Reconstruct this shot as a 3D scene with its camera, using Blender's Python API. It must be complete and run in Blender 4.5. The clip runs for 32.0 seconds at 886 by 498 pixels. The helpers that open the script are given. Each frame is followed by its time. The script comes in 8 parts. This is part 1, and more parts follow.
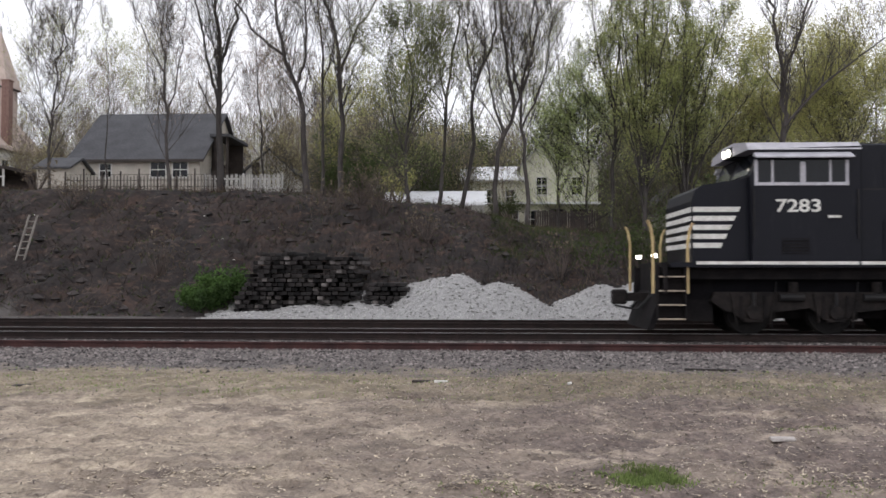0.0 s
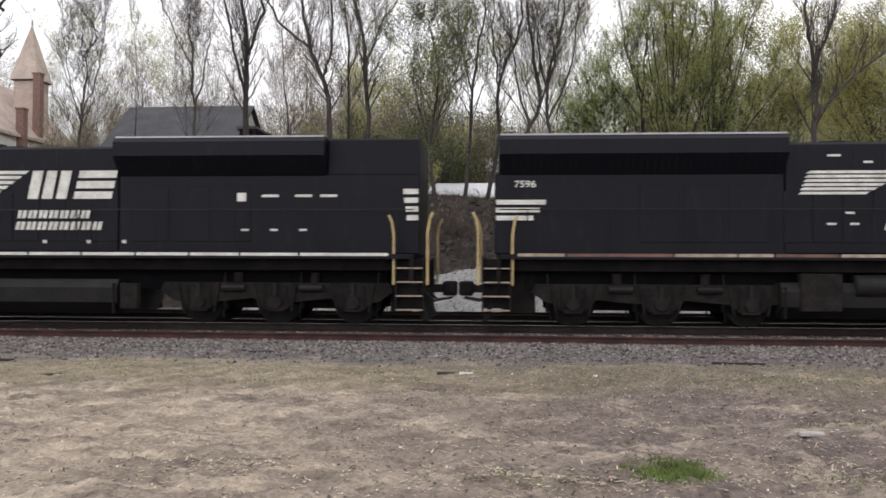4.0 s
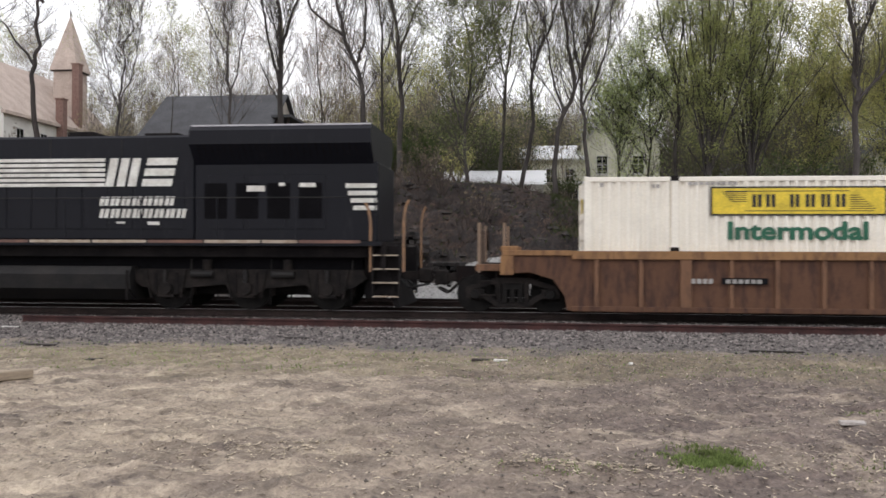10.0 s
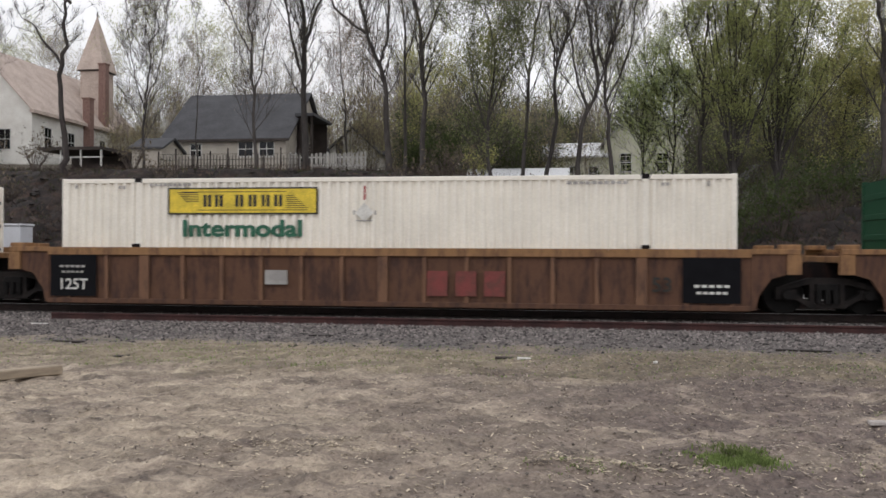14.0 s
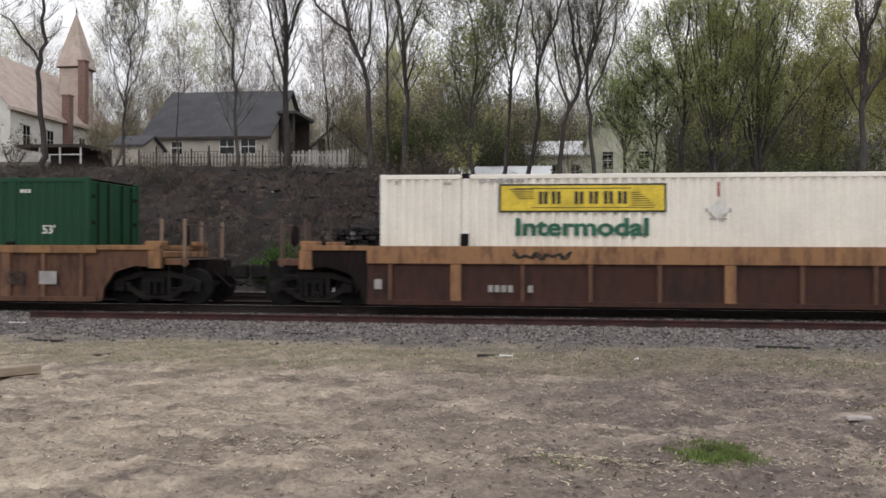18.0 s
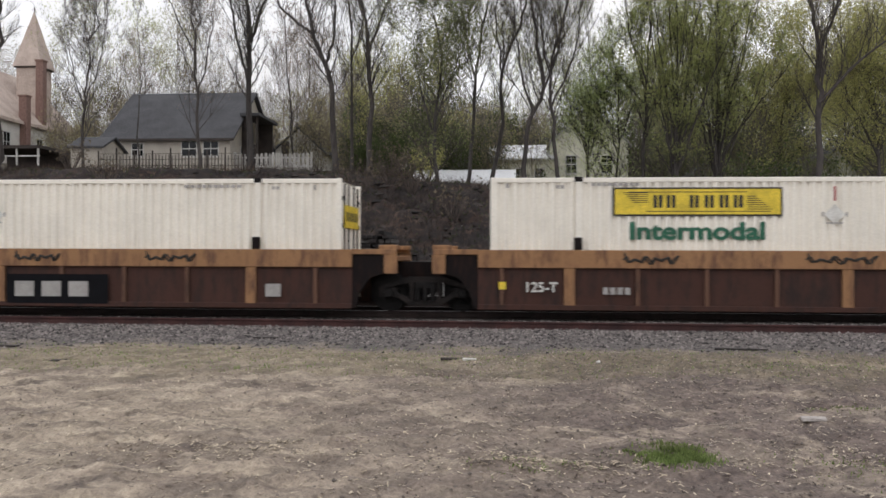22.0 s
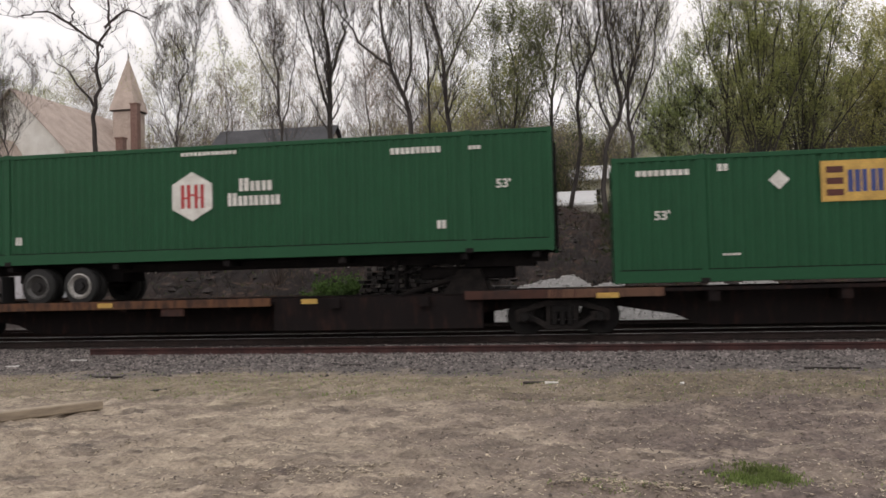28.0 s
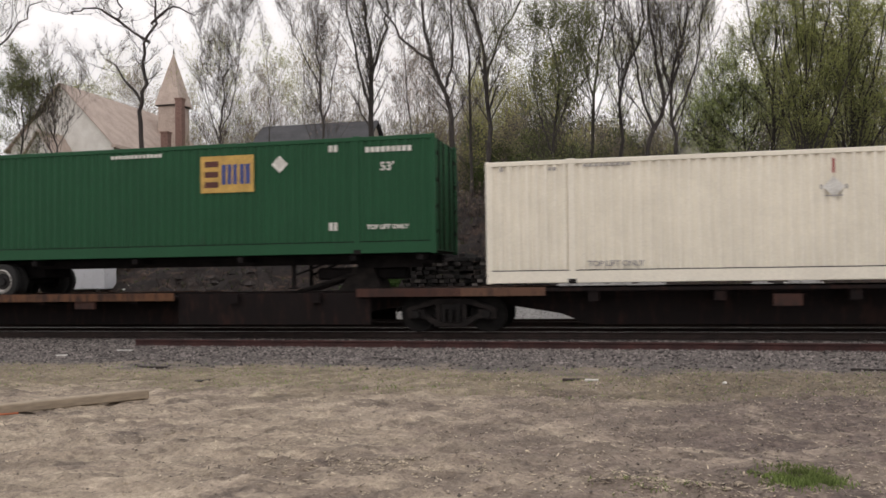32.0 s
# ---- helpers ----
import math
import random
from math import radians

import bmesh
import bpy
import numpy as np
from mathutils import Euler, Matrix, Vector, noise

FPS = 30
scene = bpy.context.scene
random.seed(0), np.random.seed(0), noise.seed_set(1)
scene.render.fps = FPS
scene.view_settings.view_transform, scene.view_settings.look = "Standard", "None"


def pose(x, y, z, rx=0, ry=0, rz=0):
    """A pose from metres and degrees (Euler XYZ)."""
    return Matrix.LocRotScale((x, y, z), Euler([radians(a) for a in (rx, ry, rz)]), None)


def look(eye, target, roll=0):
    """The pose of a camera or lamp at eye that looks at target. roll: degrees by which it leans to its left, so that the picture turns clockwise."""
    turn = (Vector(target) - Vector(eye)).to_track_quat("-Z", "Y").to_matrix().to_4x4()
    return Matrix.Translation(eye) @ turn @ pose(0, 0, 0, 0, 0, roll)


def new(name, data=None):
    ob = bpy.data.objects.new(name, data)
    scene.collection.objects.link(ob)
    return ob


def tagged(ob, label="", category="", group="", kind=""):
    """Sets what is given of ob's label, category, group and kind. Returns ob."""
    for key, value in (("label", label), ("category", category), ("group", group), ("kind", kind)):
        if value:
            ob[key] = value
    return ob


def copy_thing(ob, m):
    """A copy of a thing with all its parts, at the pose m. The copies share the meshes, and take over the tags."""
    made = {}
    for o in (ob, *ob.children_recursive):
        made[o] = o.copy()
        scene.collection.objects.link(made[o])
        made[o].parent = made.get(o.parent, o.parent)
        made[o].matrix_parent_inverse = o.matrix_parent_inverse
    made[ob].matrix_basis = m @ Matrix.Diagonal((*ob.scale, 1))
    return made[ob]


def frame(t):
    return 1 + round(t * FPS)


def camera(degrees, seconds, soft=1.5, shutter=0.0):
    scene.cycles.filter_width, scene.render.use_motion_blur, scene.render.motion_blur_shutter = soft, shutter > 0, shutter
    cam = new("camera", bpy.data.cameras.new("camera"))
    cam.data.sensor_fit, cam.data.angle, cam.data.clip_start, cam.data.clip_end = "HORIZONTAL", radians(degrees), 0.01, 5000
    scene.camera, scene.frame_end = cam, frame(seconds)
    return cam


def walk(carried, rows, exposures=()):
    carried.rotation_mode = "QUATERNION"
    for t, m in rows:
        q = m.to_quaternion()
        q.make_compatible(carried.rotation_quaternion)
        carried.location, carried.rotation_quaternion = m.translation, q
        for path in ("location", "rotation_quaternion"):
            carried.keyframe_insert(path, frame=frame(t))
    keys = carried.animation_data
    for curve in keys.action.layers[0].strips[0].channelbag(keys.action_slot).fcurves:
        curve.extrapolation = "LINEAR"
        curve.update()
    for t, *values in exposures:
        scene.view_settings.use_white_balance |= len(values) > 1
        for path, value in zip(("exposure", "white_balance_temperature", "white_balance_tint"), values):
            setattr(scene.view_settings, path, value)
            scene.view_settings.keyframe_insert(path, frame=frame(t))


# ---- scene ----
# Camera: a phone held by hand, turning on the spot. Seconds, eye, yaw, pitch, roll.
cam = camera(55.09, 32.0, soft=1.6, shutter=0.22)
EYE_ROWS = [
    (0.0, 0.020, 0.056, 1.595, 2.49, 1.64, -0.06),
    (0.5, 0.024, 0.062, 1.589, 2.90, 1.62, -0.06),
    (1.0, 0.026, 0.064, 1.590, 3.14, 1.57, -0.05),
    (1.5, 0.020, 0.067, 1.591, 3.50, 1.52, -0.03),
    (2.0, 0.021, 0.065, 1.591, 3.69, 1.58, -0.01),
    (2.5, 0.021, 0.054, 1.595, 3.41, 1.52, -0.02),
    (3.0, 0.018, 0.060, 1.591, 3.41, 1.24, -0.13),
    (3.5, 0.020, 0.070, 1.593, 3.83, 1.12, -0.22),
    (5.5, 0.008, 0.063, 1.592, 5.04, 1.06, -0.24),
    (6.0, 0.002, 0.058, 1.587, 5.49, 0.82, -0.20),
    (6.5, 0.008, 0.060, 1.588, 5.65, 0.98, 0.01),
    (7.0, 0.007, 0.050, 1.592, 5.76, 1.08, 0.11),
    (7.5, 0.002, 0.047, 1.585, 5.84, 1.21, -0.10),
    (8.0, 0.004, 0.049, 1.591, 6.13, 1.28, -0.29),
    (8.5, 0.006, 0.048, 1.591, 6.26, 1.15, -0.21),
    (9.0, -0.000, 0.048, 1.592, 6.24, 0.85, -0.14),
    (9.5, 0.004, 0.056, 1.586, 6.34, 0.54, -0.22),
    (10.0, 0.002, 0.062, 1.582, 6.43, 0.27, -0.22),
    (10.5, -0.000, 0.070, 1.587, 6.39, -0.06, -0.21),
    (11.0, -0.001, 0.068, 1.588, 6.39, -0.21, -0.21),
    (11.5, -0.005, 0.057, 1.584, 6.51, 0.11, -0.35),
    (12.0, -0.002, 0.049, 1.589, 6.54, 0.65, -0.37),
    (12.5, -0.008, 0.040, 1.585, 6.70, 0.63, -0.32),
    (13.0, -0.007, 0.050, 1.587, 7.07, 0.35, -0.45),
    (13.5, -0.011, 0.051, 1.585, 7.56, 0.09, -0.33),
    (15.5, -0.010, 0.043, 1.583, 8.42, 0.24, -0.22),
    (16.0, -0.002, 0.055, 1.580, 8.08, -0.04, -0.04),
    (16.5, -0.001, 0.054, 1.587, 7.53, -0.14, 0.02),
    (17.0, -0.005, 0.047, 1.580, 7.55, -0.13, 0.00),
    (17.5, -0.005, 0.046, 1.582, 7.39, -0.12, -0.04),
    (18.0, 0.001, 0.053, 1.578, 6.80, -0.01, -0.16),
    (18.5, 0.001, 0.052, 1.585, 6.68, 0.14, -0.40),
    (19.0, -0.004, 0.045, 1.584, 6.67, 0.36, -0.59),
    (19.5, -0.004, 0.030, 1.587, 6.86, 0.56, -0.35),
    (20.0, -0.006, 0.040, 1.583, 7.00, 0.66, -0.09),
    (20.5, -0.006, 0.055, 1.585, 6.66, 0.34, -0.23),
    (21.0, -0.005, 0.058, 1.577, 5.89, 0.32, -0.39),
    (21.5, 0.004, 0.050, 1.583, 5.08, 0.44, -0.42),
    (22.0, 0.021, 0.040, 1.587, 4.42, 0.21, -0.18),
    (22.5, 0.050, 0.038, 1.590, 5.87, 0.11, 0.53),
    (23.0, 0.040, 0.033, 1.588, 8.67, 0.65, 1.37),
    (23.5, 0.044, 0.034, 1.591, 8.43, 0.56, 1.08),
    (24.0, 0.053, 0.034, 1.586, 8.37, 0.76, 0.50),
    (24.5, 0.058, 0.017, 1.590, 9.83, 1.02, 1.25),
    (25.0, 0.093, 0.020, 1.610, 11.08, 2.06, 1.94),
    (25.5, 0.068, -0.054, 1.622, 10.10, 2.30, 2.42),
    (27.5, 0.099, -0.195, 1.618, 9.74, 2.02, 1.39),
    (28.0, 0.101, -0.192, 1.615, 10.00, 1.90, 1.46),
    (28.5, 0.098, -0.195, 1.620, 9.40, 2.06, 1.33),
    (29.0, 0.103, -0.191, 1.607, 8.80, 1.84, 1.17),
    (29.5, 0.104, -0.208, 1.618, 9.65, 1.49, 1.40),
    (30.0, 0.086, -0.218, 1.609, 11.28, 1.29, 1.20),
    (30.5, 0.089, -0.214, 1.614, 12.15, 1.41, 1.11),
    (31.0, 0.084, -0.227, 1.615, 12.45, 1.85, 1.01),
    (31.5, 0.082, -0.234, 1.614, 12.63, 1.92, 0.82),
    (32.0, 0.078, -0.222, 1.613, 12.60, 1.66, 0.80),
]
walk(cam, [(t, pose(x, y, z, 90 + p, r, w)) for t, x, y, z, w, p, r in EYE_ROWS],
     [(0, 0.08, 6350, 12.5), (3, 0.12, 6500, 11.5), (6, 0.22, 6550, 11.5), (9, 0.22, 6550, 11.5), (10.2, 0.12, 6500, 11.5), (11.2, 0.02, 6450, 11.5), (12, -0.14, 6450, 11.5), (13, -0.18, 6500, 11), (19, -0.08, 6500, 11), (22, -0.12, 6500, 11), (24, -0.3, 6680, 12), (28, -0.23, 6900, 13.5), (32, -0.22, 6900, 13.5)])

# World: bright overcast sky
world = bpy.data.worlds.new("sky")
scene.world = world
world.use_nodes = True
wn, wl = world.node_tree.nodes, world.node_tree.links
wn.clear()
sky = wn.new("ShaderNodeTexSky")
sky.sky_type, sky.sun_disc, sky.sun_elevation, sky.sun_rotation = "NISHITA", False, radians(42), radians(215)
sky_gain = wn.new("ShaderNodeVectorMath")
sky_gain.operation = "SCALE"
sky_gain.inputs["Scale"].default_value = 0.10
clouds = wn.new("ShaderNodeTexNoise")
clouds.inputs["Scale"].default_value, clouds.inputs["Detail"].default_value = 1.6, 5.0
cloud_ramp = wn.new("ShaderNodeValToRGB")
cloud_ramp.color_ramp.elements[0].position, cloud_ramp.color_ramp.elements[0].color = 0.3, (0.91, 0.93, 0.98, 1)
cloud_ramp.color_ramp.elements[1].position, cloud_ramp.color_ramp.elements[1].color = 0.62, (1.10, 1.08, 1.08, 1)
sky_mix = wn.new("ShaderNodeMixRGB")
sky_mix.inputs[0].default_value = 0.86
back, wout = wn.new("ShaderNodeBackground"), wn.new("ShaderNodeOutputWorld")
back.inputs["Strength"].default_value = 1.30
wl.new(sky.outputs[0], sky_gain.inputs[0])
wl.new(clouds.outputs["Fac"], cloud_ramp.inputs[0])
wl.new(sky_gain.outputs[0], sky_mix.inputs[1])
wl.new(cloud_ramp.outputs[0], sky_mix.inputs[2])
wl.new(sky_mix.outputs[0], back.inputs[0])
wl.new(back.outputs[0], wout.inputs[0])

sun = new("sun", bpy.data.lights.new("sun", "SUN"))
sun.data.energy, sun.data.angle, sun.data.color = 0.35, radians(25), (1.0, 0.97, 0.93)
sun.matrix_world = look((-30, -40, 60), (0, 15, 0))
scene.view_settings.exposure = 0.0


# ---- materials ----
def mat(name, color, rough=0.8, metal=0.0, color2=None, scale=2.0, fine=30.0, bump=0.15, depth=0.01, vary=0.0, island=0.0, glow=0.0, spec=0.5, stretch=(1, 1, 1), grit=(0.8, 1.15)):
    """A surface with variation at two scales; vary shifts the value from object to object, island from piece to piece of a mesh."""
    m = bpy.data.materials.new(name)
    m.use_nodes = True
    n, l = m.node_tree.nodes, m.node_tree.links
    b = n["Principled BSDF"]
    b.inputs["Roughness"].default_value, b.inputs["Metallic"].default_value = rough, metal
    b.inputs["Specular IOR Level"].default_value = spec
    co = n.new("ShaderNodeTexCoord")
    mp = n.new("ShaderNodeMapping")
    mp.inputs["Scale"].default_value = stretch
    l.new(co.outputs["Object"], mp.inputs[0])
    big, small = n.new("ShaderNodeTexNoise"), n.new("ShaderNodeTexNoise")
    big.inputs["Scale"].default_value, big.inputs["Detail"].default_value = scale, 4
    small.inputs["Scale"].default_value, small.inputs["Detail"].default_value = fine, 3
    l.new(mp.outputs[0], big.inputs["Vector"])
    l.new(mp.outputs[0], small.inputs["Vector"])
    c2 = color2 or tuple(0.72 * c for c in color)
    ramp = n.new("ShaderNodeValToRGB")
    ramp.color_ramp.elements[0].position, ramp.color_ramp.elements[1].position = 0.36, 0.66
    ramp.color_ramp.elements[0].color, ramp.color_ramp.elements[1].color = (*color, 1), (*c2, 1)
    l.new(big.outputs["Fac"], ramp.inputs[0])
    grain = n.new("ShaderNodeMixRGB")
    grain.blend_type = "MULTIPLY"
    grain.inputs[0].default_value = 1.0
    gr = n.new("ShaderNodeMapRange")
    gr.inputs["From Min"].default_value, gr.inputs["From Max"].default_value = 0.3, 0.7
    gr.inputs["To Min"].default_value, gr.inputs["To Max"].default_value = grit
    l.new(small.outputs["Fac"], gr.inputs["Value"])
    l.new(ramp.outputs[0], grain.inputs[1])
    l.new(gr.outputs[0], grain.inputs[2])
    out = grain.outputs[0]
    for amount, node, socket in ((vary, "ShaderNodeObjectInfo", "Random"), (island, "ShaderNodeNewGeometry", "Random Per Island")):
        if amount:
            src = n.new(node)
            hsv, mr = n.new("ShaderNodeHueSaturation"), n.new("ShaderNodeMapRange")
            mr.inputs["To Min"].default_value, mr.inputs["To Max"].default_value = 1 - amount, 1 + amount
            l.new(src.outputs[socket], mr.inputs["Value"])
            l.new(mr.outputs[0], hsv.inputs["Value"])
            l.new(out, hsv.inputs["Color"])
            out = hsv.outputs[0]
    l.new(out, b.inputs["Base Color"])
    if bump:
        bp = n.new("ShaderNodeBump")
        bp.inputs["Strength"].default_value, bp.inputs["Distance"].default_value = bump, depth
        l.new(small.outputs["Fac"], bp.inputs["Height"])
        l.new(bp.outputs[0], b.inputs["Normal"])
    if glow:
        b.inputs["Emission Color"].default_value, b.inputs["Emission Strength"].default_value = (1.0, 0.93, 0.78, 1), glow
    return m


def rusted(name, color, rust, amount=0.5, rough=0.6, scale=1.2, spec=0.3):
    """Paint with streaks of rust and grime."""
    m = mat(name, color, rough, scale=scale, fine=22, bump=0.12, color2=tuple(0.9 * c for c in color), spec=spec, grit=(0.93, 1.06))
    n, l = m.node_tree.nodes, m.node_tree.links
    b = n["Principled BSDF"]
    src = b.inputs["Base Color"].links[0].from_socket
    co, mp, ns, rp, mx = n.new("ShaderNodeTexCoord"), n.new("ShaderNodeMapping"), n.new("ShaderNodeTexNoise"), n.new("ShaderNodeValToRGB"), n.new("ShaderNodeMixRGB")
    mp.inputs["Scale"].default_value = (3.5, 3.5, 0.9)
    ns.inputs["Scale"].default_value, ns.inputs["Detail"].default_value, ns.inputs["Roughness"].default_value = 1.4, 7, 0.7
    rp.color_ramp.elements[0].position, rp.color_ramp.elements[1].position = 0.62 - 0.25 * amount, 0.80 - 0.25 * amount
    mx.inputs[2].default_value = (*rust, 1)
    l.new(co.outputs["Object"], mp.inputs[0])
    l.new(mp.outputs[0], ns.inputs["Vector"])
    l.new(ns.outputs["Fac"], rp.inputs[0])
    l.new(rp.outputs[0], mx.inputs[0])
    l.new(src, mx.inputs[1])
    l.new(mx.outputs[0], b.inputs["Base Color"])
    return m


M = {}
M["black"] = rusted("black_paint", (0.0080, 0.0085, 0.0128), (0.015, 0.015, 0.019), 0.25, 0.42, spec=0.16)
M["grime"] = mat("grimy_steel", (0.010, 0.0092, 0.0098), 0.9, 0.0, (0.018, 0.0155, 0.0155), 2.5, 20, spec=0.1)
M["truck"] = mat("truck_steel", (0.013, 0.0118, 0.0118), 0.9, 0.0, (0.027, 0.0225, 0.021), 4, 20, spec=0.12)
M["tank"] = mat("tank_steel", (0.012, 0.0115, 0.0125), 0.6, 0.0, (0.021, 0.019, 0.018), 1.5, 14, spec=0.22)
M["white"] = mat("white_paint", (0.72, 0.71, 0.67), 0.6, color2=(0.55, 0.53, 0.49), scale=4)
M["silver"] = mat("silver_paint", (0.48, 0.47, 0.50), 0.5, 0.2, (0.36, 0.35, 0.38), 3)
M["yellow"] = mat("yellow_paint", (0.62, 0.42, 0.10), 0.6, color2=(0.40, 0.26, 0.07), scale=5)
M["rail_yellow"] = mat("faded_handrail", (0.55, 0.43, 0.20), 0.65, color2=(0.40, 0.28, 0.14), scale=5)
M["orange_step"] = mat("orange_steps", (0.33, 0.185, 0.095), 0.7, color2=(0.19, 0.115, 0.07), scale=5)
M["glass"] = mat("dark_glass", (0.006, 0.007, 0.010), 0.10, bump=0, spec=0.25)
M["opening"] = mat("dark_opening", (0.0075, 0.0072, 0.0085), 0.9, bump=0, spec=0.05)
M["worn_stripe"] = mat("worn_red_stripe", (0.20, 0.105, 0.075), 0.7, color2=(0.10, 0.055, 0.045), scale=4)
M["tread"] = mat("worn_tread_edge", (0.42, 0.35, 0.28), 0.6, color2=(0.28, 0.21, 0.15), scale=6)
M["tie_pale"] = mat("pale_tie_end", (0.17, 0.155, 0.147), 0.95, color2=(0.06, 0.05, 0.046), scale=3, vary=0.4)
# bark of the far trees, its colour paled to imitate distance haze
M["far_bark"] = mat("haze_paled_bark", (0.13, 0.115, 0.105), 0.95, color2=(0.085, 0.074, 0.068), scale=3, bump=0, vary=0.2)
M["lamp"] = mat("lit_lamp", (1, 0.95, 0.85), 0.3, bump=0, glow=4.5)
M["rubber"] = mat("tyre_rubber", (0.013, 0.013, 0.013), 0.85, scale=6)
M["steel"] = mat("wheel_steel", (0.015, 0.0135, 0.013), 0.85, 0.0, (0.009, 0.0085, 0.0085), 5, spec=0.15)
M["rim"] = mat("bare_rim", (0.40, 0.39, 0.37), 0.45, 0.4, (0.22, 0.21, 0.19), 6)
M["dull_rim"] = mat("dull_rim", (0.10, 0.098, 0.095), 0.6, 0.2, (0.05, 0.048, 0.046), 6)
M["rust_rail"] = mat("rusty_rail", (0.030, 0.020, 0.018), 0.8, 0.0, (0.018, 0.013, 0.012), 3, spec=0.2)
M["red_rail"] = mat("red_rust_rail", (0.075, 0.034, 0.031), 0.8, 0.0, (0.034, 0.019, 0.019), 1.5, spec=0.2)
M["rail_top"] = mat("polished_rail", (0.55, 0.55, 0.56), 0.3, 0.9, (0.45, 0.44, 0.44), 6, bump=0.03)
M["tie"] = mat("creosote_wood", (0.022, 0.017, 0.015), 0.9, color2=(0.050, 0.040, 0.035), scale=2, vary=0.35)
M["tie_end"] = mat("weathered_tie", (0.009, 0.0075, 0.0072), 0.95, color2=(0.024, 0.020, 0.019), scale=3, vary=0.8)
M["ballast"] = mat("ballast_stone", (0.170, 0.149, 0.140), 0.9, color2=(0.098, 0.085, 0.080), scale=3, island=0.85)
M["pebble"] = mat("yard_pebbles", (0.25, 0.21, 0.18), 0.9, color2=(0.14, 0.115, 0.10), scale=3, island=0.6)
# darker stone for the bed between the rails
M["dark_ballast"] = mat("dark_ballast_stone", (0.110, 0.098, 0.092), 0.9, color2=(0.060, 0.053, 0.050), scale=3, island=0.7)
M["gravel"] = mat("pale_gravel", (0.34, 0.335, 0.325), 0.95, color2=(0.27, 0.265, 0.26), scale=6, fine=90, bump=0.6, depth=0.03)
M["gravel_stone"] = mat("pale_stone", (0.40, 0.39, 0.375), 0.95, color2=(0.28, 0.275, 0.265), scale=4, island=0.45)
M["bark"] = mat("grey_bark", (0.076, 0.067, 0.062), 0.95, color2=(0.040, 0.034, 0.032), scale=5, fine=25, bump=0.5, depth=0.03, vary=0.2, stretch=(1, 1, 0.25))
M["dark_bark"] = mat("dark_bark", (0.062, 0.051, 0.047), 0.95, color2=(0.034, 0.028, 0.027), scale=5, fine=25, bump=0.5, depth=0.03, stretch=(1, 1, 0.25))
M["twig"] = mat("twigs", (0.105, 0.082, 0.070), 0.95, color2=(0.065, 0.050, 0.044), scale=3, bump=0)


def leaf_mat(name, color, color2):
    m = mat(name, color, 0.75, color2=color2, scale=0.8, fine=4, bump=0, island=0.35, spec=0.2)
    n, l = m.node_tree.nodes, m.node_tree.links
    b, out = n["Principled BSDF"], n["Material Output"]
    tr, mx = n.new("ShaderNodeBsdfTranslucent"), n.new("ShaderNodeMixShader")
    l.new(b.inputs["Base Color"].links[0].from_socket, tr.inputs[0])
    mx.inputs[0].default_value = 0.5
    l.new(b.outputs[0], mx.inputs[1])
    l.new(tr.outputs[0], mx.inputs[2])
    l.new(mx.outputs[0], out.inputs[0])
    return m


M["leaf_bud"] = leaf_mat("tan_buds", (0.36, 0.30, 0.23), (0.26, 0.19, 0.16))
M["leaf_olive"] = leaf_mat("olive_opening_leaves", (0.40, 0.37, 0.19), (0.27, 0.23, 0.14))
M["leaf_brown"] = leaf_mat("brown_thicket", (0.20, 0.165, 0.115), (0.13, 0.105, 0.08))
M["far_twig"] = mat("distant_twigs", (0.17, 0.145, 0.13), 0.95, color2=(0.11, 0.092, 0.085), scale=0.3, bump=0, island=0.35)
M["leaf_pale"] = leaf_mat("pale_spring_leaves", (0.48, 0.50, 0.24), (0.36, 0.38, 0.17))
M["leaf_yellow"] = leaf_mat("yellow_green_leaves", (0.50, 0.48, 0.19), (0.36, 0.36, 0.14))
M["leaf_green"] = leaf_mat("fresh_green_leaves", (0.52, 0.60, 0.24), (0.38, 0.45, 0.17))
M["leaf_moss"] = leaf_mat("mossy_green_leaves", (0.27, 0.295, 0.125), (0.15, 0.165, 0.078))
M["leaf_fan"] = leaf_mat("olive_yellow_leaves", (0.45, 0.48, 0.18), (0.29, 0.32, 0.12))
M["leaf_bush"] = leaf_mat("bush_leaves", (0.095, 0.165, 0.045), (0.055, 0.095, 0.032))
M["leaf_dark"] = leaf_mat("deep_green_leaves", (0.075, 0.10, 0.035), (0.05, 0.065, 0.025))
M["grass"] = leaf_mat("grass_blades", (0.205, 0.295, 0.09), (0.17, 0.21, 0.075))
M["dry_grass"] = leaf_mat("dry_stalks", (0.23, 0.165, 0.115), (0.12, 0.083, 0.060))
M["brush"] = mat("dead_brush", (0.070, 0.046, 0.037), 0.95, color2=(0.034, 0.024, 0.021), scale=2, bump=0, island=0.5)
M["chip"] = mat("wood_chip", (0.56, 0.48, 0.36), 0.9, color2=(0.36, 0.29, 0.21), scale=5, island=0.4)
M["litter"] = mat("pale_litter", (0.70, 0.68, 0.64), 0.8, scale=5)
M["rock"] = mat("bank_rock", (0.050, 0.042, 0.040), 0.95, color2=(0.024, 0.020, 0.019), scale=1.2, fine=14, bump=0.5, depth=0.05, island=0.6)


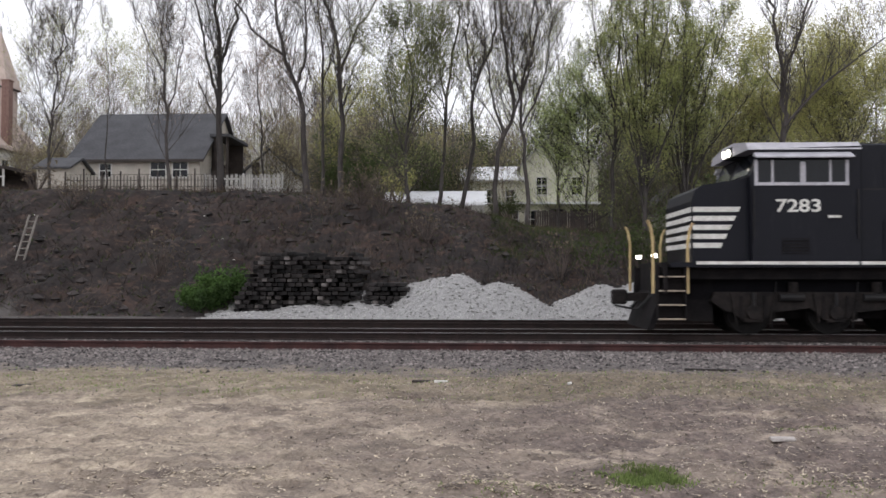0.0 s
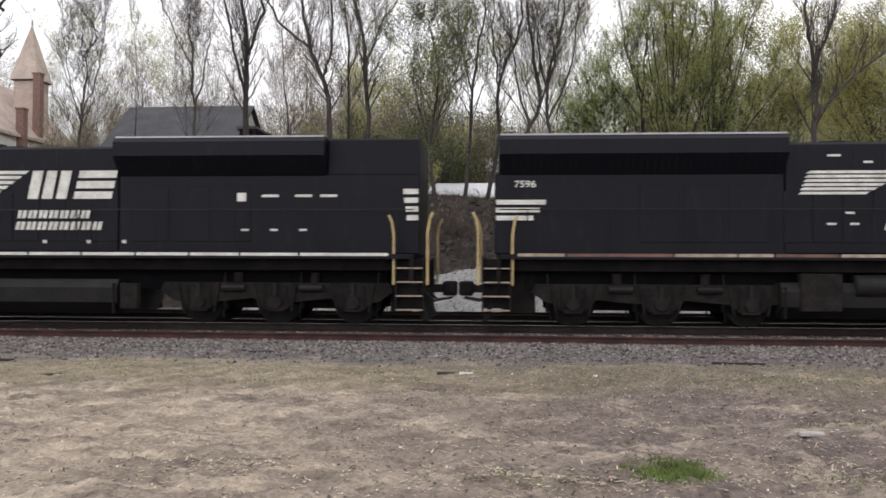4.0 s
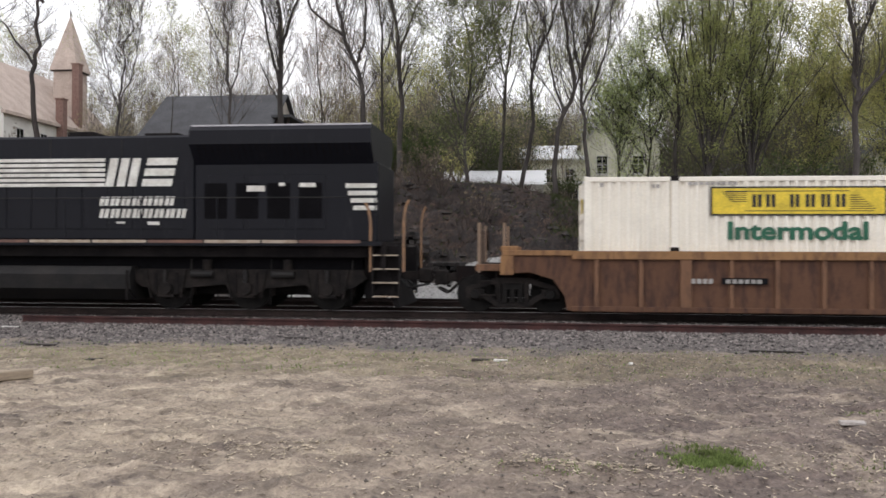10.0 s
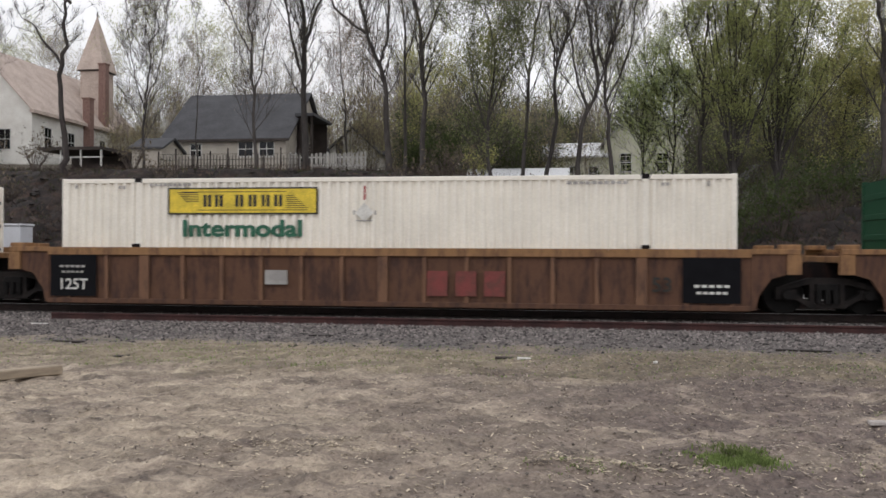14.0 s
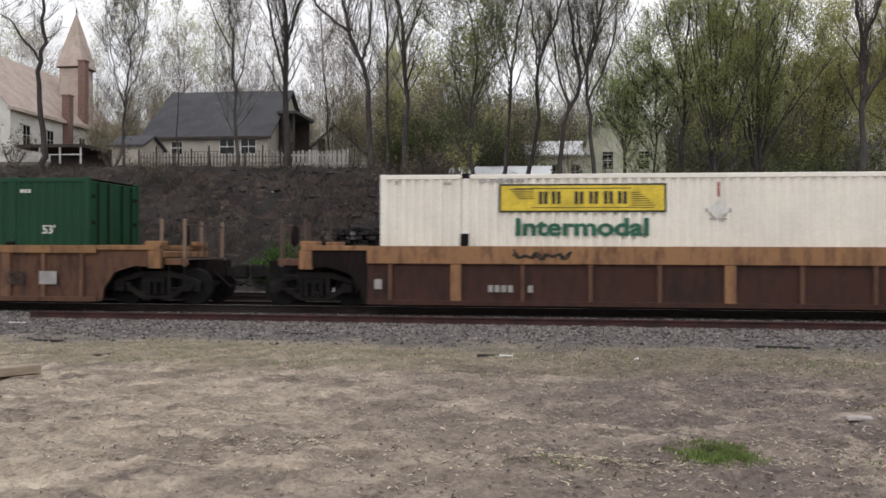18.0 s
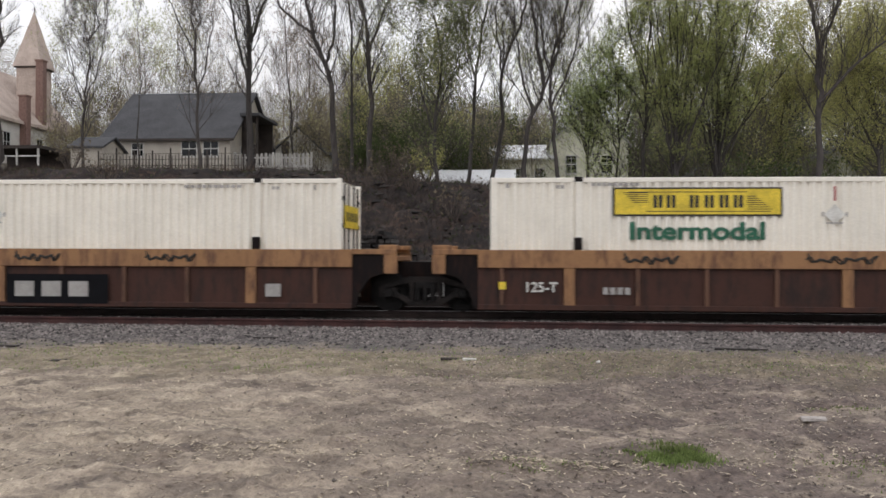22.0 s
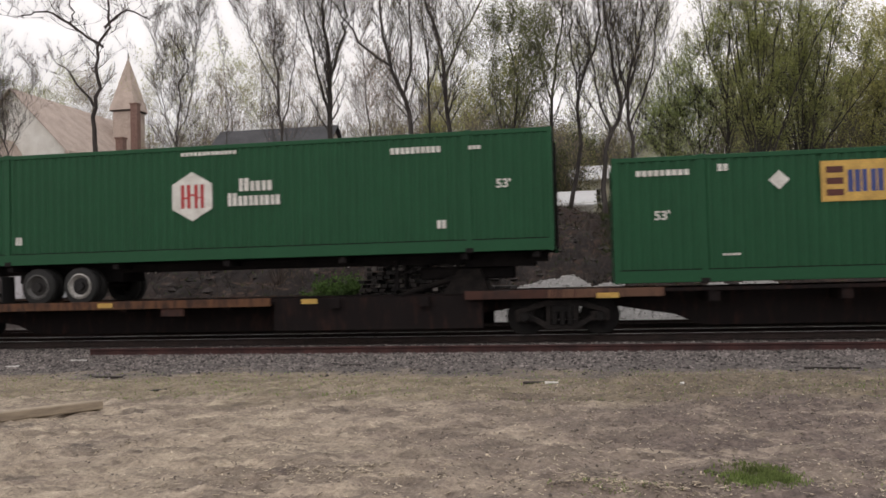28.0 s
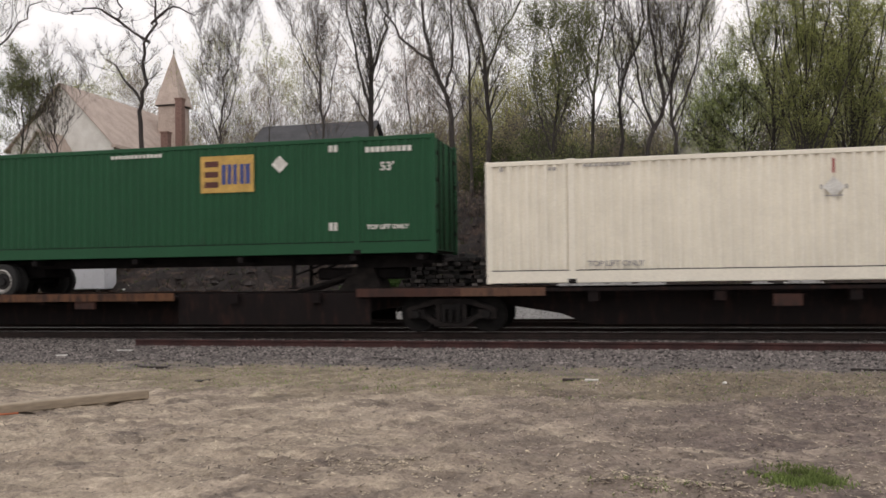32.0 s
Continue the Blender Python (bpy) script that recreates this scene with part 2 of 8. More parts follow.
# ---- mesh helpers ----
def box(bm, x0, y0, z0, x1, y1, z1, bevel=0.0):
    x0, x1, y0, y1, z0, z1 = min(x0, x1), max(x0, x1), min(y0, y1), max(y0, y1), min(z0, z1), max(z0, z1)
    v = [bm.verts.new(p) for p in ((x0, y0, z0), (x1, y0, z0), (x1, y1, z0), (x0, y1, z0), (x0, y0, z1), (x1, y0, z1), (x1, y1, z1), (x0, y1, z1))]
    f = [bm.faces.new([v[i] for i in q]) for q in ((3, 2, 1, 0), (4, 5, 6, 7), (0, 1, 5, 4), (1, 2, 6, 5), (2, 3, 7, 6), (3, 0, 4, 7))]
    if bevel:
        bmesh.ops.bevel(bm, geom=list({e for q in f for e in q.edges}), offset=bevel, segments=1, affect="EDGES")


def rod(bm, a, b, r, r2=None, n=8, caps=True):
    a, b = Vector(a), Vector(b)
    w = (b - a).normalized()
    u = w.cross(Vector((0, 0, 1)) if abs(w.z) < 0.95 else Vector((1, 0, 0))).normalized()
    v = w.cross(u)
    r2 = r if r2 is None else r2
    rings = [[bm.verts.new(p + s * (math.cos(k * math.tau / n) * u + math.sin(k * math.tau / n) * v)) for k in range(n)] for p, s in ((a, r), (b, r2))]
    for k in range(n):
        bm.faces.new((rings[0][k], rings[0][(k + 1) % n], rings[1][(k + 1) % n], rings[1][k]))
    if caps:
        bm.faces.new(rings[0][::-1])
        bm.faces.new(rings[1])


def prism(bm, profile, y0, y1):
    """A profile of (x, z) points drawn out from y0 to y1."""
    a = [bm.verts.new((x, y0, z)) for x, z in profile]
    b = [bm.verts.new((x, y1, z)) for x, z in profile]
    k = len(profile)
    bm.faces.new(a)
    bm.faces.new(b[::-1])
    for i in range(k):
        bm.faces.new((a[i], b[i], b[(i + 1) % k], a[(i + 1) % k]))


def extrude_x(bm, profile, x0, x1):
    """A profile of (y, z) points drawn out from x0 to x1."""
    a = [bm.verts.new((x0, y, z)) for y, z in profile]
    b = [bm.verts.new((x1, y, z)) for y, z in profile]
    k = len(profile)
    bm.faces.new(a)
    bm.faces.new(b[::-1])
    for i in range(k):
        bm.faces.new((a[i], b[i], b[(i + 1) % k], a[(i + 1) % k]))


def finish(bm, name, material, smooth=False):
    bmesh.ops.recalc_face_normals(bm, faces=bm.faces)
    me = bpy.data.meshes.new(name)
    bm.to_mesh(me)
    bm.free()
    me.materials.append(material)
    if smooth:
        for p in me.polygons:
            p.use_smooth = True
    return me


def part(name, bm, material, parent=None, label="", smooth=False, at=None):
    ob = new(name, finish(bm, name, material, smooth))
    if parent:
        ob.parent = parent
    if at is not None:
        ob.matrix_basis = at
    return tagged(ob, label)


def boxes(name, rows, material, parent=None, label="", bevel=0.0):
    bm = bmesh.new()
    for r in rows:
        box(bm, *r, bevel=bevel)
    return part(name, bm, material, parent, label)


def share(name, mesh, parent, m):
    ob = new(name, mesh)
    ob.parent = parent
    ob.matrix_basis = m
    return ob


def thing(name, m, label, category, group="", kind=""):
    ob = new(name)
    ob.matrix_basis = m
    ob.empty_display_size = 0.3
    return tagged(ob, label, category, group, kind)


def soup(name, verts, faces, material):
    me = bpy.data.meshes.new(name)
    me.from_pydata(verts, [], faces)
    me.materials.append(material)
    return me


def lettering(name, words, size, material, parent, x, y, z, face=-1, shear=0.0, bold=0.012, wide=1.0, label="", fat=0.0):
    """Words on a side of a thing, read from that side. Size is the height of a capital."""
    cu = bpy.data.curves.new(name, "FONT")
    cu.body, cu.size, cu.extrude, cu.offset, cu.shear, cu.align_x = words, size / 0.7, 0.003, bold, shear, "CENTER"
    tmp = bpy.data.objects.new(name, cu)
    me = bpy.data.meshes.new_from_object(tmp)
    bpy.data.objects.remove(tmp)
    me.materials.clear()
    me.materials.append(material)
    for v in me.vertices:
        v.co.x *= wide
    if fat:
        bm = bmesh.new()
        for i, (dx, dz) in enumerate(((-1, 0), (1, 0), (0, 0.7), (0, -0.7))):
            k = len(bm.verts)
            bm.from_mesh(me)
            bm.verts.ensure_lookup_table()
            for v in bm.verts[k:]:
                v.co += Vector((dx * fat, dz * fat, 0.0004 * i))
        bm.to_mesh(me)
        bm.free()
    ob = new(name, me)
    ob.parent = parent
    ob.matrix_basis = pose(x, y, z, 90, 0, 0 if face < 0 else 180)
    return tagged(ob, label)


def stones(name, spots, sizes, material, rng, squash=0.7):
    """Many small angular stones in one mesh; spots is an n x 3 array."""
    k = len(spots)
    base = np.array([(1, 0, 0), (-1, 0, 0), (0, 1, 0), (0, -1, 0), (0, 0, 1), (0, 0, -1)], float)
    p = base[None] * (0.65 + 0.7 * rng.random((k, 6, 1))) * sizes[:, None, None]
    p += rng.normal(0, 0.18, p.shape) * sizes[:, None, None]
    a = rng.random(k) * math.tau
    c, s = np.cos(a)[:, None], np.sin(a)[:, None]
    x, y = p[..., 0] * c - p[..., 1] * s, p[..., 0] * s + p[..., 1] * c
    p = np.stack([x, y, p[..., 2] * squash], -1) + spots[:, None]
    tri = np.array([(0, 2, 4), (2, 1, 4), (1, 3, 4), (3, 0, 4), (2, 0, 5), (1, 2, 5), (3, 1, 5), (0, 3, 5)])
    f = (tri[None] + 6 * np.arange(k)[:, None, None]).reshape(-1, 3)
    return soup(name, p.reshape(-1, 3).tolist(), f.tolist(), material)


# ---- lie of the land ----
RAIL, TRACK, TRACK_B = 0.19, 20.93, 25.10


def smooth(a, b, v):
    v = np.clip((v - a) / (b - a), 0, 1)
    return v * v * (3 - 2 * v)


WAVES = np.random.default_rng(17)
CLODS = [(2 * math.pi / lam * math.cos(a), 2 * math.pi / lam * math.sin(a), ph, amp) for lam_, amp, n_ in ((1.3, 0.0045, 8), (0.55, 0.0040, 10), (0.27, 0.0042, 12), (0.17, 0.0030, 12)) for lam, a, ph in zip(lam_ * WAVES.uniform(0.75, 1.35, n_), WAVES.uniform(0, math.tau, n_), WAVES.uniform(0, math.tau, n_))]
RUTS = [(-7.0, 6.4, 0.42, 0.016), (-7.0, 7.9, 0.42, 0.016), (-6.0, 5.2, 0.22, -0.012), (-6.0, 6.5, 0.22, -0.012), (-3.0, 6.2, 0.75, -0.03), (-1.4, 6.2, 0.75, -0.03), (-8.0, 10.6, 0.06, 0.0), (-8.0, 12.1, 0.06, 0.0)]


def churned(x, y):
    """Clods and wheel ruts of the yard."""
    z = np.zeros(np.broadcast(x, y).shape)
    for kx, ky, ph, amp in CLODS:
        z = z + amp * np.sin(kx * x + ky * y + ph)
    for x0, y0, k, c in RUTS:
        d = y - (y0 + k * (x - x0) + c * (x - x0) ** 2) + 0.06 * np.sin(1.9 * x)
        d = d / math.hypot(1, k)
        z = z - 0.024 * np.exp(-(d / 0.12) ** 2) + 0.014 * np.exp(-((np.abs(d) - 0.24) / 0.09) ** 2)
    return z


def land(x, y):
    """Ground height: flat yard and track bed, a cut bank, and a rising terrace behind it."""
    x, y = np.asarray(x, float), np.asarray(y, float)
    crest = np.interp(x, (-60, -24, -9, -7, -1.3, 0.6, 2.5, 5.5, 30, 60), (6.4, 5.4, 5.25, 5.1, 4.7, 4.2, 3.6, 3.3, 3.4, 4.2))
    foot = 28.6 + 0.5 * np.sin(x * 0.35) + 0.3 * np.sin(x * 0.9 + 1)
    top = 39.0 + 0.7 * np.sin(x * 0.23 + 2)
    u = np.clip((y - foot) / (top - foot), 0, 1)
    rise = 0.75 * np.clip(u * 1.12, 0, 1) ** 0.85 + 0.25 * smooth(0, 1, u)
    z = 0.12 * smooth(26.2, 28.6, y) + (crest - 0.12) * rise
    slope = np.interp(x, (-14, 4), (0.10, 0.05))
    z = z + slope * (np.clip(y, 39.5, 115) - 39.5)
    lump = 0.22 * np.sin(1.7 * x + 0.6 * y) * np.sin(1.3 * y - 0.5 * x) + 0.16 * np.sin(3.7 * x + 1.2) * np.sin(3.1 * y)
    z = z + lump * smooth(28.8, 30.5, y) * (1 - 0.92 * smooth(35.5, 39, y))
    yard = 0.018 * np.sin(0.9 * x + 0.4 * y) + 0.012 * np.sin(2.1 * y - 0.7 * x) + 0.008 * np.sin(5.3 * x) * np.sin(4.1 * y)
    z = z + (yard + churned(x, y)) * (1 - smooth(12.6, 14.6, y))
    return z


# ---- ground ----
def ground_material():
    m = mat("earth", (0.45, 0.373, 0.28), 0.95, color2=(0.20, 0.155, 0.12), scale=0.6, fine=24, bump=0.7, depth=0.05)
    n, l = m.node_tree.nodes, m.node_tree.links
    b = n["Principled BSDF"]
    base = b.inputs["Base Color"].links[0].from_socket
    co, sep = n.new("ShaderNodeTexCoord"), n.new("ShaderNodeSeparateXYZ")
    l.new(co.outputs["Object"], sep.inputs[0])

    def wobble(scale, detail, gain):
        t = n.new("ShaderNodeTexNoise")
        t.inputs["Scale"].default_value, t.inputs["Detail"].default_value = scale, detail
        l.new(co.outputs["Object"], t.inputs["Vector"])
        a = n.new("ShaderNodeMath")
        a.operation, a.inputs[1].default_value, a.inputs[2].default_value = "MULTIPLY_ADD", gain, -gain / 2
        l.new(t.outputs["Fac"], a.inputs[0])
        return a.outputs[0], t.outputs["Fac"]

    w1, f1 = wobble(0.7, 6, 5.0)
    y = n.new("ShaderNodeMath")
    l.new(sep.outputs["Y"], y.inputs[0])
    l.new(w1, y.inputs[1])

    def zone(lo, hi):
        r = n.new("ShaderNodeMapRange")
        r.inputs["From Min"].default_value, r.inputs["From Max"].default_value = lo, hi
        l.new(y.outputs[0], r.inputs["Value"])
        return r.outputs[0]

    def layer(below, fac, color, color2, scale, detail=6):
        t, r = n.new("ShaderNodeTexNoise"), n.new("ShaderNodeValToRGB")
        t.inputs["Scale"].default_value, t.inputs["Detail"].default_value, t.inputs["Roughness"].default_value = scale, detail, 0.7
        l.new(co.outputs["Object"], t.inputs["Vector"])
        r.color_ramp.elements[0].position, r.color_ramp.elements[1].position = 0.35, 0.65
        r.color_ramp.elements[0].color, r.color_ramp.elements[1].color = (*color, 1), (*color2, 1)
        l.new(t.outputs["Fac"], r.inputs[0])
        mx = n.new("ShaderNodeMixRGB")
        l.new(fac, mx.inputs[0])
        l.new(below, mx.inputs[1])
        l.new(r.outputs[0], mx.inputs[2])
        return mx.outputs[0]

    def ruts(scale, lo, hi, stretch, turn):
        """Noise mask: streaks left by wheels and scraping, and blotches of the bank."""
        m_, t, r = n.new("ShaderNodeMapping"), n.new("ShaderNodeTexNoise"), n.new("ShaderNodeValToRGB")
        m_.inputs["Scale"].default_value, m_.inputs["Rotation"].default_value = stretch, (0, 0, turn)
        t.inputs["Scale"].default_value, t.inputs["Detail"].default_value, t.inputs["Roughness"].default_value, t.inputs["Distortion"].default_value = scale, 8, 0.68, 0.5
        r.color_ramp.elements[0].position, r.color_ramp.elements[1].position = lo, hi
        r.color_ramp.elements[1].color = (0.95, 0.95, 0.95, 1)
        l.new(co.outputs["Object"], m_.inputs[0])
        l.new(m_.outputs[0], t.inputs["Vector"])
        l.new(t.outputs["Fac"], r.inputs[0])
        return r.outputs[0]

    # bands of tyre-churned soil across the yard
    mp, wv = n.new("ShaderNodeMapping"), n.new("ShaderNodeTexNoise")
    mp.inputs["Scale"].default_value, mp.inputs["Rotation"].default_value = (0.5, 2.6, 1), (0, 0, 0.35)
    wv.inputs["Scale"].default_value, wv.inputs["Detail"].default_value, wv.inputs["Distortion"].default_value = 1.3, 6, 0.8
    l.new(co.outputs["Object"], mp.inputs[0])
    l.new(mp.outputs[0], wv.inputs["Vector"])
    rp = n.new("ShaderNodeValToRGB")
    rp.color_ramp.elements[0].position, rp.color_ramp.elements[1].position = 0.47, 0.56
    l.new(wv.outputs["Fac"], rp.inputs[0])
    out = layer(base, rp.outputs[0], (0.55, 0.46, 0.345), (0.36, 0.292, 0.222), 3.0)
    out = layer(out, ruts(1.6, 0.50, 0.66, (0.9, 1.2, 1), 0.3), (0.29, 0.232, 0.182), (0.15, 0.117, 0.094), 9.0, 12)
    out = layer(out, ruts(5.5, 0.52, 0.66, (0.9, 1.1, 1), 0.8), (0.26, 0.207, 0.163), (0.12, 0.092, 0.075), 14.0, 12)
    # coarse speckle of clods and grit
    sp, spr = n.new("ShaderNodeTexNoise"), n.new("ShaderNodeValToRGB")
    sp.inputs["Scale"].default_value, sp.inputs["Detail"].default_value, sp.inputs["Roughness"].default_value = 19.0, 10, 0.85
    l.new(co.outputs["Object"], sp.inputs["Vector"])
    spr.color_ramp.elements[0].position, spr.color_ramp.elements[1].position = 0.53, 0.62
    spr.color_ramp.elements[1].color = (0.75, 0.75, 0.75, 1)
    l.new(sp.outputs["Fac"], spr.inputs[0])
    out = layer(out, spr.outputs[0], (0.19, 0.148, 0.117), (0.095, 0.073, 0.058), 9.0)
    # darker stony soil to the east
    east = n.new("ShaderNodeMath")
    l.new(sep.outputs["X"], east.inputs[0])
    l.new(w1, east.inputs[1])
    er = n.new("ShaderNodeMapRange")
    er.inputs["From Min"].default_value, er.inputs["From Max"].default_value, er.inputs["To Max"].default_value = -3.6, 1.6, 0.92
    l.new(east.outputs[0], er.inputs["Value"])
    out = layer(out, er.outputs[0], (0.215, 0.165, 0.142), (0.075, 0.056, 0.051), 10.0, 12)
    # sandy and damp patches over the whole yard
    out = layer(out, ruts(0.75, 0.50, 0.66, (0.9, 1.2, 1), 0.5), (0.60, 0.50, 0.385), (0.28, 0.225, 0.175), 6.0, 12)
    out = layer(out, ruts(0.95, 0.54, 0.68, (0.9, 1.2, 1), -0.3), (0.16, 0.122, 0.103), (0.058, 0.044, 0.039), 8.0, 12)
    # thin grass along the ballast edge
    gm = n.new("ShaderNodeMath")
    gm.operation = "MULTIPLY"
    g1, g2 = zone(10.2, 11.6), zone(14.4, 13.2)
    l.new(g1, gm.inputs[0])
    l.new(g2, gm.inputs[1])
    gm2 = n.new("ShaderNodeMath")
    gm2.operation, gm2.inputs[1].default_value = "MULTIPLY", 0.55
    l.new(gm.outputs[0], gm2.inputs[0])
    out = layer(out, gm2.outputs[0], (0.27, 0.225, 0.130), (0.13, 0.105, 0.072), 5.0, 12)
    out = layer(out, zone(13.4, 14.6), (0.165, 0.146, 0.135), (0.065, 0.056, 0.052), 22.0)
    out = layer(out, zone(18.2, 19.2), (0.085, 0.076, 0.071), (0.036, 0.031, 0.029), 22.0)
    out = layer(out, zone(27.0, 28.0), (0.16, 0.145, 0.135), (0.07, 0.06, 0.055), 18.0)
    out = layer(out, zone(27.6, 28.8), (0.014, 0.0105, 0.0098), (0.044, 0.031, 0.027), 0.7, 12)
    bank = n.new("ShaderNodeMath")
    bank.operation = "MULTIPLY"
    l.new(zone(27.8, 29.0), bank.inputs[0])
    l.new(ruts(5.0, 0.50, 0.60, (1, 1, 1.6), 0.3), bank.inputs[1])
    out = layer(out, bank.outputs[0], (0.075, 0.053, 0.043), (0.022, 0.016, 0.014), 3.0, 12)
    # near-black blotches paint in the bank's shadows; the others vary its brown
    for sc_, lo_, hi_, ca_, cb_ in ((0.42, 0.45, 0.53, (0.008, 0.007, 0.007), (0.030, 0.023, 0.021)), (2.2, 0.56, 0.62, (0.13, 0.082, 0.062), (0.06, 0.040, 0.032)), (0.8, 0.55, 0.62, (0.085, 0.050, 0.037), (0.036, 0.024, 0.020))):
        bk = n.new("ShaderNodeMath")
        bk.operation = "MULTIPLY"
        l.new(zone(27.8, 29.0), bk.inputs[0])
        l.new(ruts(sc_, lo_, hi_, (1, 1, 2.0), 0.2), bk.inputs[1])
        out = layer(out, bk.outputs[0], ca_, cb_, 4.0, 12)
    out = layer(out, zone(42, 47), (0.070, 0.064, 0.036), (0.080, 0.060, 0.042), 0.6)
    # wheel-worn bands across the pale soil
    wm, wt, wr_, wx = n.new("ShaderNodeMapping"), n.new("ShaderNodeTexWave"), n.new("ShaderNodeMapRange"), n.new("ShaderNodeMixRGB")
    wm.inputs["Rotation"].default_value, wm.inputs["Scale"].default_value = (0, 0, 1.25), (1.0, 0.28, 1)
    wt.inputs["Scale"].default_value, wt.inputs["Distortion"].default_value, wt.inputs["Detail"].default_value, wt.inputs["Detail Scale"].default_value, wt.inputs["Detail Roughness"].default_value = 1.05, 6.0, 6.0, 1.4, 0.68
    l.new(co.outputs["Object"], wm.inputs[0])
    l.new(wm.outputs[0], wt.inputs["Vector"])
    wr_.inputs["From Min"].default_value, wr_.inputs["From Max"].default_value = 0.1, 0.9
    wr_.inputs["To Min"].default_value, wr_.inputs["To Max"].default_value = 0.86, 1.09
    l.new(wt.outputs["Fac"], wr_.inputs["Value"])
    wx.blend_type = "MULTIPLY"
    l.new(zone(13.4, 12.2), wx.inputs[0])
    l.new(out, wx.inputs[1])
    l.new(wr_.outputs[0], wx.inputs[2])
    out = wx.outputs[0]
    fs, fr_, fm = n.new("ShaderNodeTexNoise"), n.new("ShaderNodeMapRange"), n.new("ShaderNodeMixRGB")
    fs.inputs["Scale"].default_value, fs.inputs["Detail"].default_value, fs.inputs["Roughness"].default_value = 26.0, 8, 0.75
    l.new(co.outputs["Object"], fs.inputs["Vector"])
    fr_.inputs["From Min"].default_value, fr_.inputs["From Max"].default_value = 0.36, 0.64
    fr_.inputs["To Min"].default_value, fr_.inputs["To Max"].default_value = 0.74, 1.22
    l.new(fs.outputs["Fac"], fr_.inputs["Value"])
    fm.blend_type = "MULTIPLY"
    fm.inputs[0].default_value = 1.0
    l.new(out, fm.inputs[1])
    l.new(fr_.outputs[0], fm.inputs[2])
    out = fm.outputs[0]
    tone = n.new("ShaderNodeHueSaturation")
    tone.inputs["Value"].default_value = 0.92
    l.new(out, tone.inputs["Color"])
    l.new(tone.outputs[0], b.inputs["Base Color"])
    return m


def lines(*spans):
    out = []
    for a, b, step in spans:
        out += list(np.arange(a, b - 1e-6, step))
    return np.array(out + [spans[-1][1]])


gx = lines((-900, -120, 60), (-120, -40, 4), (-40, -26, 1), (-26, -10, 0.25), (-10, 8, 0.075), (8, 24, 0.25), (24, 40, 1), (40, 120, 4), (120, 900, 60))
gy = lines((-300, -20, 20), (-20, 4, 1), (4, 14, 0.075), (14, 28, 0.25), (28, 44, 0.22), (44, 60, 0.8), (60, 120, 3), (120, 1500, 60))
X, Y = np.meshgrid(gx, gy)
Z = land(X, Y)
rough_rng = np.random.default_rng(5)
Z = Z + rough_rng.normal(0, 1, Z.shape) * (0.004 * (Y < 28) + 0.06 * (Y >= 29) * (Y < 37) + 0.015 * (Y >= 37) * (Y < 44))
nx, ny = len(gx), len(gy)
idx = np.arange(nx * ny).reshape(ny, nx)
quads = np.stack([idx[:-1, :-1], idx[:-1, 1:], idx[1:, 1:], idx[1:, :-1]], -1).reshape(-1, 4)
ground = new("ground", soup("ground", np.stack([X, Y, Z], -1).reshape(-1, 3).tolist(), quads.tolist(), ground_material()))
tagged(ground, "packed dirt yard, ballast bed and brown cut bank", "ground", kind="structure")
for p in ground.data.polygons:
    p.use_smooth = True

rng = np.random.default_rng(11)


def scatter(n, x0, x1, y0, y1):
    x, y = rng.uniform(x0, x1, n), rng.uniform(y0, y1, n)
    return np.stack([x, y, land(x, y)], -1)


# ballast stones, denser towards the track
s = scatter(46000, -22, 16, 13.4, 19.9)
keep = rng.random(len(s)) < np.clip((s[:, 1] - 13.4) / 2.2, 0.04, 1)
s = s[keep]
ob = new("ballast", stones("ballast", s, rng.uniform(0.014, 0.046, len(s)), M["ballast"], rng))
tagged(ob, "grey crushed stone ballast beside the track", "ballast", kind="stuff")
s = scatter(9000, -24, 20, 19.9, 28.2)
ob = new("ballast", stones("ballast", s, rng.uniform(0.025, 0.05, len(s)), M["dark_ballast"], rng))
tagged(ob, "grey crushed stone ballast between the rails", "ballast", kind="stuff")
s = np.concatenate([scatter(12000, -12, 9, 4.5, 14), scatter(24000, -1.5, 9, 4.5, 14), scatter(6000, -12, 9, 12, 14)])
ob = new("pebbles", stones("pebbles", s, 0.004 + 0.015 * rng.random(len(s)) ** 4, M["pebble"], rng))
tagged(ob, "small pebbles scattered over the dirt yard", "pebbles", kind="stuff")
s = np.concatenate([scatter(8000, -2, 8, 5.0, 14), scatter(1800, -10, 0, 5, 13)])
ob = new("wood_chips", stones("wood_chips", s, 0.004 + 0.011 * rng.random(len(s)) ** 2, M["chip"], rng, 0.35))
tagged(ob, "pale chips and straw on the dark soil", "chips", kind="stuff")


def blades(name, spots, height, material, spread=0.35, width=0.008):
    n = len(spots)
    a, h = rng.random(n) * math.tau, height * rng.uniform(0.45, 1.15, n)
    side = np.stack([np.cos(a), np.sin(a), 0 * a], -1) * width
    tip = spots + np.stack([rng.normal(0, spread, n) * h, rng.normal(0, spread, n) * h, h], -1)
    v = np.stack([spots - side, spots + side, tip], 1).reshape(-1, 3)
    return soup(name, v.tolist(), np.arange(3 * n).reshape(-1, 3).tolist(), material)


def tuft(n, cx, cy, rx, ry):
    x, y = rng.normal(cx, rx, n), rng.normal(cy, ry, n)
    return np.stack([x, y, land(x, y) - 0.01], -1)


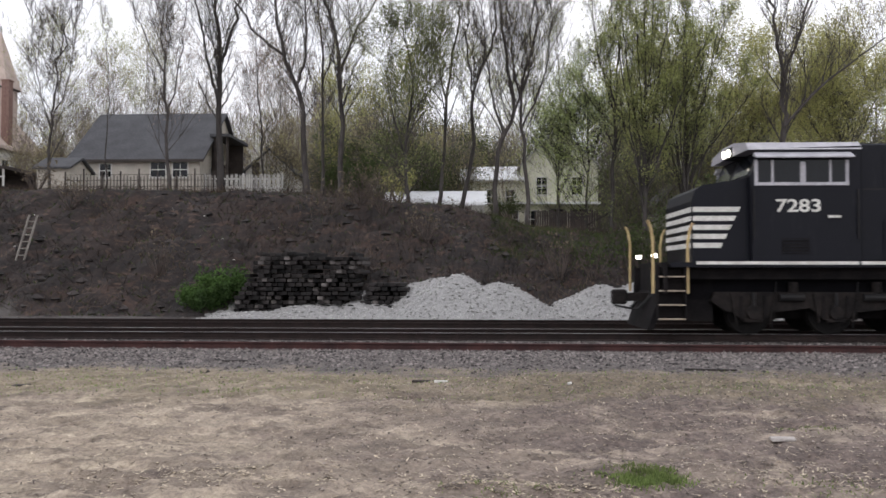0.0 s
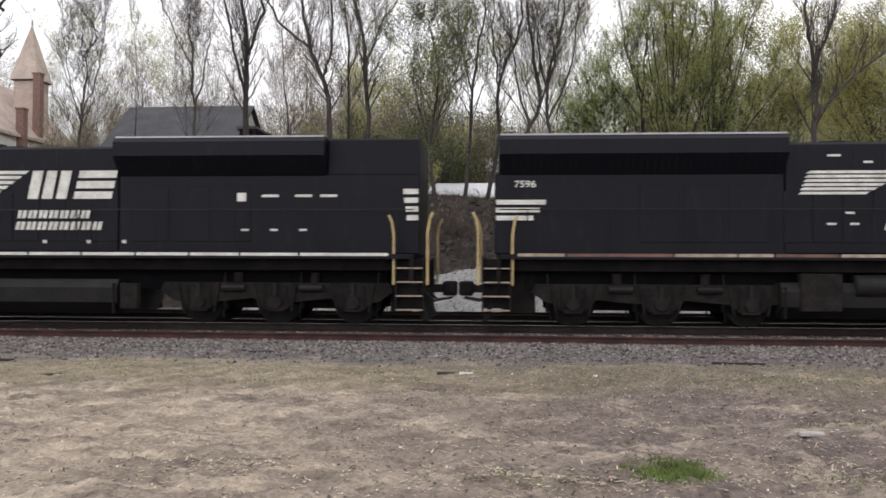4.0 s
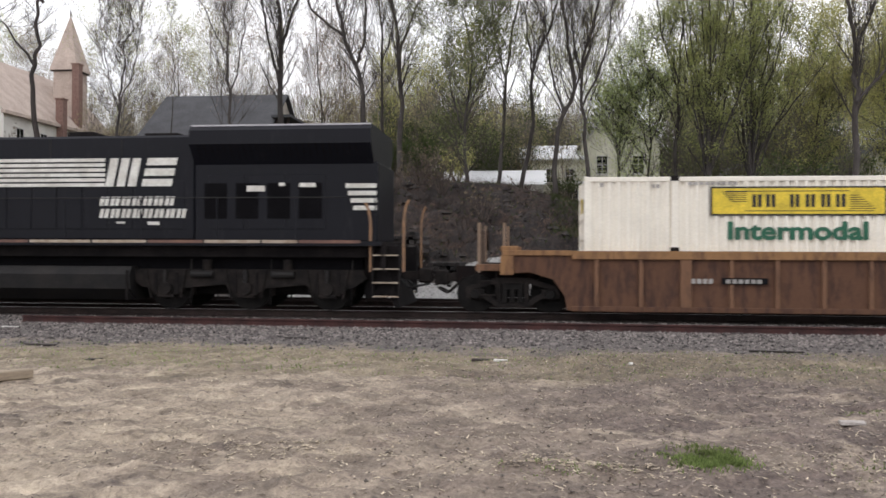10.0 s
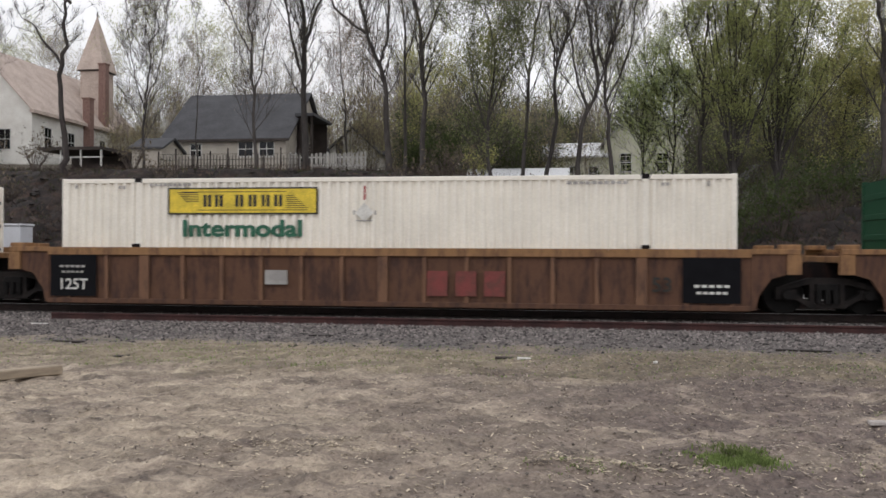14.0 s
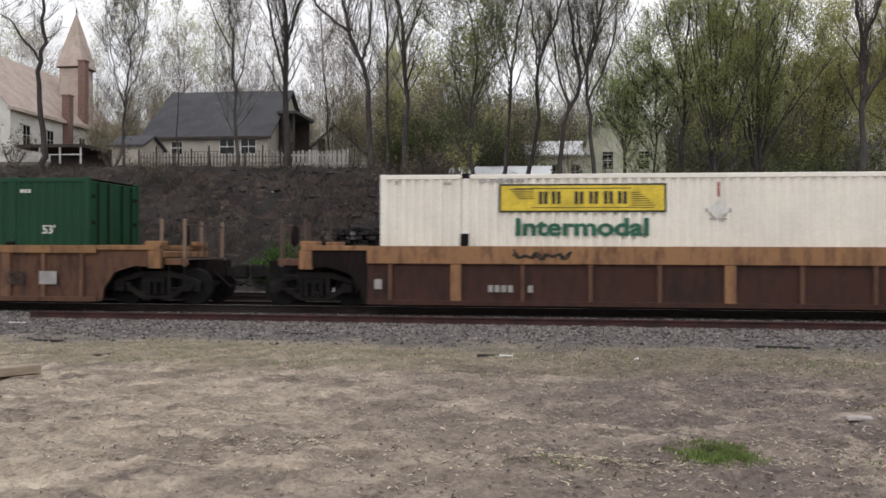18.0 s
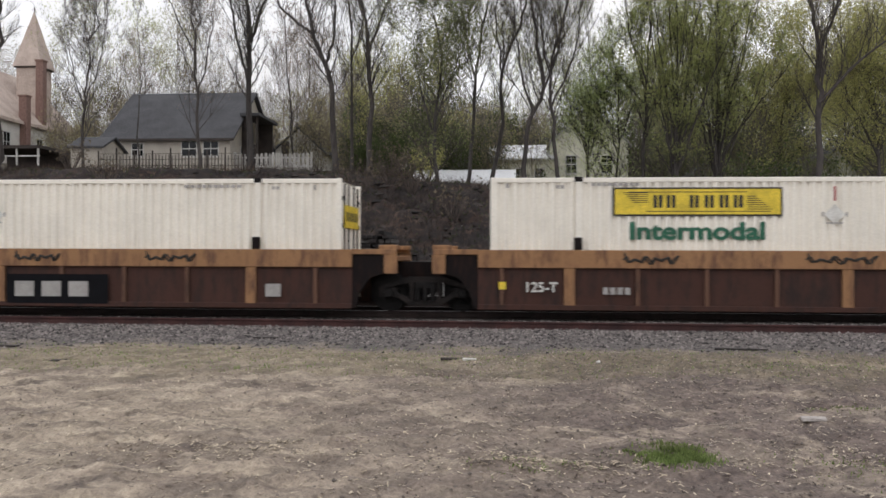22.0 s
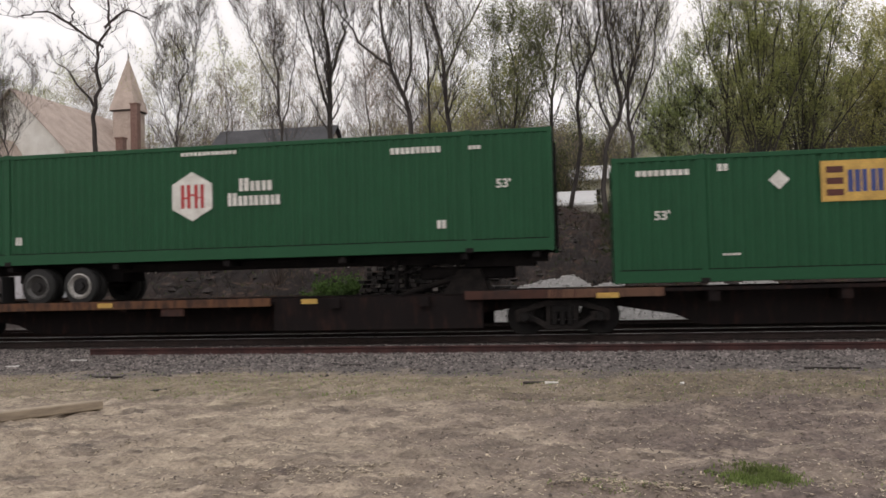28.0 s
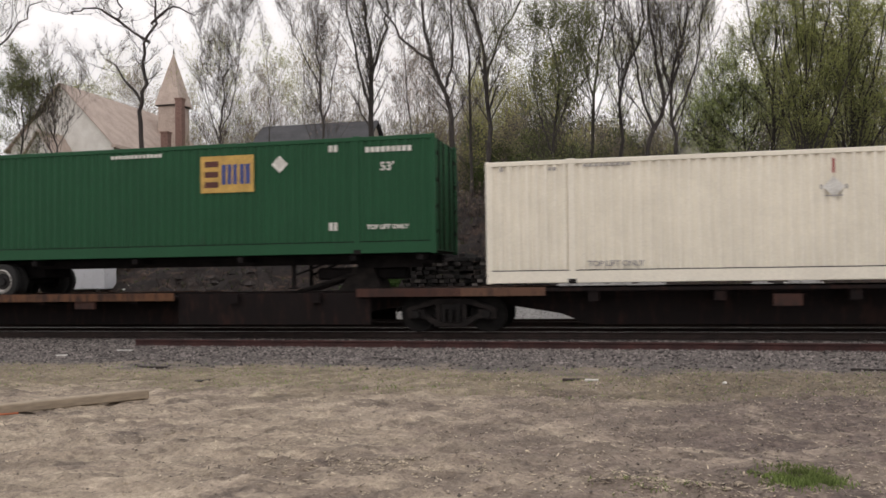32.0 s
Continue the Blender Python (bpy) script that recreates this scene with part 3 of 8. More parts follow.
for n, cx, cy, rx, ry, h in ((900, 1.25, 6.62, 0.10, 0.10, 0.055), (800, 1.45, 6.80, 0.10, 0.12, 0.06), (500, 1.36, 6.98, 0.12, 0.08, 0.05), (200, 1.02, 6.80, 0.08, 0.06, 0.04), (300, 3.4, 9.0, 0.16, 0.10, 0.04), (200, 0.2, 6.3, 0.25, 0.12, 0.03), (240, 2.6, 6.6, 0.25, 0.2, 0.03), (200, -5.6, 11.6, 0.5, 0.2, 0.03), (160, -3.2, 11.2, 0.35, 0.15, 0.04)):
    ob = new("grass_tuft", blades("grass_tuft", tuft(n, cx, cy, rx, ry), h, M["grass"]))
    tagged(ob, "low tuft of bright green grass in the dirt", "grass", kind="stuff")
s = np.concatenate([scatter(4000, -12, 9, 10.8, 14.2), tuft(700, -1.2, 12.6, 1.2, 0.3), tuft(500, 4.2, 12.2, 1.0, 0.3), tuft(500, -6.5, 12.8, 1.0, 0.3)])
ob = new("thin_grass", blades("thin_grass", s, 0.035, M["grass"]))
tagged(ob, "thin short grass along the ballast edge", "grass", kind="stuff")
def strewn(name, spots, length, width, material):
    """Flat bits lying on the ground, each turned its own way."""
    n = len(spots)
    a, q = rng.random(n) * math.tau, length * rng.uniform(0.4, 1.2, n)
    d = np.stack([np.cos(a) * q, np.sin(a) * q, rng.normal(0, 0.15, n) * q], -1)
    w_ = np.stack([-np.sin(a), np.cos(a), 0 * a], -1) * width
    c_ = spots + np.array([0, 0, 0.008])
    v = np.stack([c_ - d - w_, c_ + d - w_, c_ + d + w_, c_ - d + w_], 1).reshape(-1, 3)
    return soup(name, v.tolist(), np.arange(4 * n).reshape(-1, 4).tolist(), material)


s = np.concatenate([scatter(2600, -9, 7, 5, 12), scatter(3000, 0, 7, 5, 13.5)])
ob = new("twigs", strewn("twigs", s, 0.030, 0.0045, M["brush"]))
tagged(ob, "bits of dark twig lying on the dirt", "twigs", kind="stuff")
s = np.concatenate([tuft(1500, 0.35, 6.45, 0.45, 0.14), tuft(900, -2.2, 6.6, 0.5, 0.16), tuft(700, 2.6, 6.9, 0.6, 0.3), tuft(500, -3.6, 9.8, 0.8, 0.3), tuft(500, 3.6, 9.5, 0.8, 0.5), scatter(3200, -4, 7, 5.5, 13), tuft(500, -5.2, 7.6, 0.8, 0.25), tuft(500, 4.6, 7.8, 0.7, 0.4)])
ob = new("straw", strewn("straw", s, 0.030, 0.0055, M["chip"]))
tagged(ob, "bits of dry straw lying on the dirt", "straw", kind="stuff")

# ---- tracks ----
RAIL_PROFILE = [(-0.07, -0.172), (0.07, -0.172), (0.07, -0.158), (0.012, -0.135), (0.010, -0.05), (0.036, -0.036), (0.036, -0.004), (-0.036, -0.004), (-0.036, -0.036), (-0.010, -0.05), (-0.012, -0.135), (-0.07, -0.158)]


def rail(name, x0, x1, parent, side_mat, top_mat, m=None):
    bm = bmesh.new()
    extrude_x(bm, RAIL_PROFILE, x0, x1)
    ob = part(name, bm, side_mat, parent, at=m)
    if top_mat:
        boxes("rail_head", [(x0, -0.030, -0.0035, x1, 0.030, 0.0)], top_mat, ob, "polished running surface")
    return ob


bm = bmesh.new()
box(bm, -0.115, -1.3, -0.18, 0.115, 1.3, 0.0, 0.012)
tie_mesh = finish(bm, "tie", M["tie"])
for cy, label, top in ((TRACK, "railway track with rusty rails and polished heads", M["rail_top"]), (TRACK_B, "second railway track with dull rusty rails", M["rust_rail"])):
    tr = thing("railway_track", pose(0, cy, RAIL), label, "railway track", "parallel tracks", "structure")
    for s_ in (-0.7525, 0.7525):
        rail("rail", -330, 330, tr, M["rust_rail"], top, pose(0, s_, 0))
    for k in range(-46, 37):
        share("tie", tie_mesh, tr, pose(k * 0.5, 0.03 * math.sin(k * 2.1), -0.172, 0, 0, 0.8 * math.sin(k * 1.3)))
    far_ties = bmesh.new()
    for k in list(range(-640, -46)) + list(range(37, 640)):
        box(far_ties, k * 0.5 - 0.115, -1.3, -0.352, k * 0.5 + 0.115, 1.3, -0.172)
    tagged(part("far_ties", far_ties, M["tie"], tr), kind="stuff")
    plates = bmesh.new()
    for k in range(-46, 37):
        for s_ in (-0.7525, 0.7525):
            box(plates, k * 0.5 - 0.09, s_ - 0.17, -0.172, k * 0.5 + 0.09, s_ + 0.17, -0.155)
    tagged(part("tie_plates", plates, M["rust_rail"], tr), kind="stuff")
spare = thing("spare_rail", pose(-1.5, 17.72, 0.155, 0, 0, -1.4), "loose reddish rusty rail lying on the ballast", "rail")
rail("rail_bar", -10, 40, spare, M["red_rail"], None)
for k in (-9.2, -4.6, 0.3, 5.1, 10.2):
    boxes("timber_block", [(k - 0.12, -0.3, -0.25, k + 0.12, 0.3, -0.172)], M["tie"], spare, bevel=0.01)


# ---- train ----
def letters_as_blocks(name, bm_rows, material, parent, y, label=""):
    """Flat painted shapes on a side: rows of (x0, z0, x1, z1, slant)."""
    bm = bmesh.new()
    for x0, z0, x1, z1, sl in bm_rows:
        v = [bm.verts.new(p) for p in ((x0, y, z0), (x1, y, z0), (x1 + sl, y, z1), (x0 + sl, y, z1))]
        bm.faces.new(v)
    ob = part(name, bm, material, parent, label)
    return tagged(ob, label, kind="stuff") if len(bm_rows) > 1 else ob


def wheel_pair(parent, x, r=0.5, gauge=0.79, n=20):
    """An axle with two flanged wheels."""
    bm = bmesh.new()
    for s_ in (-1, 1):
        rod(bm, (x, s_ * (gauge - 0.07), r), (x, s_ * (gauge + 0.06), r), r, r, n)
        rod(bm, (x, s_ * (gauge - 0.10), r), (x, s_ * (gauge - 0.07), r), r + 0.028, r + 0.028, n)
    rod(bm, (x, -gauge, r), (x, gauge, r), 0.09, 0.09, 10)
    ob = part("wheelset", bm, M["steel"], parent)
    for s_ in (-1, 1):
        hub = bmesh.new()
        rod(hub, (x, s_ * (gauge + 0.061), r), (x, s_ * (gauge + 0.10), r), 0.16, 0.13, 12)
        part("hub", hub, M["truck"], ob)
    return ob


def loco_truck(parent, centers, r=0.52):
    a, b = centers[0], centers[-1]
    tk = boxes("truck", [(a - 0.2, -0.5, 0.35, b + 0.2, 0.5, 0.75)], M["grime"], parent, "three-axle truck frame caked in grime")
    for c in centers:
        wheel_pair(tk, c, r)
    for s_ in (-1, 1):
        y0, y1 = s_ * 0.98, s_ * 1.14
        prof = [(a - 0.95, 0.78), (a - 0.85, 0.98), (b + 0.85, 0.98), (b + 0.95, 0.78), (b + 0.62, 0.55)]
        for c in centers[::-1]:
            prof += [(c + 0.42, 0.52), (c + 0.28, 0.36), (c - 0.28, 0.36), (c - 0.42, 0.52)]
            if c != a:
                prof += [(c - 0.55, 0.62)]
        prof += [(a - 0.62, 0.55)]
        bm = bmesh.new()
        prism(bm, prof, y0, y1)
        part("side_frame", bm, M["truck"], tk)
        for c in centers:
            bm = bmesh.new()
            rod(bm, (c, s_ * 1.13, 0.52), (c, s_ * 1.24, 0.52), 0.17, 0.15, 12)
            part("journal_box", bm, M["truck"], tk)
        for c in (a + (b - a) * 0.25, a + (b - a) * 0.75):
            bm = bmesh.new()
            rod(bm, (c, s_ * 1.06, 0.98), (c, s_ * 1.06, 1.22), 0.11, 0.11, 10)
            part("spring", bm, M["truck"], tk)
            bm = bmesh.new()
            rod(bm, (c - 0.35, s_ * 1.18, 0.86), (c + 0.2, s_ * 1.18, 0.86), 0.09, 0.09, 10)
            part("brake_cylinder", bm, M["tank"], tk)
        for c in centers:
            for e in (-0.27, 0.27):
                boxes("pedestal_liner", [(c + e - 0.03, s_ * 1.14, 0.40, c + e + 0.03, s_ * 1.17, 0.90)], M["grime"], tk)
            for e in (-0.5, 0.5):
                bm = bmesh.new()
                rod(bm, (c + e, s_ * 1.17, 0.98), (c + e * 0.75, s_ * 1.17, 0.30), 0.025, 0.025, 6)
                part("brake_hanger", bm, M["truck"], tk)
            bm = bmesh.new()
            rod(bm, (c + 0.58, s_ * 1.0, 1.22), (c + 0.54, s_ * 0.95, 0.55), 0.022, 0.022, 6)
            rod(bm, (c + 0.54, s_ * 0.95, 0.55), (c + 0.50, s_ * 0.86, 0.12), 0.022, 0.022, 6)
            part("sand_pipe", bm, M["tank"], tk)
            boxes("brake_shoe", [(c + 0.50, s_ * 0.72, 0.34, c + 0.60, s_ * 0.92, 0.72)], M["truck"], tk, bevel=0.02)
            boxes("bearing_keeper", [(c - 0.20, s_ * 1.14, 0.30, c + 0.20, s_ * 1.19, 0.38)], M["truck"], tk, bevel=0.01)
            bm = bmesh.new()
            rod(bm, (c, s_ * 1.20, 0.66), (c, s_ * 1.20, 0.96), 0.05, 0.05, 8)
            part("damper", bm, M["tank"], tk)
    return tk


def steps(parent, x, s_, material, width=0.62):
    st = boxes("step_well", [(x - width / 2, s_ * 1.25, 0.42, x + width / 2, s_ * 1.30, 1.55)], M["grime"], parent)
    for k in range(4):
        z = 0.36 + 0.32 * k
        boxes("tread", [(x - width / 2, s_ * 1.28, z, x + width / 2, s_ * 1.5, z + 0.03)], M["tread"], st, "worn step edge")
    for d in (-1, 1):
        boxes("stringer", [(x + d * width / 2 - 0.02, s_ * 1.28, 0.34, x + d * width / 2 + 0.02, s_ * 1.50, 1.6)], M["grime"], st)
    return st


def curved_rail(parent, x, s_, lean, material, top=2.72):
    bm = bmesh.new()
    pts = [(x, 0.95), (x, top - 0.45), (x + lean * 0.05, top - 0.15), (x + lean * 0.12, top)]
    for (xa, za), (xb, zb) in zip(pts, pts[1:]):
        rod(bm, (xa, s_ * 1.46, za), (xb, s_ * 1.46, zb), 0.032, 0.032, 8)
    part("handrail", bm, material, parent, "tall grab rail beside the steps")


def locomotive(L, d, number, face):
    """A six-axle freight locomotive, front coupler at x = 0. d holds the lengths; face is the side with the paint seen here."""
    lo = thing("locomotive", Matrix(), d["label"], "locomotive", "locomotives of the train")
    w = 1.5
    y = face * (w + 0.004)
    n0, c0, c1, h1, r0 = d["nose"], d["cab"][0], d["cab"][1], d["equip"], d["rad"]
    rear = L - d["tail"]
    # underframe
    boxes("underframe", [(1.0, -1.25, 1.28, L - 1.0, 1.25, 1.55)], M["grime"], lo)
    # added dark filler box; keeps daylight from showing above the trucks
    boxes("daylight_block", [(1.6, -0.95, 0.80, L - 1.6, 0.95, 1.28)], M["opening"], lo)
    deck = boxes("walkway", [(n0 - 0.55, -1.55, 1.55, L - 1.05, 1.55, 1.66)], M["black"], lo)
    a = n0
    for k, cut in enumerate(d["stripes"]):
        boxes("sill_stripe", [(a + 0.02, face * 1.55, 1.61, cut - 0.03, face * 1.556, 1.68)], M["white"] if not d.get("rusty") else (M["tread"] if k % 3 else M["worn_stripe"]), deck, "worn reflective sill stripe")
        a = cut
    # nose, cab
    bm = bmesh.new()
    prism(bm, [(n0, 1.66), (n0 - 0.02, 3.06), (n0 + 0.05, 3.30), (n0 + 0.22, 3.42), (c0 - 0.02, 3.60), (c0, 1.66)], -d["nose_w"], d["nose_w"])
    nose = part("nose", bm, M["black"], lo)
    for k in range(d["bars"]):
        z = 1.99 + k * 0.205
        x0 = n0 + 0.004
        x1 = x0 + d.get("bar_len", 0.62) + 0.10 * k * d.get("bar_slope", 1)
        bm = bmesh.new()
        yy = face * (d["nose_w"] + 0.006)
        bm.faces.new([bm.verts.new(p) for p in ((x0, yy, z), (x1, yy, z), (x1 + 0.06, yy, z + 0.115), (x0, yy, z + 0.115))])
        part("nose_stripe", bm, M["white"], nose, "cream stripe painted on the nose")
        bm = bmesh.new()
        bm.faces.new([bm.verts.new(p) for p in ((n0 - 0.03, -d["nose_w"], z), (n0 - 0.03, d["nose_w"], z), (n0 - 0.03, d["nose_w"], z + 0.115), (n0 - 0.03, -d["nose_w"], z + 0.115))])
        part("nose_stripe", bm, M["white"], nose, "cream stripe painted on the nose")
    cab = bmesh.new()
    prism(cab, [(c0, 1.66), (c0 - 0.05, 3.62), (c0 + 0.22, 4.22), (c1, 4.28), (c1, 1.66)], -w, w)
    cab = part("cab", cab, M["black"], lo)
    bm = bmesh.new()
    extrude_x(bm, [(-w - 0.03, 4.20), (-w + 0.12, 4.38), (-0.5, 4.50), (0.5, 4.50), (w - 0.12, 4.38), (w + 0.03, 4.20)], c0 - 0.10, c1 + 0.02)
    part("cab_roof", bm, M["silver"], cab, "pale grey cab roof")
    win0, win1 = c0 + d.get("win", (0.12, 2.06))[0], c0 + d.get("win", (0.12, 2.06))[1]
    for s_ in (-1, 1):
        t_, zb_, zt_ = s_ * (w + 0.022), 3.46, 3.96
        mid = win0 + (win1 - win0) * 0.52
        boxes("window_frame", [(win0 - 0.07, s_ * w, zb_ - 0.07, win1 + 0.07, t_, zb_), (win0 - 0.07, s_ * w, zb_, win0, t_, zt_), (win1, s_ * w, zb_, win1 + 0.07, t_, zt_), (mid - 0.07, s_ * w, zb_, mid + 0.05, t_, zt_ - 0.04), (win0 + 0.30, s_ * w, zb_, win0 + 0.35, t_, zt_), (win1 - 0.36, s_ * w, zb_, win1 - 0.31, t_, zt_)], M["silver"], cab, "pale window frame")
        boxes("window_pane", [(win0, s_ * w, zb_, win1, s_ * (w + 0.008), zt_)], M["glass"], cab, "dark cab window")
        bm = bmesh.new()
        extrude_x(bm, [(s_ * w, 4.14), (s_ * (w + 0.24), 4.02), (s_ * (w + 0.24), 3.99), (s_ * w, 4.04)], win0 - 0.09, win1 + 0.12)
        part("sun_visor", bm, M["silver"], cab, "pale sloping sun visor")
        for k in (0.0, 1.0):
            bm = bmesh.new()
            rod(bm, (c0 + 0.02 + k * (c1 - c0 - 0.1), s_ * (w + 0.05), 2.2), (c0 + 0.02 + k * (c1 - c0 - 0.1), s_ * (w + 0.05), 3.3), 0.016, 0.016, 6)
            part("cab_grab_iron", bm, M["tank"], cab)
    bm = bmesh.new()
    for s_ in (-1, 1):
        bm.faces.new([bm.verts.new(p) for p in ((c0 - 0.056, s_ * 0.12, 3.66), (c0 - 0.056, s_ * 1.3, 3.66), (c0 + 0.19, s_ * 1.3, 4.16), (c0 + 0.19, s_ * 0.12, 4.16))])
    part("windscreen", bm, M["glass"], cab, "sloping dark windscreen panes")
    lamp = boxes("headlight_box", [(c0 - 0.12, -0.35, 4.18, c0 + 0.3, 0.35, 4.44)], M["black"], cab, bevel=0.02)
    for s_ in (-0.17, 0.17):
        bm = bmesh.new()
        rod(bm, (c0 - 0.17, s_, 4.30), (c0 - 0.10, s_, 4.30), 0.09, 0.09, 14)
        part("headlight", bm, M["lamp"] if d.get("lit") else M["glass"], lamp)
    # hood: equipment section, engine hood, radiator section
    eq = boxes("equipment_hood", [(c1 + 0.02, -d["eq_w"], 1.66, h1, d["eq_w"], 4.36)], M["black"], lo, bevel=0.05)
    hood = boxes("engine_hood", [(h1, -1.08, 1.66, r0, 1.08, 4.24)], M["black"], lo, bevel=0.06)
    rad = boxes("radiator_hood", [(r0, -1.12, 1.66, rear, 1.12, 3.55)], M["black"], lo, bevel=0.03)
    bm = bmesh.new()
    extrude_x(bm, [(-1.12, 3.5), (-1.5, 3.95), (-1.5, 4.28), (-1.38, 4.40), (1.38, 4.40), (1.5, 4.28), (1.5, 3.95), (1.12, 3.5)], r0, rear - d["rad_cut"])
    wing = part("radiator_wing", bm, M["black"], lo)
    boxes("wing_edge", [(r0 + 0.02, face * 1.36, 4.385, rear - d["rad_cut"] - 0.02, face * 1.40, 4.425)], M["silver"], wing, "pale strip along the roof edge")
    if d["rad_cut"] > 0.3:
        boxes("end_hood", [(rear - d["rad_cut"], -1.12, 3.5, rear, 1.12, 4.38)], M["black"], lo, bevel=0.04)
    screen = bmesh.new()
    for k in range(int((rear - r0 - d["rad_cut"] - 0.3) / 0.16)):
        x = r0 + 0.2 + 0.16 * k
        rod(screen, (x, face * 1.15, 3.55), (x, face * 1.515, 3.96), 0.012, 0.012, 4)
    tagged(part("radiator_screen", screen, M["grime"], wing), kind="stuff")
    # doors, latches and grilles along the hood
    span = r0 - h1
    for k in range(int(span / 0.66)):
        x = h1 + 0.1 + k * 0.66
        boxes("hood_door", [(x, face * 1.08, 1.95, x + 0.60, face * 1.098, 3.12)], M["black"], hood, bevel=0.006)
    for k in range(3):
        x = r0 + 0.35 + k * 1.0
        boxes("hood_door", [(x, face * 1.12, 1.95, x + 0.88, face * 1.138, 3.25)], M["black"], rad, bevel=0.006)
    for x, z, wx, wz in d["marks"]:
        yy = face * (1.56 if x < c1 else (d["eq_w"] if x < h1 else 1.145 if x > r0 else 1.105))
        boxes("stencil_mark", [(x, yy, z, x + wx, yy + face * 0.004, z + wz)], M["white"], lo, "small pale stencil mark")
    for x0, z0, x1, z1 in d["grilles"]:
        yy = d["eq_w"] if x0 < h1 else 1.13
        if x0 < c1:
            yy = w
        g = boxes("grille", [(x0, face * yy, z0, x1, face * (yy + 0.006), z1)], M["grime"], lo)
        for k in range(int((z1 - z0) / 0.07)):
            boxes("louvre", [(x0 + 0.02, face * (yy + 0.006), z0 + 0.02 + 0.07 * k, x1 - 0.02, face * (yy + 0.025), z0 + 0.05 + 0.07 * k)], M["black"], g)
    for x0, z0, x1, z1 in d.get("panels", ()):
        boxes("access_panel", [(x0, face * d["eq_w"], z0, x1, face * (d["eq_w"] + 0.010), z1)], M["black"] if d.get("lit") else M["opening"], eq, "dark access panel")
    # raised seams between the hood's sheets
    x = c1 + 1.5
    while x < h1 - 0.3:
        boxes("panel_seam", [(x, face * d["eq_w"], 1.76, x + 0.035, face * (d["eq_w"] + 0.009), 4.24)], M["tank"], eq)
        x += 1.55
    boxes("panel_seam", [(c1 + 0.1, face * d["eq_w"], 3.30, h1 - 0.1, face * (d["eq_w"] + 0.008), 3.33)], M["tank"], eq)
    for x in (h1 + (r0 - h1) * 0.33, h1 + (r0 - h1) * 0.66):
        boxes("panel_seam", [(x, face * 1.08, 3.72, x + 0.03, face * 1.09, 4.15)], M["tank"], hood)
    # roof gear
    for x, lx, wy, hz in d["roof"]:
        zt = 4.36 if x < h1 else 4.24 if x < r0 else 4.40
        boxes("roof_vent", [(x, -wy, zt, x + lx, wy, zt + hz)], M["grime"], lo, bevel=0.03)
    # handrail along the walkway
    yy = face * 1.5
    bm = bmesh.new()
    rod(bm, (c1 + 0.6, yy, 2.68), (rear - 0.1, yy, 2.68), 0.016, 0.016, 6)
    hr = part("side_handrail", bm, M["tank"], lo, "thin dark walkway handrail")
    x = c1 + 0.6
    while x < rear:
        bm = bmesh.new()
        rod(bm, (x, yy, 1.66), (x, yy, 2.68), 0.016, 0.016, 6)
        part("stanchion", bm, M["black"], hr)
        x += 1.9
    # fuel tank
    t0, t1 = d["tank"]
    bm = bmesh.new()
    extrude_x(bm, [(-1.0, 0.22), (-1.38, 0.50), (-1.42, 0.85), (-1.30, 1.04), (1.30, 1.04), (1.42, 0.85), (1.38, 0.50), (1.0, 0.22)], t0, t1)
    tank = part("fuel_tank", bm, M["tank"], lo, "long dark grey fuel tank")
    for x in (t0 + 0.06, t1 - 0.1):
        boxes("tank_band", [(x, -1.43, 0.24, x + 0.05, 1.43, 0.95)], M["grime"], tank)
    for x0, x1, z, r in d.get("reservoirs", ()):
        bm = bmesh.new()
        rod(bm, (x0, face * 1.32, z), (x1, face * 1.32, z), r, r, 16)
        part("air_reservoir", bm, M["tank"], lo, "horizontal air reservoir cylinder", True)
    for x, z, wx, wz in d.get("underbits", ()):
        boxes("underbody_box", [(x, face * 1.2, z, x + wx, face * 1.46, z + wz)], M["truck"], lo, bevel=0.02)
    loco_truck(lo, d["front_axles"])
    loco_truck(lo, d["rear_axles"])
    # ends
    for x_end, sgn in ((0.0, 1), (L, -1)):
        boxes("end_plate", [(x_end + sgn * 0.95, -1.5, 0.95, x_end + sgn * 1.05, 1.5, 1.66)], M["grime"], lo)
        bm = bmesh.new()
        prism(bm, [(x_end + sgn * 0.62, 0.12), (x_end + sgn * 0.92, 0.98), (x_end + sgn * 1.04, 0.98), (x_end + sgn * 0.76, 0.12)], -1.35, 1.35)
        part("plough", bm, M["grime"], lo, "black steel snow plough")
        bm = bmesh.new()
        box(bm, x_end + sgn * 0.02, -0.13, 0.66, x_end + sgn * 0.38, 0.13, 1.02, 0.04)
        box(bm, x_end + sgn * 0.36, -0.09, 0.74, x_end + sgn * 1.0, 0.09, 0.94)
        part("coupler", bm, M["truck"], lo)
        for yy in (-0.55, -0.4, 0.4, 0.55):
            bm = bmesh.new()
            rod(bm, (x_end + sgn * 0.95, yy, 0.95), (x_end + sgn * 0.55, yy * 0.9, 0.55), 0.025, 0.025, 6)
            rod(bm, (x_end + sgn * 0.55, yy * 0.9, 0.55), (x_end + sgn * 0.15, yy * 0.7, 0.62), 0.025, 0.025, 6)
            part("air_hose", bm, M["rubber"], lo)
        inner = d["front_axles"][0] - 0.85 if sgn > 0 else d["rear_axles"][-1] + 0.85
        boxes("pilot_frame", [(x_end + sgn * 1.06, -0.95, 0.30, inner, 0.95, 1.28)], M["grime"], lo)
        m_ = d["rail_mat"][0 if sgn > 0 else 1]
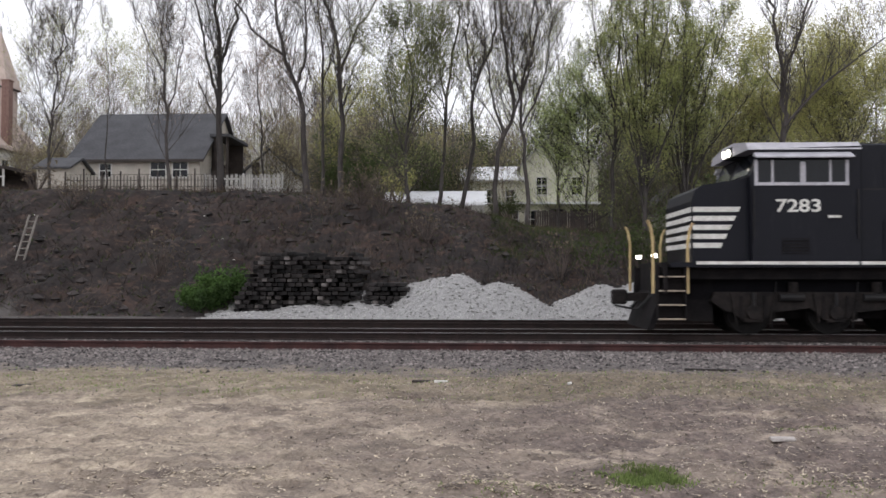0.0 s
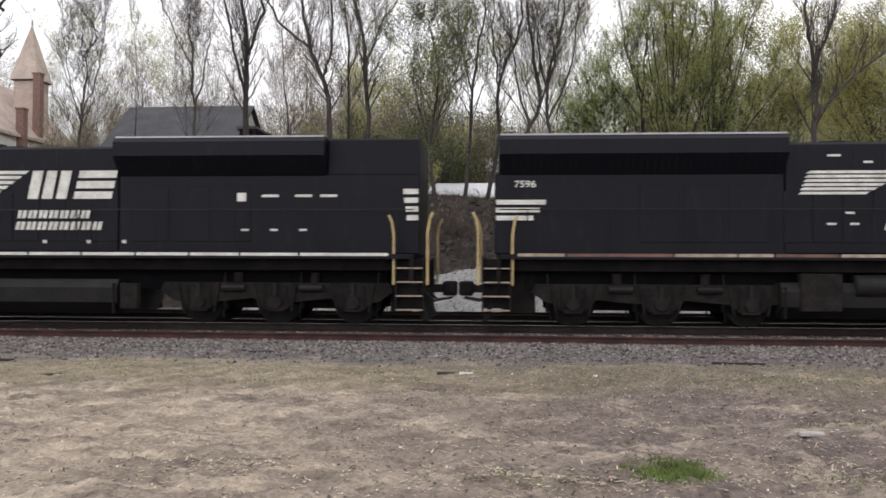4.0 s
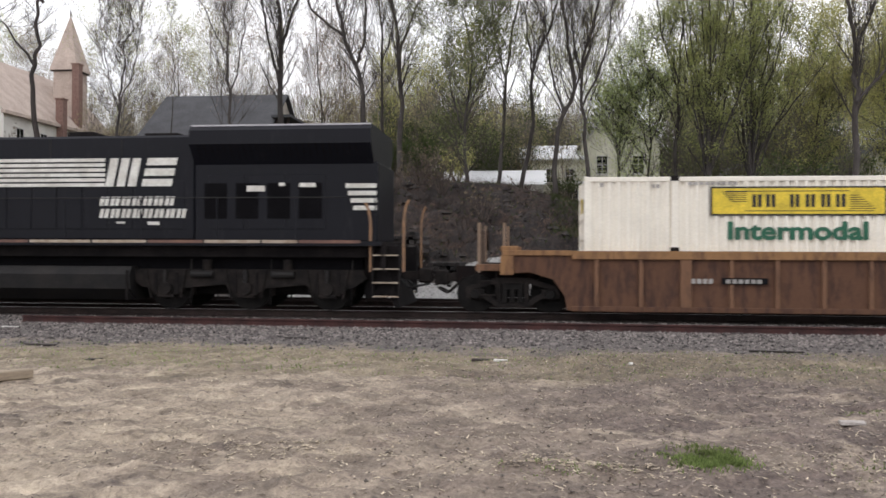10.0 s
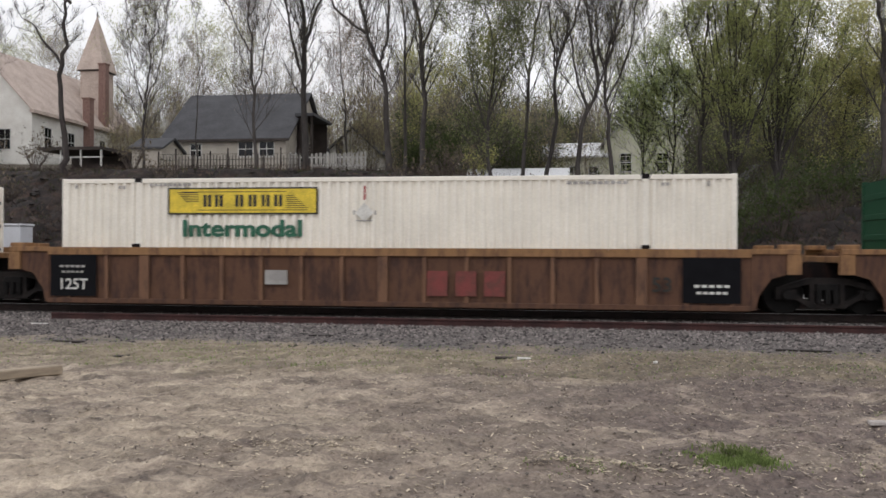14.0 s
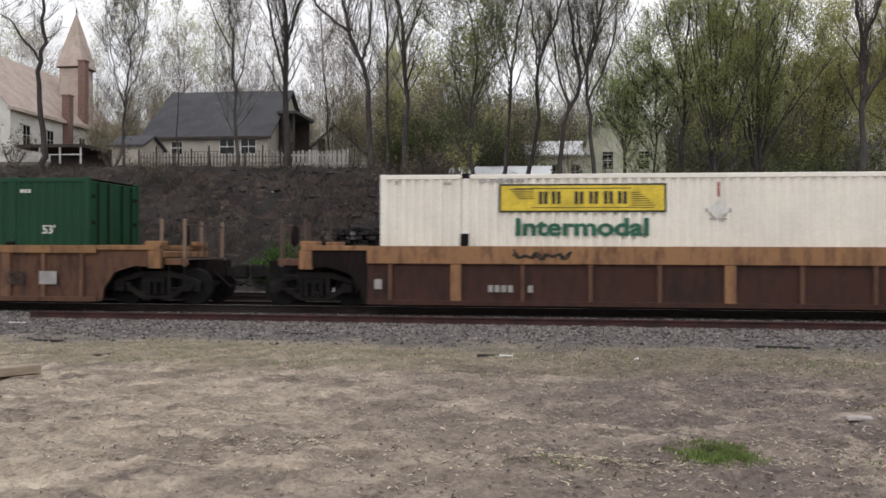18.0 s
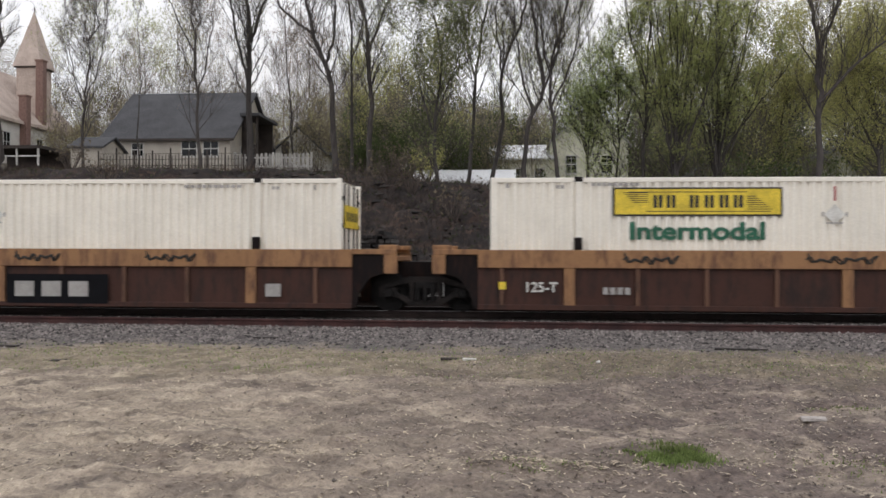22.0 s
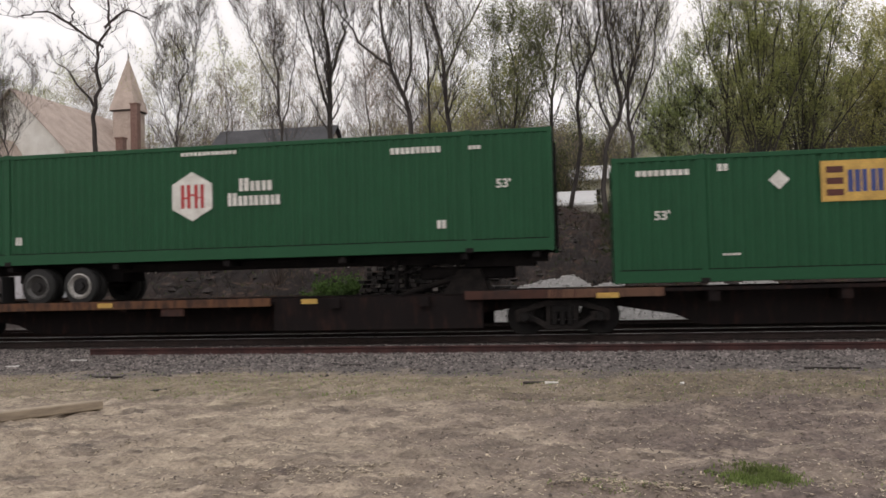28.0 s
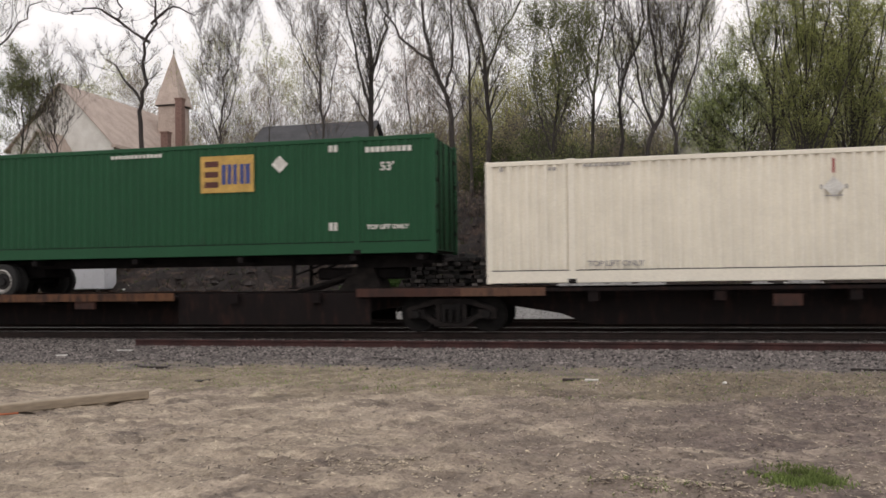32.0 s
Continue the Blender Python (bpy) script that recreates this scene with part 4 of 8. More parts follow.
        for s_ in (-1, 1):
            xs = x_end + sgn * (d["step"] if sgn > 0 else d["tail_step"])
            st = steps(lo, xs, s_, d["step_mat"])
            curved_rail(lo, xs - sgn * 0.42, s_, -sgn, m_, 2.62)
            curved_rail(lo, xs + sgn * 0.36, s_, sgn, m_, 2.55)
    if d.get("lit"):
        for s_ in (-1, 1):
            bm = bmesh.new()
            rod(bm, (0.80, s_ * 0.95, 1.82), (0.92, s_ * 0.95, 1.82), 0.05, 0.05, 14)
            part("ditch_light", bm, M["lamp"], lo, "lit ditch light")
    # stripes on the rear corner of the hood
    wb, cnt, za, zb = d["rear_bars"]
    st = (zb - za) / cnt
    for i in range(cnt):
        bm = bmesh.new()
        yb = face * 1.146
        xa = rear - 0.03 - wb * (0.75 + 0.25 * i / max(cnt - 1, 1))
        bm.faces.new([bm.verts.new(q) for q in ((xa, yb, za + i * st), (rear - 0.03, yb, za + i * st), (rear - 0.03, yb, za + (i + 0.6) * st), (xa, yb, za + (i + 0.6) * st))])
        part("rear_stripe", bm, M["white"], lo, "cream stripe on the rear corner")
    if d.get("rear_doors"):
        for k in range(d["rear_doors"]):
            x = r0 + 0.25 + k * 0.78
            boxes("radiator_door", [(x, face * 1.138, 2.2, x + 0.56, face * 1.146, 3.05)], M["opening"], rad, "dark screened door")
    # road number
    x, z, h = d["num"]
    lettering("road_number", number, h, M["white"], lo, x, face * (w + 0.004), z, face, 0, 0.007, 1.3, "white painted road number")
    # emblem: stripes, two bold letters as blocks, two rows of wordmark blocks
    e0, e1, z0, z1 = d["stripe"]
    yy = face * 1.112
    k = 6
    st = (z1 - z0) / (k - 0.35)
    dirn = 1 if face < 0 else -1
    rows = []
    for i in range(k):
        za = z0 + i * st
        sl = 0.0 if d.get("block") else 0.11 * dirn
        off = 0.0 if d.get("block") else (0.11 * i) * dirn
        far = 0.0 if d.get("block") else 0.17 * i * dirn
        rows.append((e0 + off * 0.35, za, e1 + far - (0 if d.get("block") else 0.4 * dirn), za + st * 0.66, sl * 0.8))
    letters_as_blocks("emblem_stripes", rows, M["white"], lo, yy, "cream speed stripes on the hood")
    n0_, n1_ = d["ns"]
    wd = (n1_ - n0_) * 0.5
    bm = bmesh.new()
    hgt, t = z1 - z0, 0.30 * dirn

    def quad(*p):
        bm.faces.new([bm.verts.new((a_, yy, b_)) for a_, b_ in p])
    for i in range(3):
        a_ = n0_ + i * wd * 0.34
        if bm is None:
            bm = bmesh.new()
        quad((a_, z0), (a_ + wd * 0.25, z0), (a_ + wd * 0.25 + 0.14 * dirn, z1), (a_ + 0.14 * dirn, z1))
        part("emblem_block", bm, M["white"], lo, "bold cream emblem block on the hood")
        bm = None
    b_ = n0_ + wd * 1.1
    for i, (p0, p1) in enumerate(((0.0, 0.26), (0.37, 0.63), (0.74, 1.0))):
        o = 0.06 * i * dirn
        bm = bmesh.new()
        quad((b_ + o, z0 + hgt * p0), (n1_ + o, z0 + hgt * p0), (n1_ + o + 0.04 * dirn, z0 + hgt * p1), (b_ + o + 0.04 * dirn, z0 + hgt * p1))
        part("emblem_block", bm, M["white"], lo, "bold cream emblem block on the hood")
    for row, (a_, b_, za, zb, cnt) in enumerate(d["words"]):
        pitch = (b_ - a_) / cnt
        rows = []
        for i in range(cnt):
            p0, p1 = a_ + i * pitch, a_ + (i + 0.80) * pitch
            rows += [(p0, za, p0 + (p1 - p0) * 0.42, zb, 0.05 * dirn), (p0 + (p1 - p0) * 0.55, za, p1, zb, 0.05 * dirn)]
        letters_as_blocks("wordmark", rows, M["white"], lo, yy, "cream block lettering on the hood")
    return lo


S_ROWS = [(0, 0.0), (2, -14.21), (4, -28.73), (6, -43.66), (8, -59.11), (10, -74.82), (12, -91.02), (14, -107.72), (16, -124.80), (18, -142.22), (20, -159.95), (22, -178.05), (24, -196.43), (26, -215.03), (28, -233.78), (30, -252.77), (32, -272.12)]
ROLLING = []  # (thing, metres behind the zero mark, height over the rail, turn)


def roll(ob, s, z=0.0, turn=0):
    ob.matrix_basis = pose(s, TRACK, RAIL + z, 0, 0, turn)
    ROLLING.append((ob, s, z, turn))
    return ob


# leading unit, front at s = 3.2
S1 = 3.2
lead = locomotive(24.4, dict(
    label="black freight locomotive with cream nose stripes and lit headlights", nose=1.66, nose_w=1.32, cab=(2.95, 5.35), equip=11.6, eq_w=1.36, rad=16.3, tail=0.85, rad_cut=2.2,
    stripes=(5.3, 9.5, 11.3, 12.2, 13.1, 14.3, 15.6, 16.9, 18.2, 19.4, 20.8, 22.9), bars=5, lit=True, tank=(8.15, 16.4),
    front_axles=(3.05, 4.9, 6.8), rear_axles=(18.3, 20.15, 22.0), step=1.15, tail_step=1.05, step_mat=M["yellow"], rail_mat=(M["rail_yellow"], M["rail_yellow"]),
    rear_bars=(0.36, 4, 2.45, 3.27), num=(3.97, 2.80, 0.28), stripe=(11.75, 13.5, 2.97, 3.65), ns=(14.0, 16.1), words=((13.75, 15.6, 2.50, 2.72, 7), (13.7, 15.9, 2.22, 2.42, 8)),
    marks=[(4.6, 2.66, 0.28, 0.05), (6.65, 2.93, 0.16, 0.05), (6.65, 2.15, 0.16, 0.05), (11.1, 1.9, 0.12, 0.10), (12.0, 1.9, 0.12, 0.10), (13.1, 1.9, 0.12, 0.10), (14.4, 1.9, 0.10, 0.08), (15.5, 1.9, 0.10, 0.08), (16.4, 1.9, 0.10, 0.08), (19.2, 2.9, 0.22, 0.20), (19.8, 3.0, 0.4, 0.06), (20.6, 3.0, 0.4, 0.06), (21.2, 3.0, 0.4, 0.06), (19.3, 2.2, 0.18, 0.05), (20.0, 2.2, 0.18, 0.05), (20.7, 2.2, 0.18, 0.05)],
    grilles=[(3.6, 1.85, 4.2, 2.2), (8.6, 2.85, 9.9, 3.3)], panels=[(5.9, 3.4, 7.9, 4.2), (8.7, 3.55, 10.8, 4.25), (5.9, 1.9, 7.9, 2.6)],
    roof=[(6.6, 1.2, 0.9, 0.06), (12.6, 0.9, 0.5, 0.10), (17.2, 1.5, 0.75, 0.07), (19.0, 1.5, 0.75, 0.07)],
    underbits=[(9.1, 1.06, 1.3, 0.25), (16.5, 0.35, 0.42, 0.6)]), "7283", -1)
roll(lead, S1)
# second unit runs backwards: its front coupler is at s = 49.9
second = locomotive(22.3, dict(
    label="black freight locomotive running backwards with cream nose stripes", nose=1.25, nose_w=1.34, cab=(2.55, 4.85), equip=10.2, eq_w=1.36, rad=14.85, tail=0.9, rad_cut=0.1, rusty=True,
    stripes=(4.6, 6.9, 9.4, 11.0, 12.4, 13.8, 15.2, 16.0, 17.4, 19.8, 20.9), bars=5, bar_slope=1.0, bar_len=0.42, win=(0.52, 2.25), tank=(7.5, 15.0),
    front_axles=(2.9, 4.95, 7.0), rear_axles=(15.6, 17.6, 19.6), step=0.75, tail_step=0.95, step_mat=M["orange_step"], rail_mat=(M["orange_step"], M["rail_yellow"]),
    rear_bars=(1.15, 3, 2.45, 3.0), num=(3.78, 2.98, 0.28), stripe=(14.55, 12.65, 3.04, 3.58), ns=(12.45, 10.6), words=((12.6, 11.1, 2.50, 2.70, 7), (12.65, 10.9, 2.23, 2.42, 8)),
    marks=[(2.6, 2.72, 0.35, 0.05), (3.5, 2.72, 0.2, 0.07), (5.7, 3.42, 0.22, 0.05), (6.5, 3.55, 0.18, 0.2), (7.2, 3.42, 0.18, 0.05), (8.1, 3.3, 0.16, 0.05), (9.6, 3.3, 0.16, 0.05), (12.9, 3.75, 0.2, 0.05), (13.6, 3.9, 0.3, 0.05), (13.3, 2.6, 0.2, 0.05), (13.7, 2.35, 0.2, 0.05), (13.2, 2.35, 0.2, 0.05), (1.6, 1.9, 0.3, 0.22)],
    grilles=[(3.2, 1.9, 4.0, 2.4), (4.4, 1.9, 5.2, 2.4), (6.1, 2.0, 6.6, 2.25), (7.5, 2.0, 8.0, 2.25)], panels=[(5.9, 3.5, 6.5, 4.2), (7.9, 3.55, 8.5, 4.2), (8.8, 3.6, 9.9, 4.1)],
    roof=[(11.3, 0.7, 0.6, 0.18), (13.2, 0.6, 0.4, 0.12), (6.5, 1.2, 0.9, 0.05)],
    reservoirs=[(9.3, 11.2, 0.98, 0.25), (11.75, 13.4, 0.98, 0.25)], underbits=[(13.7, 0.4, 0.9, 0.85), (7.5, 0.3, 1.6, 0.9), (7.1, 0.75, 0.3, 0.4)]), "7596", 1)
lettering("rear_number", "7596", 0.15, M["white"], second, 20.7, 1.15, 3.22, 1, 0, 0.004, 1.2, "small white road number at the rear")
roll(second, 49.9, 0, 180)
# third unit, cab leading, front at s = 49.95
third = locomotive(22.3, dict(
    label="black freight locomotive with cream stripes and open windows", nose=1.45, nose_w=1.34, cab=(3.1, 5.3), equip=11.0, eq_w=1.36, rad=16.6, tail=1.2, rad_cut=0.1, rusty=True,
    stripes=(3.4, 5.0, 7.4, 8.6, 9.8, 11.1, 12.6, 14.2, 15.6, 17.0, 18.4, 19.3, 20.8), bars=5, bar_slope=0.8, win=(0.38, 2.05), tank=(7.55, 15.1),
    front_axles=(2.5, 4.45, 6.35), rear_axles=(15.9, 17.9, 19.9), step=0.85, tail_step=0.95, step_mat=M["orange_step"], rail_mat=(M["orange_step"], M["orange_step"]),
    rear_bars=(0.75, 4, 2.4, 3.1), rear_doors=4, num=(4.1, 2.98, 0.28), stripe=(11.15, 14.3, 2.99, 3.68), ns=(14.3, 16.0), words=((14.15, 16.1, 2.52, 2.74, 7), (14.15, 16.4, 2.22, 2.44, 8)), block=True,
    marks=[(1.6, 3.14, 0.16, 0.06), (6.05, 3.2, 0.2, 0.05), (8.6, 3.3, 0.2, 0.06), (9.1, 3.35, 0.2, 0.08), (9.6, 3.3, 0.2, 0.05), (10.6, 3.3, 0.2, 0.05), (4.2, 2.62, 0.2, 0.06), (4.7, 2.62, 0.45, 0.06), (14.6, 2.08, 0.22, 0.05), (15.4, 2.05, 0.3, 0.08), (17.9, 2.85, 0.45, 0.14), (18.7, 2.98, 0.15, 0.08), (19.2, 2.95, 0.4, 0.1)],
    grilles=[(8.0, 1.9, 8.5, 2.2)], panels=[(5.84, 3.75, 6.44, 4.28), (6.61, 3.75, 7.24, 4.28), (9.2, 3.6, 10.7, 4.2)],
    roof=[(13.0, 0.7, 0.6, 0.18), (15.0, 0.9, 0.5, 0.14), (8.0, 1.2, 0.9, 0.05)], underbits=[(7.1, 0.5, 0.3, 0.5)]), "9422", -1)
roll(third, 49.95)
for a, b in ((5.75, 5.83), (6.45, 6.6), (7.25, 7.33)):
    boxes("vent_post", [(a, -1.385, 3.75, b, -1.362, 4.28)], M["silver"], third, "pale post of an open side vent")
boxes("yellow_sign", [(8.08, -1.372, 2.75, 8.26, -1.364, 2.98)], M["yellow"], third, "small yellow warning plate")


# ---- freight cars ----
M["tan"] = rusted("tan_brown_paint", (0.118, 0.060, 0.037), (0.054, 0.029, 0.023), 0.65, 0.85)
# lighter tones of the body colours, so that ribs stand out from the plates
M["tan_rib"] = rusted("lighter_tan", (0.185, 0.100, 0.060), (0.085, 0.047, 0.034), 0.6, 0.85)
M["maroon_rib"] = rusted("lighter_maroon", (0.13, 0.068, 0.045), (0.06, 0.035, 0.026), 0.5, 0.85)
M["tan_light"] = rusted("faded_orange_paint", (0.275, 0.150, 0.070), (0.125, 0.066, 0.040), 0.6, 0.8)
M["maroon"] = rusted("maroon_brown_paint", (0.062, 0.028, 0.021), (0.028, 0.018, 0.016), 0.6, 0.85)
M["orange"] = rusted("orange_paint", (0.31, 0.165, 0.080), (0.13, 0.067, 0.042), 0.6, 0.75)
M["spine"] = rusted("dark_brown_steel", (0.014, 0.011, 0.011), (0.034, 0.018, 0.015), 0.45, 0.9, spec=0.1)
M["rack"] = rusted("weathered_rack_steel", (0.10, 0.072, 0.058), (0.045, 0.03, 0.024), 0.5, 0.85)
M["post_tan"] = rusted("faded_post_paint", (0.23, 0.165, 0.12), (0.13, 0.085, 0.06), 0.4, 0.85)
M["faded_red"] = mat("faded_red_paint", (0.20, 0.045, 0.040), 0.8, color2=(0.13, 0.045, 0.035), scale=5)
M["deck_edge"] = rusted("rusty_brown_edge", (0.125, 0.058, 0.030), (0.040, 0.022, 0.017), 0.75, 0.85)
M["panel_black"] = mat("black_stencil_panel", (0.007, 0.007, 0.009), 0.8, scale=4, spec=0.12)
M["box_white"] = rusted("white_container_paint", (0.87, 0.825, 0.735), (0.74, 0.67, 0.56), -0.1, 0.6)
M["box_cream"] = rusted("cream_container_paint", (0.85, 0.80, 0.685), (0.68, 0.60, 0.49), -0.05, 0.55)
M["box_green"] = rusted("green_container_paint", (0.0135, 0.077, 0.034), (0.017, 0.062, 0.032), 0.1, 0.5, spec=0.2)
M["box_red"] = rusted("red_orange_container_paint", (0.56, 0.102, 0.053), (0.44, 0.090, 0.050), 0.05, 0.5, spec=0.25)
M["sign_yellow"] = mat("yellow_sign", (0.78, 0.58, 0.045), 0.5, scale=3)
M["sign_orange"] = mat("golden_sign", (0.60, 0.37, 0.085), 0.5, scale=3)
M["sign_green"] = mat("green_lettering", (0.014, 0.12, 0.066), 0.6)
M["ink"] = mat("black_ink", (0.02, 0.018, 0.014), 0.6)
M["ink_blue"] = mat("blue_ink", (0.035, 0.06, 0.22), 0.6)
M["ink_red"] = mat("dark_red_ink", (0.42, 0.03, 0.03), 0.6)
M["ink_brown"] = mat("dark_brown_ink", (0.09, 0.02, 0.015), 0.6)
M["grey_ink"] = mat("faded_grey_ink", (0.40, 0.38, 0.36), 0.7)


def bogie(parent, x, wheelbase=1.73, r=0.44):
    """A two-axle freight truck under a car."""
    tk = boxes("truck", [(x - 0.25, -1.0, 0.42, x + 0.25, 1.0, 0.68)], M["grime"], parent, "two-axle freight truck, grimy steel")
    for d in (-1, 1):
        wheel_pair(tk, x + d * wheelbase / 2, r)
    for s_ in (-1, 1):
        h = wheelbase / 2
        bm = bmesh.new()
        ya, yb = s_ * 0.98, s_ * 1.10
        prism(bm, [(x - h - 0.24, 0.50), (x - h - 0.22, 0.60), (x - 0.40, 0.82), (x + 0.40, 0.82), (x + h + 0.22, 0.60), (x + h + 0.24, 0.50), (x + 0.36, 0.69), (x - 0.36, 0.69)], ya, yb)
        for e in (-1, 1):
            prism(bm, [(x + e * (h + 0.22), 0.34), (x + e * (h + 0.22), 0.52), (x + e * (h - 0.20), 0.56), (x + e * (h - 0.20), 0.34)], ya, yb)
            prism(bm, [(x + e * (h - 0.20), 0.34), (x + e * (h - 0.20), 0.46), (x + e * 0.34, 0.29), (x + e * 0.40, 0.17)], ya, yb)
            box(bm, x + e * 0.27, ya, 0.17, x + e * 0.37, yb, 0.72)
        box(bm, x - 0.40, ya, 0.15, x + 0.40, yb, 0.25)
        part("side_frame", bm, M["truck"], tk)
        boxes("bolster_end", [(x - 0.24, s_ * 0.98, 0.54, x + 0.24, s_ * 1.14, 0.70)], M["steel"], tk, bevel=0.02)
        for k in (-0.18, 0.0, 0.18):
            bm = bmesh.new()
            rod(bm, (x + k, s_ * 1.12, 0.26), (x + k, s_ * 1.12, 0.56), 0.065, 0.065, 8)
            part("spring", bm, M["steel"], tk)
        for d in (-1, 1):
            bm = bmesh.new()
            rod(bm, (x + d * h, s_ * 1.08, 0.44), (x + d * h, s_ * 1.20, 0.44), 0.12, 0.10, 10)
            part("bearing_cap", bm, M["steel"], tk)
    return tk


def coupler(parent, x, d):
    bm = bmesh.new()
    box(bm, x, -0.12, 0.62, x + d * 0.34, 0.12, 0.98, 0.04)
    box(bm, x - d * 0.9, -0.08, 0.70, x + d * 0.05, 0.08, 0.90)
    for yy in (-0.4, 0.4):
        rod(bm, (x - d * 0.4, yy, 0.8), (x, yy * 0.8, 0.42), 0.025, 0.025, 6)
        rod(bm, (x, yy * 0.8, 0.42), (x + d * 0.25, yy * 0.6, 0.55), 0.025, 0.025, 6)
    part("coupler", bm, M["truck"], parent)


def well_car(style, ends, label, decals=()):
    """One unit of an articulated well car; x = 0 where its container begins. ends: 'c' a coupler end, 'a' an articulated end."""
    car = thing("well_car", Matrix(), label, "well car", "well cars of the train")
    tan = style == "tan"
    body, edge = (M["tan"], M["tan_light"]) if tan else (M["maroon"], M["orange"])
    x0, x1 = -0.28, 16.43
    lo, hi = 0.10, 1.44
    chord = 1.26 if tan else 1.04
    for s_ in (-1, 1):
        yi, yo = s_ * 1.335, s_ * 1.385
        sp = boxes("side_plate", [(x0, yi, lo, x1, yo, hi)], body, car, "rust-stained side plate")
        boxes("top_chord", [(x0, s_ * 1.32, chord, x1, s_ * 1.47, hi + 0.012)], edge, car, "faded orange top chord", 0.01)
        boxes("bottom_sill", [(x0, s_ * 1.30, lo - 0.02, x1, s_ * 1.46, lo + 0.10)], body, car, bevel=0.01)
        step_ = 0.985 if tan else 1.53
        k = x0 + 0.55
        n = 0
        while k < x1 - 0.2:
            big = (not tan) and n in (1, 5, 9) or tan and n in (2, 8, 14)
            wd = 0.24 if big else 0.09
            boxes("rib", [(k - wd / 2, yo, lo + 0.08, k + wd / 2, s_ * 1.455, chord)], edge if big and not tan else (M["tan_rib"] if tan else M["maroon_rib"]), sp)
            k += step_
            n += 1
    boxes("well_floor", [(0, -1.32, 0.14, 16.15, 1.32, 0.20)], M["spine"], car)
    for d, kind, xe in ((-1, ends[0], x0), (1, ends[1], x1)):
        reach = 1.62 if kind == "c" else 1.05
        # raised end platform over the truck, arched side web
        boxes("end_platform", [(xe, -1.35, 1.16 if tan else 1.18, xe + d * reach, 1.35, 1.30)], edge, car, "rusty orange end platform", 0.01)
        for s_ in (-1, 1):
            bm = bmesh.new()
            prism(bm, [(xe, lo), (xe, hi), (xe + d * reach, hi - 0.10), (xe + d * reach, 0.92), (xe + d * 0.95, 0.96), (xe + d * 0.42, 0.80), (xe + d * 0.16, 0.42), (xe + d * 0.10, lo)], s_ * 1.33, s_ * 1.40)
            part("end_web", bm, body if tan else M["spine"], car)
            boxes("end_chord", [(xe, s_ * 1.33, hi - 0.10, xe + d * reach * 0.98, s_ * 1.45, hi + 0.02)], edge, car, bevel=0.01)
            boxes("corner_block", [(xe + d * (reach - 0.42), s_ * 1.0, hi + 0.0, xe + d * reach, s_ * 1.42, hi + 0.12)], edge, car, bevel=0.02)
            boxes("corner_step", [(xe + d * (reach - 0.30), s_ * 1.30, 0.90, xe + d * reach, s_ * 1.46, 1.34)], edge, car)
        boxes("bolster", [(xe + d * 0.6, -0.35, 0.66, xe + d * (reach + (0.5 if kind == 'c' else 0.7)), 0.35, 1.16)], M["spine"], car)
        if kind == "c":
            bogie(car, xe + d * 1.35)
            xc = xe + d * 2.95
            boxes("draft_sill", [(xe + d * 1.4, -0.2, 0.68, xc - d * 0.2, 0.2, 1.08)], M["spine"], car)
            coupler(car, xc, d)
            boxes("crossover_grate", [(xe + d * reach, -1.2, 1.10, xe + d * (reach + 0.55), 1.2, 1.14)], M["rack"], car)
            for s_ in (-1, 1):
                xg = xe + d * (reach + 0.5)
                boxes("end_sill_beam", [(xe + d * reach, s_ * 1.14, 0.98, xg + d * 0.08, s_ * 1.24, 1.14)], M["tan_rib"] if tan else M["maroon_rib"], car, bevel=0.01)
                for q in (xg, xg - d * 0.58):
                    bm = bmesh.new()
                    box(bm, q - 0.035, s_ * 1.17, 0.94, q + 0.035, s_ * 1.24, 2.10, 0.01)
                    part("grab_post", bm, M["post_tan"] if tan else M["rack"], car, "upright steel grab post")
                bm = bmesh.new()
                for q in (0.42, 0.74):
                    rod(bm, (xg, s_ * 1.2, q), (xg - d * 0.4, s_ * 1.2, q), 0.016, 0.016, 6)
                for q in (xg, xg - d * 0.4):
                    rod(bm, (q, s_ * 1.2, 0.42), (q, s_ * 1.2, 1.0), 0.016, 0.016, 6)
                part("sill_step", bm, M["truck"], car)
            bm = bmesh.new()
            for yy in (-0.9, -0.45, 0.0, 0.5, 0.95):
                rod(bm, (xe + d * (reach + 0.52), yy, 1.14), (xe + d * (reach + 0.52), yy, 1.95), 0.02, 0.02, 6)
            rod(bm, (xe + d * (reach + 0.52), -1.2, 1.95), (xe + d * (reach + 0.52), 1.2, 1.95), 0.02, 0.02, 6)
            part("end_rail", bm, M["rack"], car)
            bm = bmesh.new()
            rod(bm, (xe + d * (reach + 0.35), -0.7, 1.7), (xe + d * (reach + 0.30), -0.7, 1.7), 0.26, 0.26, 14)
            part("brake_wheel", bm, M["spine"], car)
        elif d > 0:
            bogie(car, xe + d * 1.68)
            boxes("articulation", [(xe + d * 1.2, -0.3, 0.7, xe + d * 2.2, 0.3, 1.12)], M["spine"], car, bevel=0.05)
    # container locks on the chord
    for x in (2.0, 14.15):
        for s_ in (-1, 1):
            boxes("lock", [(x - 0.09, s_ * 1.33, hi, x + 0.09, s_ * 1.44, hi + (0.10 if tan else 0.30))], M["spine"], car, bevel=0.015)
